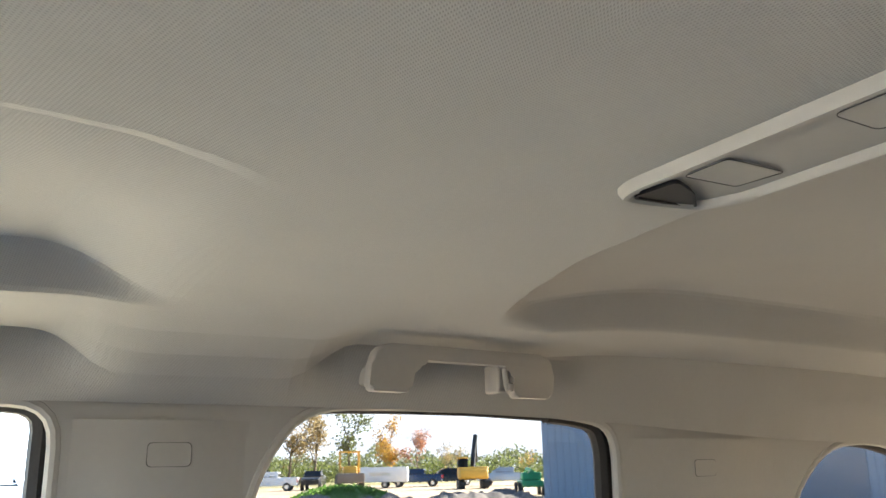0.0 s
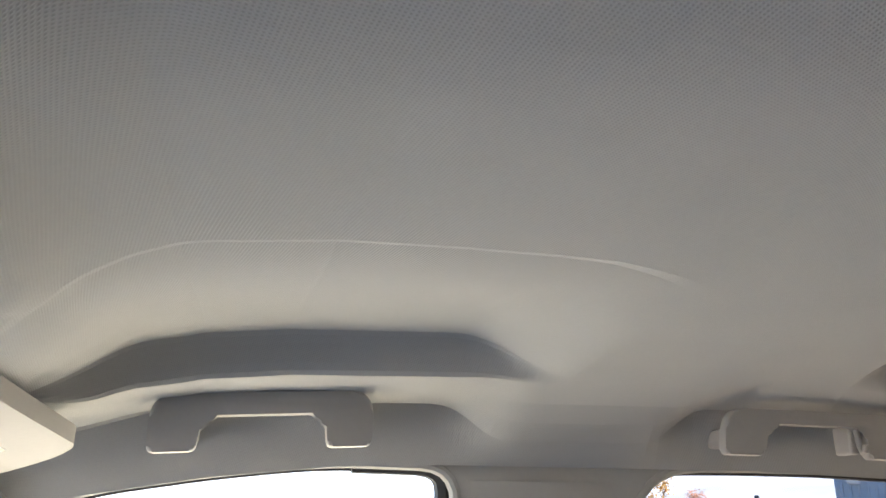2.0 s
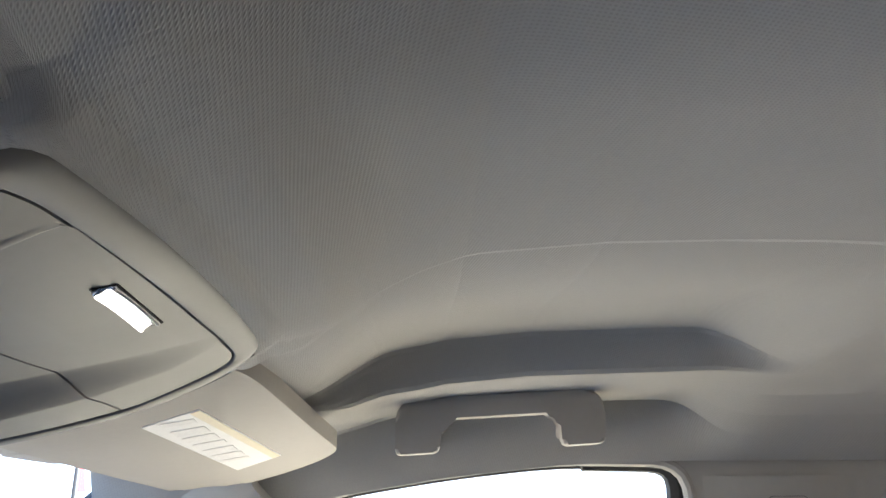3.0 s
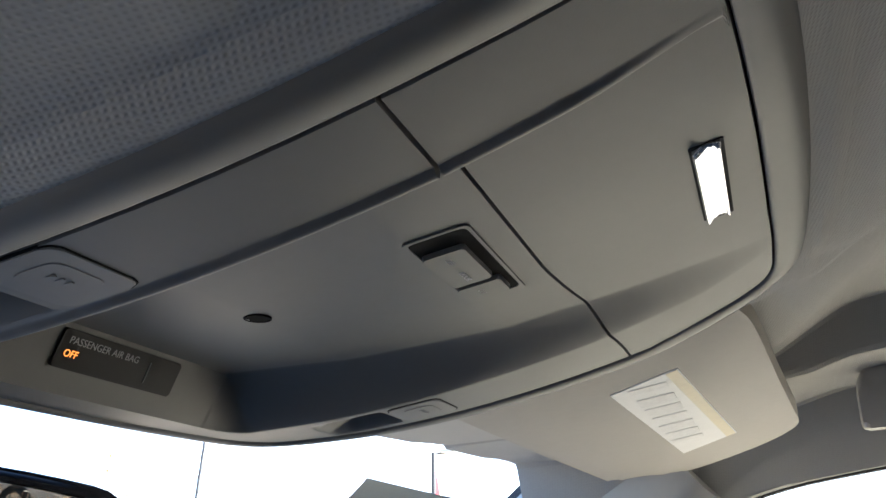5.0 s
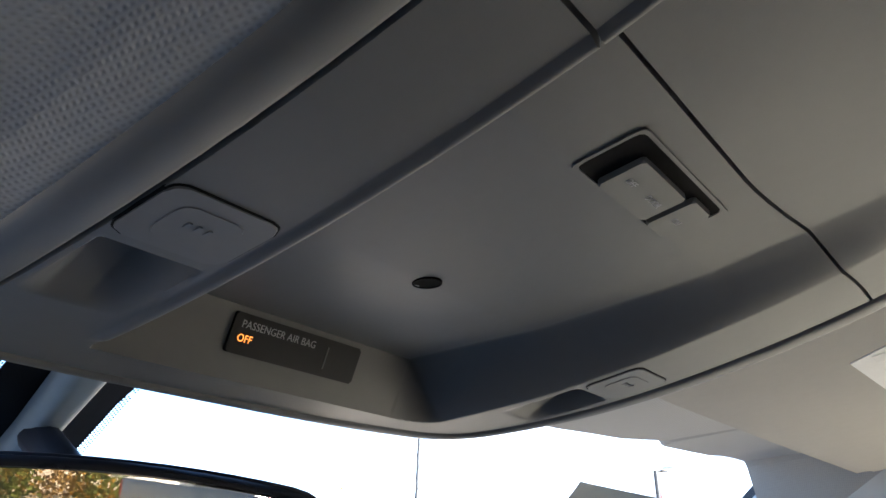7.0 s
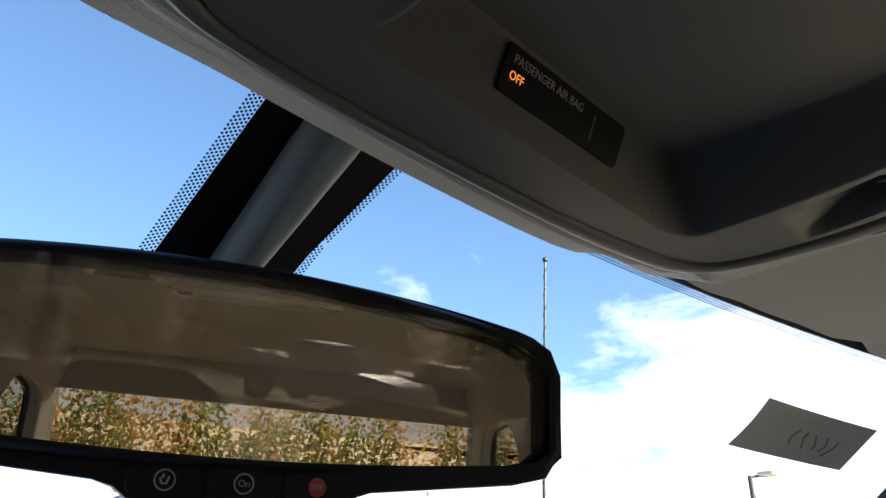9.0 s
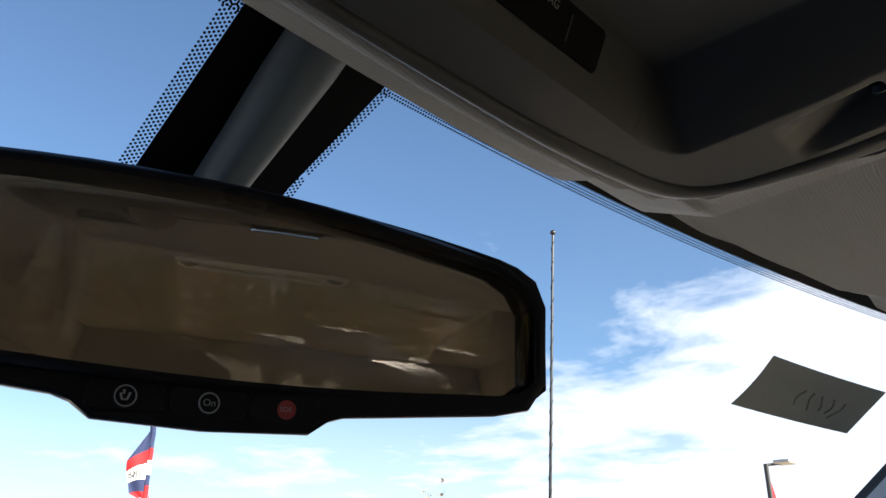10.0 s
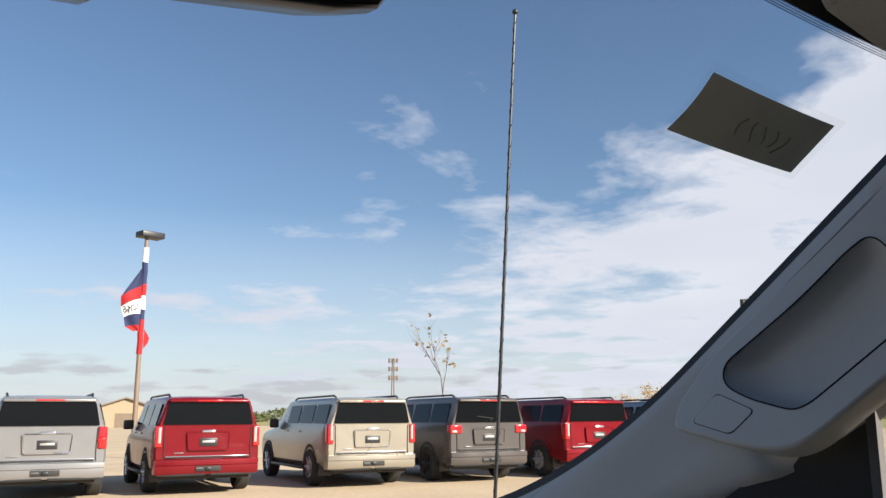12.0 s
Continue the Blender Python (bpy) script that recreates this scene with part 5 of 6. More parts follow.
# ---- parked vehicles ----
M["car_glass"].node_tree.nodes["Principled BSDF"].inputs["Specular IOR Level"].default_value = 0.12


def suv(paint, label, at, bearing, length=5.3, height=1.88, rims="alloy", lamps="block", style=0):
    """An estate-bodied four by four, nose along +y at first."""
    t = thing("parked_suv", (0, 0, 0), label, "car", "row of parked vehicles")
    L, W, H = length / 2, 1.02, height

    def body_ring(y, w, z0, zb, zr, wr):
        # lower body, shoulder, glasshouse, roof
        half = [(w * 0.90, z0), (w * 0.985, z0 + 0.10), (w, z0 + 0.30), (w * 0.995, zb - 0.12), (w * 0.96, zb), (wr + (w * 0.93 - wr) * 0.45, zb + (zr - zb) * 0.55), (wr, zr - 0.07), (wr * 0.92, zr - 0.015), (wr * 0.5, zr)]
        return [(a, y, z) for a, z in half] + [(-a, y, z) for a, z in half[::-1]]

    rings = [
        body_ring(-L, W * 0.955, 0.52, 1.31, H - 0.09, 0.77),
        body_ring(-L + 0.05, W * 0.985, 0.45, 1.31, H - 0.03, 0.81),
        body_ring(-L + 0.35, W, 0.42, 1.31, H, 0.83),
        body_ring(-0.3, W, 0.40, 1.29, H, 0.84),
        body_ring(0.55, W, 0.40, 1.27, H - 0.02, 0.83),
        body_ring(0.95, W, 0.40, 1.24, H - 0.12, 0.80),
        body_ring(1.45, W * 0.99, 0.40, 1.16, 1.30, 0.86),
        body_ring(L - 0.35, W * 0.97, 0.42, 1.05, 1.18, 0.82),
        body_ring(L - 0.03, W * 0.88, 0.48, 0.92, 1.02, 0.75),
    ]
    bm = bmesh.new()
    loft(bm, rings)
    part("body", bm, paint, t, angle=28)
    # rear window, side glass
    bm = bmesh.new()
    rw = rounded([(-0.865, 1.335), (-0.775, H - 0.125), (0.775, H - 0.125), (0.865, 1.335)], 0.04)
    slab(bm, rw, lambda x, z, h: (x, -L - 0.010 + (z - 1.31) * 0.03 - h, z), 0.012)
    part("rear_window", bm, "car_glass", t)
    for sg in (-1, 1):
        for y0, y1 in ((-L + 0.22, -L + 1.12), (-L + 1.20, -L + 2.15), (-L + 2.23, -L + 3.10)):
            bm = bmesh.new()
            cut = 0.35 if y1 > 0.3 else 0.0
            slab(bm, rounded([(y0, 1.335), (y0 + 0.03, H - 0.15), (y1 - cut - 0.03, H - 0.15), (y1, 1.335)], 0.05), lambda y, z, h: (sg * (0.974 - 0.27 * (z - 1.31) + h), y, z), 0.012)
            part("side_window", bm, "car_glass", t)
        # roof rail
        bm = bmesh.new()
        tube(bm, [(sg * 0.72, -L + 0.30, H - 0.01), (sg * 0.73, -L + 0.42, H + 0.032), (sg * 0.74, 0.2, H + 0.03), (sg * 0.72, 0.45, H - 0.01)], 0.022, 8)
        part("roof_rail", bm, "black", t)
        # tail lamp
        tl = {"block": (0.85, 1.005, 0.91, 1.315), "tall": (0.87, 1.005, 0.91, 1.315), "wide": (0.70, 1.005, 1.09, 1.28)}[lamps]
        bm = bmesh.new()
        box(bm, (min(sg * tl[0], sg * tl[1]), -L - 0.035, tl[2]), (max(sg * tl[0], sg * tl[1]), -L + 0.16, tl[3]), 0.03, 3)
        lamp = part("tail_lamp", bm, "tail", t, "red tail lamp")
        bm = bmesh.new()
        if lamps == "tall":
            box(bm, (sg * 0.92 - 0.025, -L - 0.045, tl[2] + 0.08), (sg * 0.92 + 0.025, -L - 0.02, tl[3] - 0.03), 0.01)
        else:
            box(bm, (sg * 0.90 - 0.06, -L - 0.045, tl[2] + 0.12 * (lamps == "block") + 0.02), (sg * 0.90 + 0.06, -L - 0.02, tl[2] + 0.12 * (lamps == "block") + 0.07), 0.01)
        part("lamp_insert", bm, "tail_clear" if lamps != "block" else "tail", lamp)
        # door mirror
        bm = bmesh.new()
        box(bm, (min(sg * 1.0, sg * 1.22), 0.88, 1.22), (max(sg * 1.0, sg * 1.22), 1.00, 1.43), 0.04, 3)
        part("door_mirror", bm, "black", t)
        for yy in (-L + 1.28, -L + 2.3):
            bm = bmesh.new()
            box(bm, (sg * 1.015 - 0.02, yy + 0.55, 1.14), (sg * 1.015 + 0.02, yy + 0.75, 1.175), 0.01)
            part("door_handle", bm, paint, t)
        bm = bmesh.new()
        box(bm, (min(sg * 0.93, sg * 1.06), -L + 1.55, 0.33), (max(sg * 0.93, sg * 1.06), L - 1.5, 0.39), 0.02)
        part("running_board", bm, "black", t)
        for yy in (-L + 1.15, L - 1.05):
            bm = bmesh.new()
            prof = [(0.24, -0.12), (0.36, -0.135), (0.395, -0.10), (0.40, 0.0), (0.395, 0.10), (0.36, 0.135), (0.24, 0.12)]
            rgs = [[(sg * 0.915 + d, yy + r * math.cos(a), 0.40 + r * math.sin(a)) for r, d in prof] for a in [2 * math.pi * k / 28 for k in range(29)]]
            loft(bm, rgs, caps=False)
            wh = part("tyre", bm, "tyre", t)
            bm = bmesh.new()
            tube(bm, [(sg * 0.97, yy, 0.40), (sg * 1.045, yy, 0.40)], 0.06, 12)
            tube(bm, [(sg * 0.95, yy, 0.40), (sg * 1.018, yy, 0.40)], 0.245, 24)
            for k in range(6):
                a = 2 * math.pi * k / 6
                tube(bm, [(sg * 1.035, yy + 0.05 * math.cos(a), 0.40 + 0.05 * math.sin(a)), (sg * 1.03, yy + 0.235 * math.cos(a), 0.40 + 0.235 * math.sin(a))], 0.028, 6)
            part("rim", bm, rims, wh)
            bm = bmesh.new()
            ar = np.linspace(-0.1, math.pi + 0.1, 24)
            loft(bm, [[(sg * 1.022, yy + r_ * math.cos(a), 0.42 + r_ * math.sin(a)), (sg * 0.99, yy + r_ * math.cos(a), 0.42 + r_ * math.sin(a)), (sg * 0.99, yy + 0.40 * math.cos(a), 0.42 + 0.40 * math.sin(a)), (sg * 1.022, yy + 0.40 * math.cos(a), 0.42 + 0.40 * math.sin(a))] for a in ar for r_ in (0.475,)])
            part("wheel_arch", bm, "under", t)
        bm = bmesh.new()
        box(bm, (sg * 0.86 - 0.14, -L + 0.55, 0.24), (sg * 0.86 + 0.14, -L + 0.58, 0.55), 0.01)
        part("mud_flap", bm, "black", t)
    # bumper, tailgate seam, plate recess
    bm = bmesh.new()
    loft(bm, [[(x, -L - d - 0.09 * (1 - (x / 1.0) ** 4), z) for d, z in ((-0.25, 0.69), (0.00, 0.69), (0.045, 0.67), (0.05, 0.62), (0.05, 0.58), (0.030, 0.565), (0.035, 0.46), (0.0, 0.40), (-0.25, 0.38))] for x in np.linspace(-0.99, 0.99, 15)])
    part("rear_bumper", bm, paint if style != 1 else "brown_paint", t, angle=40)
    bm = bmesh.new()
    box(bm, (-0.80, -L - 0.026, 0.725), (0.80, -L + 0.02, 0.745), 0.004)
    part("tailgate_trim", bm, "chrome" if style == 0 else "black", t)
    bm = bmesh.new()
    loft(bm, [[(x, -L - 0.02 - d, z) for x, z in rounded([(-0.37, 0.86), (-0.40, 1.18), (0.40, 1.18), (0.37, 0.86)], 0.04)] for d in (-0.03, 0.012)], caps=True)
    part("plate_recess", bm, paint, t, angle=30)
    for sg in (-1, 1):
        bm = bmesh.new()
        tube(bm, [(sg * 0.87, -L - 0.004, 1.325), (sg * 0.835, -L - 0.008, 1.29), (sg * 0.825, -L - 0.010, 0.85), (sg * 0.835, -L - 0.008, 0.70)], 0.009, 5)
        part("tailgate_seam", bm, "under", t)
        bm = bmesh.new()
        tube(bm, [(sg * 0.05, -L - 0.10, 0.395), (sg * 0.55, -L - 0.085, 0.39), (sg * 0.93, -L - 0.0, 0.39)], 0.022, 6)
        part("bumper_lip", bm, "under", t)
    bm = bmesh.new()
    tube(bm, [(x, -L - 0.035, z) for x, z in rounded([(-0.38, 0.85), (-0.41, 1.19), (0.41, 1.19), (0.38, 0.85)], 0.04)], 0.014, 6, closed=True)
    part("recess_trim", bm, "chrome" if style == 0 and paint not in ("red_paint", "maroon") else paint, t)
    bm = bmesh.new()
    box(bm, (-0.17, -L - 0.044, 0.92), (0.17, -L - 0.025, 1.08), 0.008)
    pl = part("dealer_plate", bm, "black", t, "dark advertising plate with unreadable bars")
    bm = bmesh.new()
    box(bm, (-0.12, -L - 0.049, 0.99), (0.12, -L - 0.042, 1.03), 0.004)
    part("print_bar", bm, "steel", pl)
    bm = bmesh.new()
    box(bm, (-0.13, -L - 0.05, 1.18), (0.13, -L - 0.02, 1.235), 0.015)
    part("badge", bm, "chrome", t)
    bm = bmesh.new()
    box(bm, (-0.77, -L - 0.06, H - 0.125), (0.77, -L + 0.22, H - 0.065), 0.025, 3)
    sp = part("roof_spoiler", bm, paint, t)
    bm = bmesh.new()
    box(bm, (-0.24, -L - 0.066, H - 0.108), (0.24, -L - 0.055, H - 0.08), 0.005)
    part("brake_lamp", bm, "tail", sp)
    if style == 1:
        bm = bmesh.new()
        tube(bm, [(0.02, -L - 0.03, 1.36), (0.10, -L - 0.04, 1.42), (-0.32, -L - 0.03, 1.47)], 0.014, 6)
        part("rear_wiper", bm, "black", t)
    bm = bmesh.new()
    box(bm, (-0.24, -L - 0.145, 0.455), (0.24, -L - 0.10, 0.555), 0.01)
    ht = part("hitch_recess", bm, "under", t)
    bm = bmesh.new()
    box(bm, (-0.05, -L - 0.175, 0.475), (0.05, -L - 0.12, 0.535), 0.012)
    part("hitch", bm, "black", ht)
    bm = bmesh.new()
    box(bm, (-0.235, -L - 0.152, 0.50), (-0.10, -L - 0.14, 0.53), 0.004)
    part("wiring_cap", bm, "grey_ring", ht)
    bm = bmesh.new()
    tube(bm, [(-0.80, -L - 0.03, 0.715), (0.0, -L - 0.105, 0.705), (0.80, -L - 0.03, 0.715)], 0.010, 5)
    part("bumper_seam", bm, "under", t)
    bm = bmesh.new()
    box(bm, (-0.64, -L - 0.027, 0.795), (-0.46, -L - 0.015, 0.810), 0.003)
    part("model_badge", bm, "chrome", t)
    bm = bmesh.new()
    box(bm, (-0.85, -L + 0.1, 0.30), (0.85, L - 0.4, 0.45), 0.03)
    tube(bm, [(0.35, -L + 0.05, 0.36), (0.35, -L + 1.2, 0.36)], 0.05, 8)
    part("underbody", bm, "under", t)
    t.matrix_basis = pose(at[0], at[1], 0, 0, 0, -bearing)
    return t


HEAD = 22.0
ax = (math.sin(radians(HEAD)), math.cos(radians(HEAD)))


def slot(deg, fwd):
    """Middle of a vehicle whose tail stands on the row's line at a bearing."""
    r = 17.0 / math.cos(radians(deg - HEAD))
    return r * math.sin(radians(deg)) - 0.07 + ax[0] * fwd, r * math.cos(radians(deg)) - 0.16 + ax[1] * fwd


suv("champagne", "silver-beige parked SUV seen from behind, dark tinted glass", slot(23.6, 2.6), HEAD, 5.2, 1.89, lamps="block")
suv("red_paint", "deep red parked SUV with dark side and chrome trim", slot(33.1, 2.6), HEAD, 5.2, 1.89, lamps="tall")
suv("gold_paint", "pale gold long-bodied parked SUV", slot(43.75, 2.85), HEAD, 5.7, 1.89, lamps="tall")
suv("brown_paint", "dark grey-brown parked SUV with black wheels", slot(51.6, 2.6), HEAD, 5.2, 1.92, "black_rim", "wide", 1)
suv("maroon", "bright red parked SUV with chrome window trim", slot(58.9, 2.85), HEAD, 5.7, 1.89, lamps="tall")
suv("grey_paint", "grey parked SUV at the end of the row", slot(64.8, 2.6), HEAD, 5.2, 1.85, lamps="block")


# ---- trees ----
def tree(x, y, height, spread, mat, leaves, seed, label, bare=False):
    rnd = random.Random(seed)
    t = thing("tree", (x, y, 0), label, "tree", "trees round the lot")
    trunk, tips = bmesh.new(), []

    def limb(p, d, ln, r, depth):
        pts = [p]
        for k in range(4):
            d = (d + Vector((rnd.uniform(-.18, .18), rnd.uniform(-.18, .18), rnd.uniform(-.02, .12)))).normalized()
            pts.append(pts[-1] + d * ln / 4)
        tube(trunk, pts, lambda q: r * (1 - 0.6 * q), 5 if depth else 7)
        tips.extend(pts[2:])
        if depth < 3:
            for _ in range(4 if depth == 0 else 3):
                a = rnd.uniform(0, 2 * math.pi)
                base = pts[rnd.choice((2, 3, 4))] if depth else pts[rnd.choice((1, 2, 3, 4))]
                nd = (d * 0.7 + Vector((math.cos(a), math.sin(a), rnd.uniform(0.1, 0.7))) * spread).normalized()
                limb(base, nd, ln * rnd.uniform(0.5, 0.7), r * 0.45, depth + 1)

    limb(Vector((x, y, 0)), Vector((0, 0, 1)), height * 0.55, height * (0.009 if bare else 0.022), 0)
    part("trunk", trunk, "bark", t, angle=80)
    crown = bmesh.new()
    for _ in range(leaves):
        c = rnd.choice(tips) + Vector([rnd.gauss(0, 0.05 * height) for _ in range(3)])
        s = height * rnd.uniform(0.010, 0.026)
        a, e = Vector([rnd.uniform(-1, 1) for _ in range(3)]).normalized(), Vector([rnd.uniform(-1, 1) for _ in range(3)]).normalized()
        e = a.cross(e).normalized()
        crown.faces.new([crown.verts.new(c + v) for v in (a * s, e * s * 0.7, -a * s, -e * s * 0.7)])
    if leaves:
        part("crown", crown, mat, t, smooth=False)
    return t


def bearing_at(deg, dist):
    return (math.sin(radians(deg)) * dist - 0.2, math.cos(radians(deg)) * dist - 0.6)



# ---- the lot ahead ----
# lamp pole with a torn trade flag
pole = thing("lamp_pole", (16.32, 30.0, 0), "steel lamp pole with a square lamp head", "lamp pole")
bm = bmesh.new()
tube(bm, [(16.32, 30, 0), (16.32, 30, 8.5)], lambda q: 0.10 - 0.025 * q, 12)
part("mast", bm, "rust", pole)
bm = bmesh.new()
box(bm, (15.98, 29.7, 8.50), (16.95, 30.3, 8.74), 0.04)
part("lamp_head", bm, "black", pole)
flag = thing("flag", (16.3, 29.95, 5.5), "tattered navy, red and white trade flag on a lamp pole", "flag")


RV, FV, UP = Vector((0.879, -0.477, 0)), Vector((0.477, 0.879, 0)), Vector((0, 0, 1))
HOIST = [7.26, 6.56, 6.05, 5.45, 5.0, 4.75]
FLY = [(-0.06, 7.22), (-1.0, 6.08), (-0.97, 5.70), (-0.80, 5.30), (-0.70, 4.92), (-0.26, 4.74)]


def flag_at(a, c):
    """a from the pole outward, c counts the stripes from the top."""
    k = [0, 1, 2, 3, 4, 5]
    fx, fz, hz = np.interp(c, k, [p[0] for p in FLY]), np.interp(c, k, [p[1] for p in FLY]), np.interp(c, k, HOIST)
    wave = 0.09 * math.sin(5 * a + 1.1 * c) * a
    return Vector((16.30, 29.97, 0)) + RV * (-0.06 + 0.74 * fx * a) + UP * (hz + (fz - hz) * a + 0.05 * math.sin(3 * a)) + FV * (wave - 0.10)


for c0, mat in enumerate(("navy", "red_cloth", "white_cloth", "navy", "red_cloth")):
    bm = bmesh.new()
    surface(bm, flag_at, np.linspace(0, 1, 12), np.linspace(c0, c0 + 1, 7))
    part("stripe", bm, mat, flag, angle=180)
# the part wound round the pole, and the torn tail
for z0, z1, mat in ((8.10, 7.50, "white_cloth"), (7.50, 6.64, "navy"), (6.64, 6.17, "red_cloth"), (6.17, 5.63, "white_cloth"), (5.63, 5.24, "navy"), (5.24, 3.90, "red_cloth")):
    bm = bmesh.new()
    tube(bm, [(16.32 + 0.012 * math.sin(9 * z), 30, z) for z in np.linspace(z0, z1, 6)], 0.108, 10)
    part("wound_stripe", bm, mat, flag)
bm = bmesh.new()
surface(bm, lambda a, c: Vector((16.34, 29.9, 0)) + RV * (0.06 + 0.20 * a * math.sin(math.pi * min(1, c * 1.2))) + UP * (4.95 - 0.85 * c - 0.12 * a), np.linspace(0, 1, 5), np.linspace(0, 1, 9))
part("torn_tail", bm, "red_cloth", flag, angle=180)
xa = (-RV * 0.94 - UP * 0.30).normalized()
ya = (UP * 0.96 - RV * 0.20).normalized()
q0 = flag_at(0.10, 2.5) - FV * 0.12
letters("CKS", 0.34, "black", flag, Matrix(((xa.x, ya.x, -FV.x, q0.x), (xa.y, ya.y, -FV.y, q0.y), (xa.z, ya.z, -FV.z, q0.z), (0, 0, 0, 1))), "lettering")

# second lamp pole beside the lot
lp = thing("lamp_pole", (36.8, 14.35, 0), "dark steel lamp pole with a short arm", "lamp pole")
bm = bmesh.new()
tube(bm, [(36.8, 14.35, 0), (36.8, 14.35, 6.6)], lambda q: 0.13 - 0.03 * q, 10)
tube(bm, [(36.8, 14.35, 6.55), (37.5, 13.9, 6.65)], 0.06, 8)
part("mast", bm, "black", lp)
bm = bmesh.new()
box(bm, (37.0, 13.4, 6.6), (37.9, 14.1, 6.76), 0.03)
part("lamp_head", bm, "steel", lp)
bm = bmesh.new()
surface(bm, lambda a, c: (36.82 + 0.1 * a + 0.3 * a * c, 14.30 - 0.3 * a * c, 5.9 - 2.2 * c + 0.1 * math.sin(6 * c)), np.linspace(0, 1, 6), np.linspace(0, 1, 10))
flag2 = thing("flag", (36.8, 14.3, 5), "hanging red and white flag on a lamp pole", "flag")
part("cloth", bm, "red_cloth", flag2, angle=180)

# radio mast far off
tw = thing("radio_mast", (201, 200, 0), "distant steel lattice radio mast with antennas", "mast")
bm = bmesh.new()
for k in range(3):
    a = 2 * math.pi * k / 3
    tube(bm, [(201 + 0.7 * math.cos(a), 200 + 0.7 * math.sin(a), 0), (201 + 0.3 * math.cos(a), 200 + 0.3 * math.sin(a), 21)], 0.14, 5)
part("lattice", bm, "rust", tw)
for z in (14.5, 17.5, 20.3):
    for k in range(6):
        a = 2 * math.pi * k / 6
        bm = bmesh.new()
        box(bm, (201 + 1.5 * math.cos(a) - 0.16, 200 + 1.5 * math.sin(a) - 0.16, z - 0.75), (201 + 1.5 * math.cos(a) + 0.16, 200 + 1.5 * math.sin(a) + 0.16, z + 0.75), 0.05)
        part("panel_antenna", bm, "rust", tw)

# small gabled building
hs = thing("building", (70, 132, 0), "low tan-sided building with a brown gable roof", "building")
hm = pose(70, 132, 0, 0, 0, -28)
bm = bmesh.new()
loft(bm, [[hm @ Vector(p) for p in ((-5, y, 0), (5, y, 0), (5, y, 3.0), (0, y, 4.7), (-5, y, 3.0))] for y in (0, 18)])
part("wall", bm, "tan_wall", hs, smooth=False)
for sg in (-1, 1):
    bm = bmesh.new()
    loft(bm, [[hm @ Vector(p) for p in ((0, y, 4.75), (sg * 5.4, y, 2.95), (sg * 5.4, y, 3.15), (0, y, 4.98))] for y in (-0.5, 18.5)])
    part("roof", bm, "tan_roof", hs, smooth=False)
bm = bmesh.new()
box(bm, (-1.5, -0.08, 0), (1.5, 0.05, 2.3))
bmesh.ops.transform(bm, matrix=hm, verts=bm.verts[:])
part("door", bm, "tan_roof", hs)

tree(34.1, 29.85, 6.6, 0.5, "leaf_tan", 50, 12, "small nearly bare tree with a few tan leaves", True)
tree(48, 26, 3.6, 0.8, "leaf_gold", 900, 9, "small golden autumn tree beyond the parked row")


def treeline(name, b0, b1, dist, height, mat, count, seed, label, base=0.0, fine=1.0, clump=False, hang=False):
    rnd = random.Random(seed)
    bm = bmesh.new()
    for _ in range(count):
        q = rnd.random()
        bb, dd = b0 + (b1 - b0) * q, dist * rnd.uniform(0.92, 1.12)
        top = height * (0.55 + 0.45 * noise.noise(Vector((q * (b1 - b0) * 0.45, seed, 0))) + 0.25 * rnd.random())
        if clump and noise.noise(Vector((q * (b1 - b0) * 0.30, seed * 3.7, 0))) < rnd.uniform(-0.35, 0.15):
            continue
        x, y = bearing_at(bb, dd)
        z = base + max(0.2, top) * rnd.random() ** (1.4 if hang else 0.8)
        s = dist * fine * rnd.uniform(0.0013, 0.0030)
        a = Vector([rnd.uniform(-1, 1) for _ in range(3)]).normalized()
        e = a.cross(Vector([rnd.uniform(-1, 1) for _ in range(3)])).normalized()
        if hang:  # outer leaves of a thick wood hang side by side
            out = (Vector((-x, -y, 0)).normalized() + 0.7 * a).normalized()
            a = (a - out * a.dot(out)).normalized()
            e = out.cross(a)
        c = Vector((x, y, z))
        bm.faces.new([bm.verts.new(c + v) for v in (a * s, e * s * 0.7, -a * s, -e * s * 0.7)])
    return solo(name, bm, mat, label, "trees", "stuff", smooth=False)


treeline("far_trees", 10, 80, 330, 5.5, "leaf_green", 11000, 3, "low distant green tree line beyond the lot")
treeline("hedge_trees", 96, 137, 165, 7.0, "leaf_green", 26000, 5, "dull green scrub and trees behind the yard", fine=0.7)
treeline("hedge_trees", 98, 135, 158, 4.6, "leaf_olive", 16000, 6, "olive autumn scrub behind the yard", fine=0.6)
treeline("rear_trees", 158, 262, 70, 14.5, "leaf_brown", 30000, 7, "brown and yellow autumn trees behind the vehicle", base=-4.7, fine=1.3, clump=True, hang=True)
treeline("rear_trees", 158, 262, 66, 10.5, "leaf_olive", 36000, 8, "olive green scrub and trees behind the vehicle", base=-4.6, fine=1.3, clump=True, hang=True)
treeline("rear_trees", 158, 262, 68, 12.0, "leaf_gold", 10000, 9, "thin golden autumn leaves behind the vehicle", base=-4.6, fine=1.3, clump=True, hang=True)

# ---- the yard beside the vehicle ----
def yard(px, dist):
    return bearing_at(121.6 + math.degrees(math.atan((px - 784) / 1468 / 1.03)), dist)


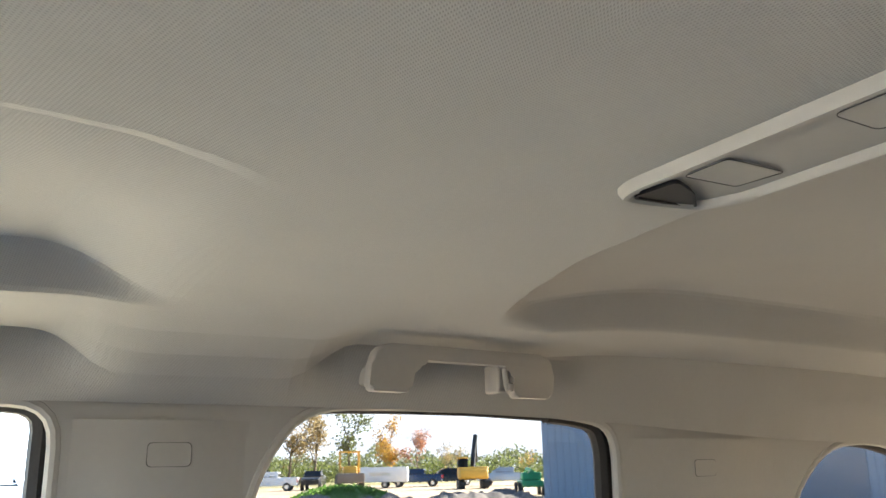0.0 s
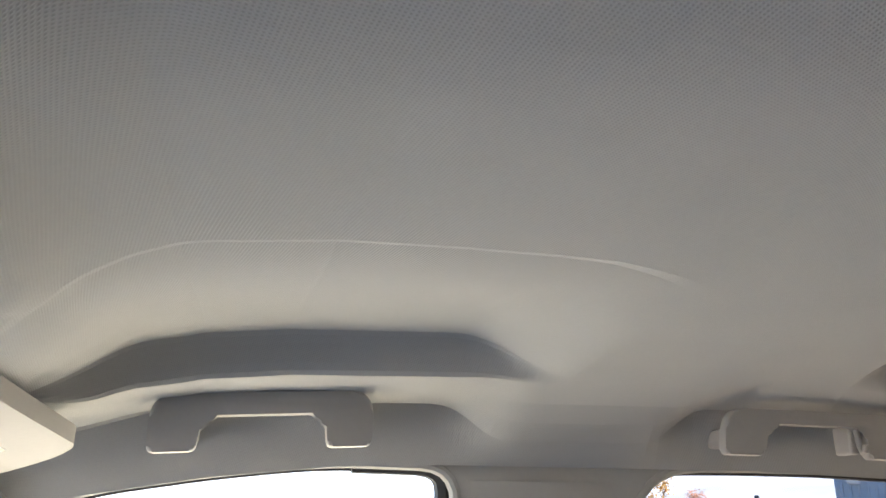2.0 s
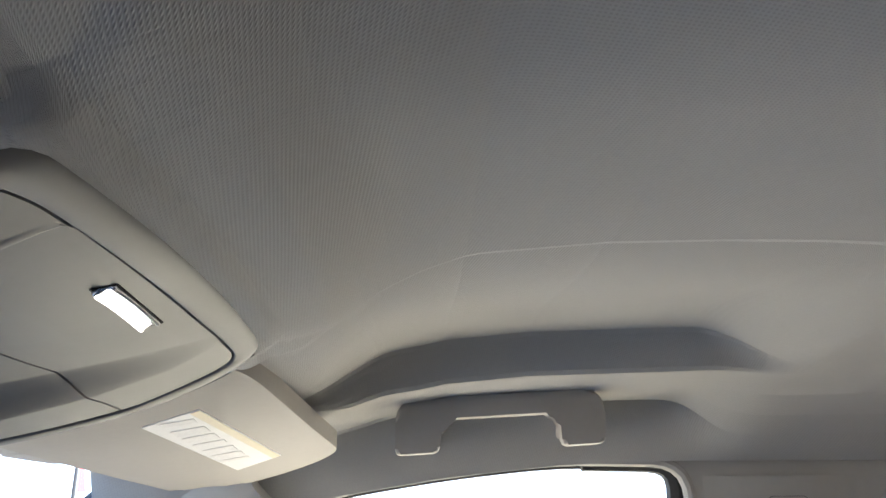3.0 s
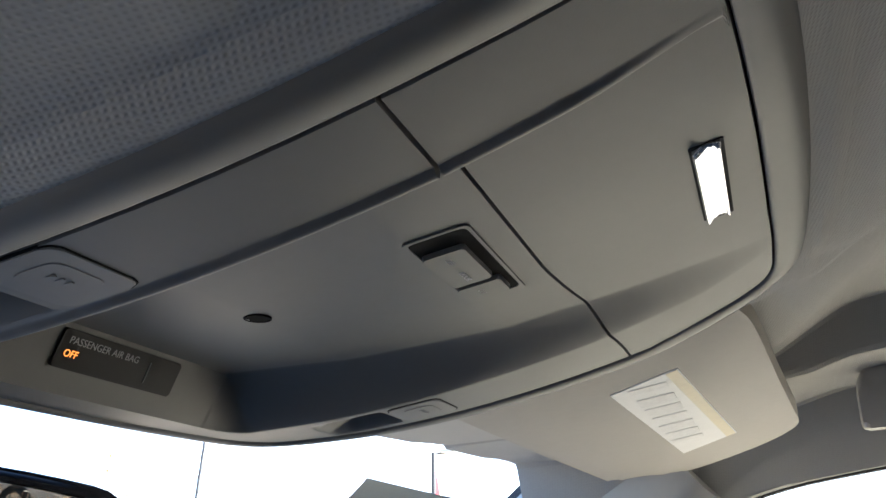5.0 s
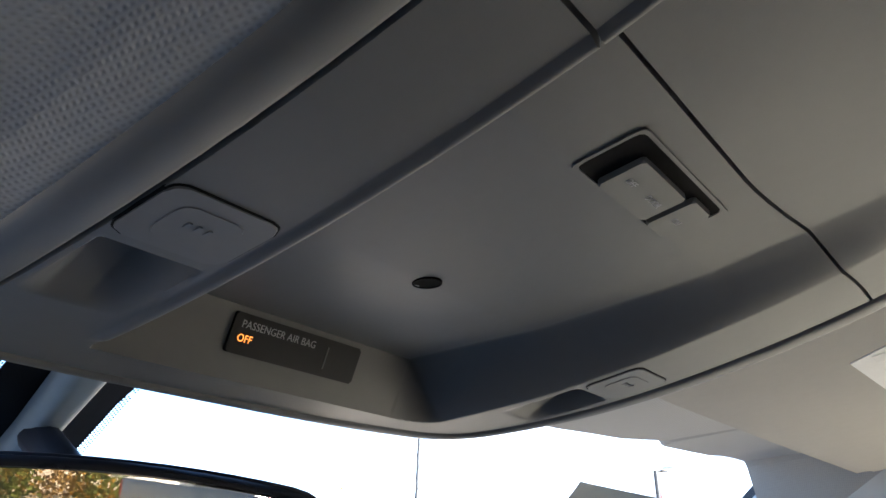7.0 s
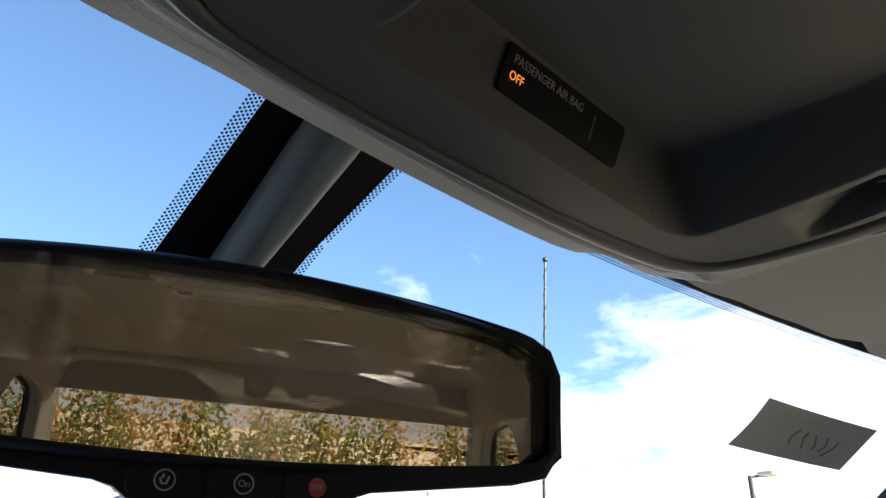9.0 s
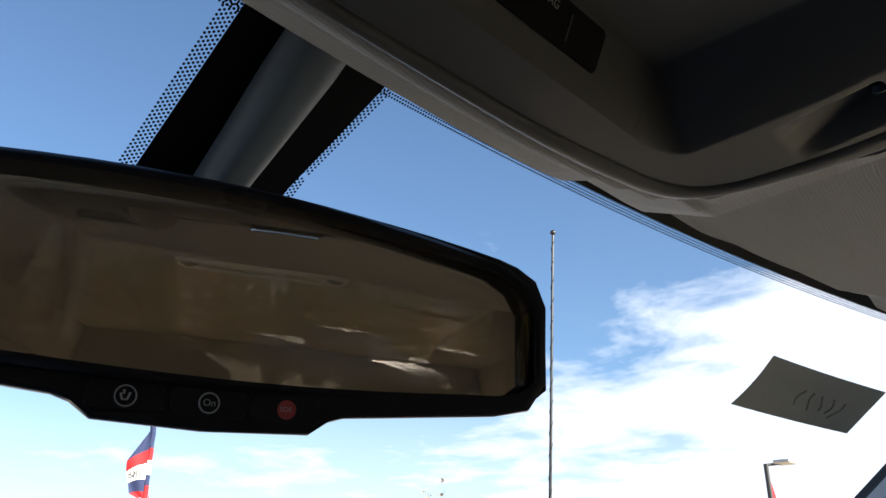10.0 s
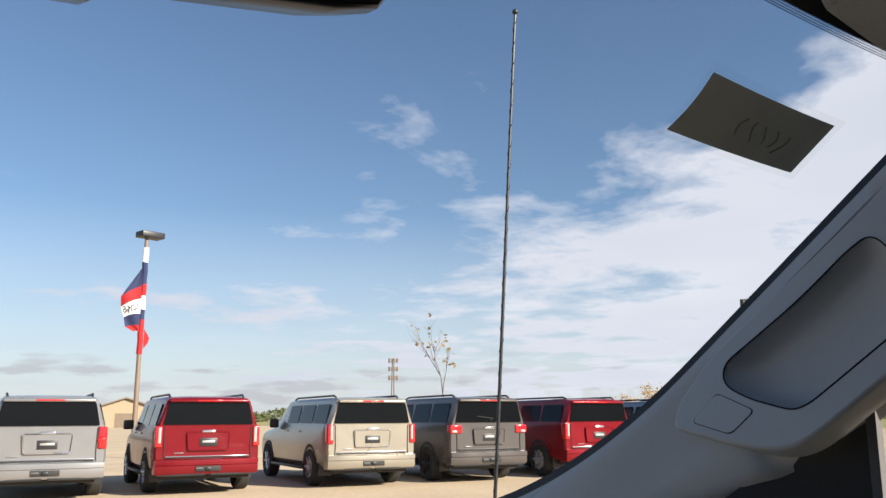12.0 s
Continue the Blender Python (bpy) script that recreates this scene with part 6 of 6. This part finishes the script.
for px, h, sp, mat, lv, sd, dist in ((505, 10.5, 0.75, "leaf_tan", 1500, 21, 128), (548, 10.5, 0.7, "leaf_tan", 1200, 22, 132), (616, 11.5, 0.55, "leaf_green", 1100, 23, 130), (690, 9.2, 0.6, "leaf_gold", 1300, 24, 125), (735, 7.2, 0.6, "leaf_rust", 1100, 25, 125), (782, 5.8, 0.6, "leaf_tan", 700, 26, 128), (805, 7.6, 0.4, "leaf_tan", 150, 27, 135), (918, 4.6, 0.6, "leaf_gold", 250, 28, 130), (465, 9.0, 0.8, "leaf_rust", 1200, 29, 126)):
    x, y = yard(px, dist)
    tree(x, y, h, sp, mat, lv, sd, "autumn tree with thinning %s leaves behind the yard" % mat.split("_")[1])


def mound(name, px, dist, wide, high, mat, label, seed, deep=5.0):
    x0, y0 = yard(px, dist)
    away = Vector((x0 + 0.2, y0 + 0.6, 0)).normalized()
    side = Vector((away.y, -away.x, 0))
    bm = bmesh.new()

    def f(u, v):
        p = Vector((x0, y0, 0)) + side * (u * wide / 2) + away * (v * deep)
        k = max(0.0, 1 - abs(u) ** 2.2) * max(0.0, 1 - v * v)
        n_ = noise.noise(Vector((u * 4 + seed, v * 3, 0))) * 0.5 + noise.noise(Vector((u * 11, v * 7, seed))) * 0.30 + noise.noise(Vector((u * 34, v * 20, seed))) * 0.16
        p.z = max(-0.02, high * k * (1 + 0.62 * n_) - 0.02)
        return p

    surface(bm, f, np.linspace(-1, 1, 110), np.linspace(-1, 1, 40))
    return solo(name, bm, mat, label, "mound", "structure")


mound("dirt_mound", 580, 30, 8.5, 0.80, "dirt", "grey-brown heap of loose dirt", 1)
mound("dirt_mound", 780, 28, 9.5, 0.90, "dirt", "grey-brown heap of loose dirt", 2)
mound("dirt_mound", 870, 34, 5.0, 0.80, "dirt", "grey-brown heap of loose dirt", 5)
mound("weed_mound", 605, 46, 6.4, 0.86, "weeds", "dirt bank overgrown with bright green weeds", 3)
rnd = random.Random(5)
bm = bmesh.new()
wx, wy = yard(600, 45.5)
for _ in range(2600):
    u, v = rnd.uniform(-1, 1), rnd.uniform(-1, 1)
    away = Vector((wx + 0.2, wy + 0.6, 0)).normalized()
    side = Vector((away.y, -away.x, 0))
    k = max(0.0, 1 - abs(u) ** 2.2) * max(0.0, 1 - v * v)
    c = Vector((wx, wy, 0.80 * k + rnd.uniform(0, 0.28))) + side * u * 3.0 + away * v * 2.5
    s = rnd.uniform(0.06, 0.16)
    a = Vector([rnd.uniform(-1, 1) for _ in range(3)]).normalized()
    e = a.cross(Vector((0.3, 0.2, 1))).normalized()
    bm.faces.new([bm.verts.new(c + q) for q in (a * s, e * s * 0.5, -a * s, -e * s * 0.5)])
solo("weeds", bm, "weeds", "bright green weeds on a dirt bank", "weeds", "stuff", smooth=False)


def wheel_pair(t, m, y, r, half, w=0.3):
    for sg in (-1, 1):
        bm = bmesh.new()
        tube(bm, [m @ Vector((sg * half - w / 2, y, r)), m @ Vector((sg * half + w / 2, y, r))], r, 20)
        ty = part("tyre", bm, "tyre", t)
        bm = bmesh.new()
        tube(bm, [m @ Vector((sg * half - w / 2 - 0.02, y, r)), m @ Vector((sg * half + w / 2 + 0.02, y, r))], r * 0.55, 14)
        part("rim", bm, "alloy", ty)


def pickup(x, y, turn, paint, label, lamps=False, z=0.0):
    t = thing("pickup_truck", (x, y, z), label, "truck", "parked pickups")
    m = pose(x, y, z, 0, 0, turn)
    V = lambda *p: m @ Vector(p)
    bm = bmesh.new()
    loft(bm, [[V(a, yy, z) for a, z in ((-w, z0), (-w, zt - 0.12), (-w * 0.95, zt), (w * 0.95, zt), (w, zt - 0.12), (w, z0))] for yy, w, z0, zt in ((-2.9, 0.95, 0.60, 1.28), (-2.85, 0.99, 0.52, 1.32), (1.2, 1.0, 0.50, 1.32), (1.9, 1.0, 0.50, 1.26), (2.75, 0.97, 0.52, 1.18), (2.95, 0.88, 0.56, 1.05))])
    part("body", bm, paint, t)
    bm = bmesh.new()
    loft(bm, [[V(a, yy, z) for a, z in ((-w, 1.27), (-w * 0.97, 1.5), (-w * 0.84, zt), (w * 0.84, zt), (w * 0.97, 1.5), (w, 1.27))] for yy, w, zt in ((-1.0, 0.94, 1.80), (-0.85, 0.95, 1.90), (0.6, 0.95, 1.90), (1.35, 0.93, 1.36))])
    part("cab", bm, paint, t)
    for sg in (-1, 1):
        for y0, y1 in ((-0.8, -0.1), (0.0, 0.95)):
            bm = bmesh.new()
            slab(bm, rounded([(y0, 1.36), (y0 + 0.02, 1.78), (y1 - (0.35 if y1 > 0.5 else 0.02), 1.78), (y1, 1.36)], 0.04), lambda yy, z, h: V(sg * (0.935 - 0.13 * (z - 1.36) / 0.45 + h), yy, z), 0.015)
            part("side_window", bm, "car_glass", t)
        bm = bmesh.new()
        box(bm, (sg * 0.88 - 0.09, -2.95, 0.85), (sg * 0.88 + 0.09, -2.85, 1.25), 0.02)
        bmesh.ops.transform(bm, matrix=m, verts=bm.verts[:])
        part("tail_lamp", bm, "tail", t)
    bm = bmesh.new()
    slab(bm, rounded([(-0.78, 1.38), (-0.70, 1.80), (0.70, 1.80), (0.78, 1.38)], 0.05), lambda a, z, h: V(a, -1.03 + 0.12 * (z - 1.3) - h, z), 0.02)
    part("rear_window", bm, "car_glass", t)
    if lamps:
        for k in range(5):
            bm = bmesh.new()
            box(bm, (-0.5 + 0.25 * k - 0.05, 0.45, 1.895), (-0.5 + 0.25 * k + 0.05, 0.6, 1.94), 0.015)
            bmesh.ops.transform(bm, matrix=m, verts=bm.verts[:])
            part("roof_marker", bm, "chrome", t)
    wheel_pair(t, m, -1.9, 0.40, 0.90)
    wheel_pair(t, m, 1.85, 0.40, 0.90)
    return t


px, py = yard(470, 88)
pickup(px, py, -30, "white_paint", "white parked pickup truck in the yard")
px, py = yard(728, 95)
pickup(px, py, -35, "navy_paint", "dark blue parked pickup truck in the yard")
px, py = yard(785, 98)
pickup(px, py, -20, "black_paint", "black parked pickup truck in the yard")
px, py = yard(885, 92)
pickup(px, py, -40, "silver_paint", "silver-white parked pickup truck in the yard")
px, py = yard(548, 90)
pickup(px, py, 60, "black_paint", "dark parked flatbed truck in the yard")
px, py = yard(10, 46)
pickup(px, py, 150, "white_paint", "white parked pickup truck beside the lot")
px, py = yard(62, 47)
pickup(px, py, 150, "white_paint", "white parked pickup truck beside the lot")
pickup(1.75, -23.5, -50, "silver_paint", "pale pickup truck parked behind the vehicle, roof marker lamps", True, ground_point(1.75, -23.5)[2])
pickup(6.2, -29.0, -60, "navy_paint", "dark pickup truck parked behind the vehicle", False, ground_point(6.2, -29.0)[2])

# trailer
px, py = yard(668, 92)
tr = thing("box_trailer", (px, py, 0), "white box trailer with a dark stripe of unreadable print", "trailer")
m = pose(px, py, 0, 0, 0, -33)
bm = bmesh.new()
box(bm, (-1.1, -2.8, 0.6), (1.1, 2.8, 2.15), 0.05)
bmesh.ops.transform(bm, matrix=m, verts=bm.verts[:])
part("box", bm, "white_paint", tr)
for sg in (-1, 1):
    bm = bmesh.new()
    box(bm, (sg * 1.105 - 0.01, -1.0, 1.25), (sg * 1.105 + 0.01, 1.2, 1.6))
    bmesh.ops.transform(bm, matrix=m, verts=bm.verts[:])
    part("print_bar", bm, "silver_paint", tr)
wheel_pair(tr, m, -0.4, 0.38, 0.9)

# excavator
px, py = yard(827, 80)
ex_ = thing("excavator", (px, py, 0), "yellow tracked excavator with a dark raised boom", "excavator")
m = pose(px, py, 0, 0, 0, -118)
for sg in (-1, 1):
    bm = bmesh.new()
    loft(bm, [[(sg * 1.1 + d, yy, z) for yy, z in rounded([(-1.6, 0.02), (-1.6, 0.8), (1.6, 0.8), (1.6, 0.02)], 0.35)] for d in (-0.28, 0.28)])
    bmesh.ops.transform(bm, matrix=m, verts=bm.verts[:])
    part("track", bm, "under", ex_)
for nm, lo, hi, mat, bv in (("engine_housing", (-1.35, -1.7, 0.85), (1.35, 0.9, 1.95), "machine", 0.15), ("cab", (-1.3, 0.3, 0.95), (-0.35, 1.5, 2.75), "car_glass", 0.12), ("cab_roof", (-1.32, 0.25, 2.70), (-0.32, 1.55, 2.82), "machine", 0.04), ("counterweight", (-1.3, -2.1, 0.9), (1.3, -1.5, 1.75), "machine", 0.25)):
    bm = bmesh.new()
    box(bm, lo, hi, bv, 3)
    bmesh.ops.transform(bm, matrix=m, verts=bm.verts[:])
    part(nm, bm, mat, ex_)
for nm, pts, r in (("boom", ((0.1, 0.7, 1.5), (0.3, 1.4, 3.2), (0.6, 2.0, 4.9)), 0.24), ("stick", ((0.6, 2.0, 4.9), (0.65, 2.7, 3.4), (0.65, 2.9, 2.4)), 0.17), ("ram", ((0.15, 1.1, 1.6), (0.45, 1.9, 3.6)), 0.10)):
    bm = bmesh.new()
    tube(bm, [m @ Vector(p) for p in pts], r, 8)
    part(nm, bm, "black", ex_)

# backhoe loader seen from behind
px, py = yard(611, 78)
bh = thing("loader", (px, py, 0), "yellow wheel loader with a roll frame and bucket", "loader")
m = pose(px, py, 0, 0, 0, -112)
for nm, lo, hi, mat, bv in (("hull", (-0.6, -1.6, 0.9), (0.6, 1.8, 2.2), "machine", 0.15), ("bucket", (-1.2, -2.4, 0.75), (1.2, -1.7, 1.6), "dirt", 0.1)):
    bm = bmesh.new()
    box(bm, lo, hi, bv, 3)
    bmesh.ops.transform(bm, matrix=m, verts=bm.verts[:])
    part(nm, bm, mat, bh)
for sg in (-1, 1):
    for yy in (-0.5, 1.0):
        bm = bmesh.new()
        tube(bm, [m @ Vector((sg * 0.85, yy, 1.2)), m @ Vector((sg * 0.85, yy, 3.45))], 0.08, 6)
        part("roll_post", bm, "machine", bh)
bm = bmesh.new()
box(bm, (-0.98, -0.65, 3.40), (0.98, 1.15, 3.55), 0.04)
bmesh.ops.transform(bm, matrix=m, verts=bm.verts[:])
part("canopy", bm, "machine", bh)
wheel_pair(bh, m, -1.0, 0.75, 1.0, 0.45)
wheel_pair(bh, m, 1.3, 0.75, 1.0, 0.45)

# green lift
px, py = yard(928, 56)
gl_ = thing("boom_lift", (px, py, 0), "green wheeled boom lift with a folded arm", "lift")
m = pose(px, py, 0, 0, 0, -120)
for nm, lo, hi in (("chassis", (-0.7, -1.5, 0.55), (0.7, 1.5, 0.95)), ("turret", (-0.6, -1.2, 0.95), (0.6, 0.2, 1.45))):
    bm = bmesh.new()
    box(bm, lo, hi, 0.1, 3)
    bmesh.ops.transform(bm, matrix=m, verts=bm.verts[:])
    part(nm, bm, "green_paint", gl_)
bm = bmesh.new()
tube(bm, [m @ Vector(p) for p in ((0, -1.3, 1.5), (0, 1.4, 1.65), (0, 1.9, 1.2))], 0.13, 8)
part("arm", bm, "green_paint", gl_)
wheel_pair(gl_, m, -1.0, 0.42, 0.75)
wheel_pair(gl_, m, 1.0, 0.42, 0.75)

# metal-clad hall
hx, hy = yard(953, 40)
hall = thing("hall", (hx, hy, 0), "blue-grey ribbed metal-clad hall with wall lamps", "building")
along = Vector((-0.65, -0.76, 0)).normalized()
outw = Vector((-along.y, along.x, 0))
outw = outw if outw.x * hx + outw.y * hy < 0 else -outw
LW, HW = 20.0, 9.0
bm = bmesh.new()
rib = []
s = 0.0
while s < LW:
    rib += [(s, 0), (s + 0.22, 0), (s + 0.25, 0.04), (s + 0.30, 0.04)]
    s += 0.33
rib.append((LW, 0))
f0 = [Vector((hx, hy, 0)) + along * a + outw * d for a, d in rib]
loft(bm, [[Vector((p.x, p.y, z)) for p in f0 + [f0[-1] - outw * 15, f0[0] - outw * 15]] for z in (0, HW)])
part("wall", bm, "clad", hall, smooth=False)
bm = bmesh.new()
c0 = Vector((hx, hy, HW)) + along * (LW / 2) - outw * 7.5
loft(bm, [[Vector((hx, hy, z)) + along * a + outw * d for a, d in ((-0.3, 0.3), (LW + 0.3, 0.3), (LW + 0.3, -15.3), (-0.3, -15.3))] for z in (HW, HW + 0.4)])
part("roof", bm, "clad_dark", hall, smooth=False)
for a in (0.75, 8.0, 17.0):
    bm = bmesh.new()
    p = Vector((hx, hy, 0)) + along * a + outw * 0.05
    rot = Matrix.Translation(p) @ Matrix(((along.x, outw.x, 0, 0), (along.y, outw.y, 0, 0), (0, 0, 1, 0), (0, 0, 0, 1)))
    box(bm, (-0.25, 0, 3.65), (0.25, 0.3, 3.95), 0.04)
    bmesh.ops.transform(bm, matrix=rot, verts=bm.verts[:])
    part("wall_lamp", bm, "lampglass", hall)
for a0, a1 in ((9.5, 14.0),):
    bm = bmesh.new()
    p = Vector((hx, hy, 0)) + outw * 0.06
    rot = Matrix.Translation(p) @ Matrix(((along.x, outw.x, 0, 0), (along.y, outw.y, 0, 0), (0, 0, 1, 0), (0, 0, 0, 1)))
    box(bm, (a0, -0.1, 0), (a1, 0.05, 5.0), 0.02)
    bmesh.ops.transform(bm, matrix=rot, verts=bm.verts[:])
    part("roller_door", bm, "clad_dark", hall)

# ---- own vehicle outside the glass ----
bm = bmesh.new()
surface(bm, lambda s, y: (CX + s, y - 0.10 * (s / 0.8) ** 2, 1.115 - 0.035 * (s / 0.9) ** 2 - 0.06 * ((y - 0.8) / 1.4) - (0.25 * ((y - 1.9) / 0.4) ** 2 if y > 1.9 else 0)), np.linspace(-0.98, 0.98, 25), np.linspace(0.62, 2.25, 16))
solo("bonnet", bm, "silver_paint", "painted bonnet and wings of the vehicle ahead of the windscreen", "bonnet", "structure")
ant = thing("whip_antenna", (0.95, 0.645, 1.06), "thin black spiral-wound whip antenna on the front wing", "antenna")
A0, A1 = Vector((0.95, 0.660, 1.06)), Vector((0.95, 0.580, 2.103))
bm = bmesh.new()
tube(bm, [A0 + (A1 - A0) * q for q in np.linspace(0, 1, 12)], lambda q: 0.0031 - 0.0010 * q, 8)
part("rod", bm, "black", ant)
bm = bmesh.new()
tube(bm, [A0 + (A1 - A0) * q + Vector((math.cos(q * 190), math.sin(q * 190), 0)) * (0.0031 - 0.0008 * q) for q in np.linspace(0.02, 0.99, 420)], 0.0006, 4)
part("winding", bm, "satin", ant)
bm = bmesh.new()
bmesh.ops.create_uvsphere(bm, u_segments=10, v_segments=8, radius=0.005)
bmesh.ops.translate(bm, verts=bm.verts[:], vec=A1)
part("tip", bm, "black", ant)
bm = bmesh.new()
tube(bm, [A0 + Vector((0, 0, -0.02)), A0 + Vector((0, 0, 0.02)), A0 + Vector((0, 0, 0.05))], lambda q: 0.016 - 0.010 * q, 12)
part("foot", bm, "black", ant)

# unseen SUV, added to keep daylight out of the left windows
suv("black_paint", "unseen black SUV added close beside the vehicle to block light from the left", (-2.4, -1.0), 0.0, 5.2, 1.89, lamps="block")
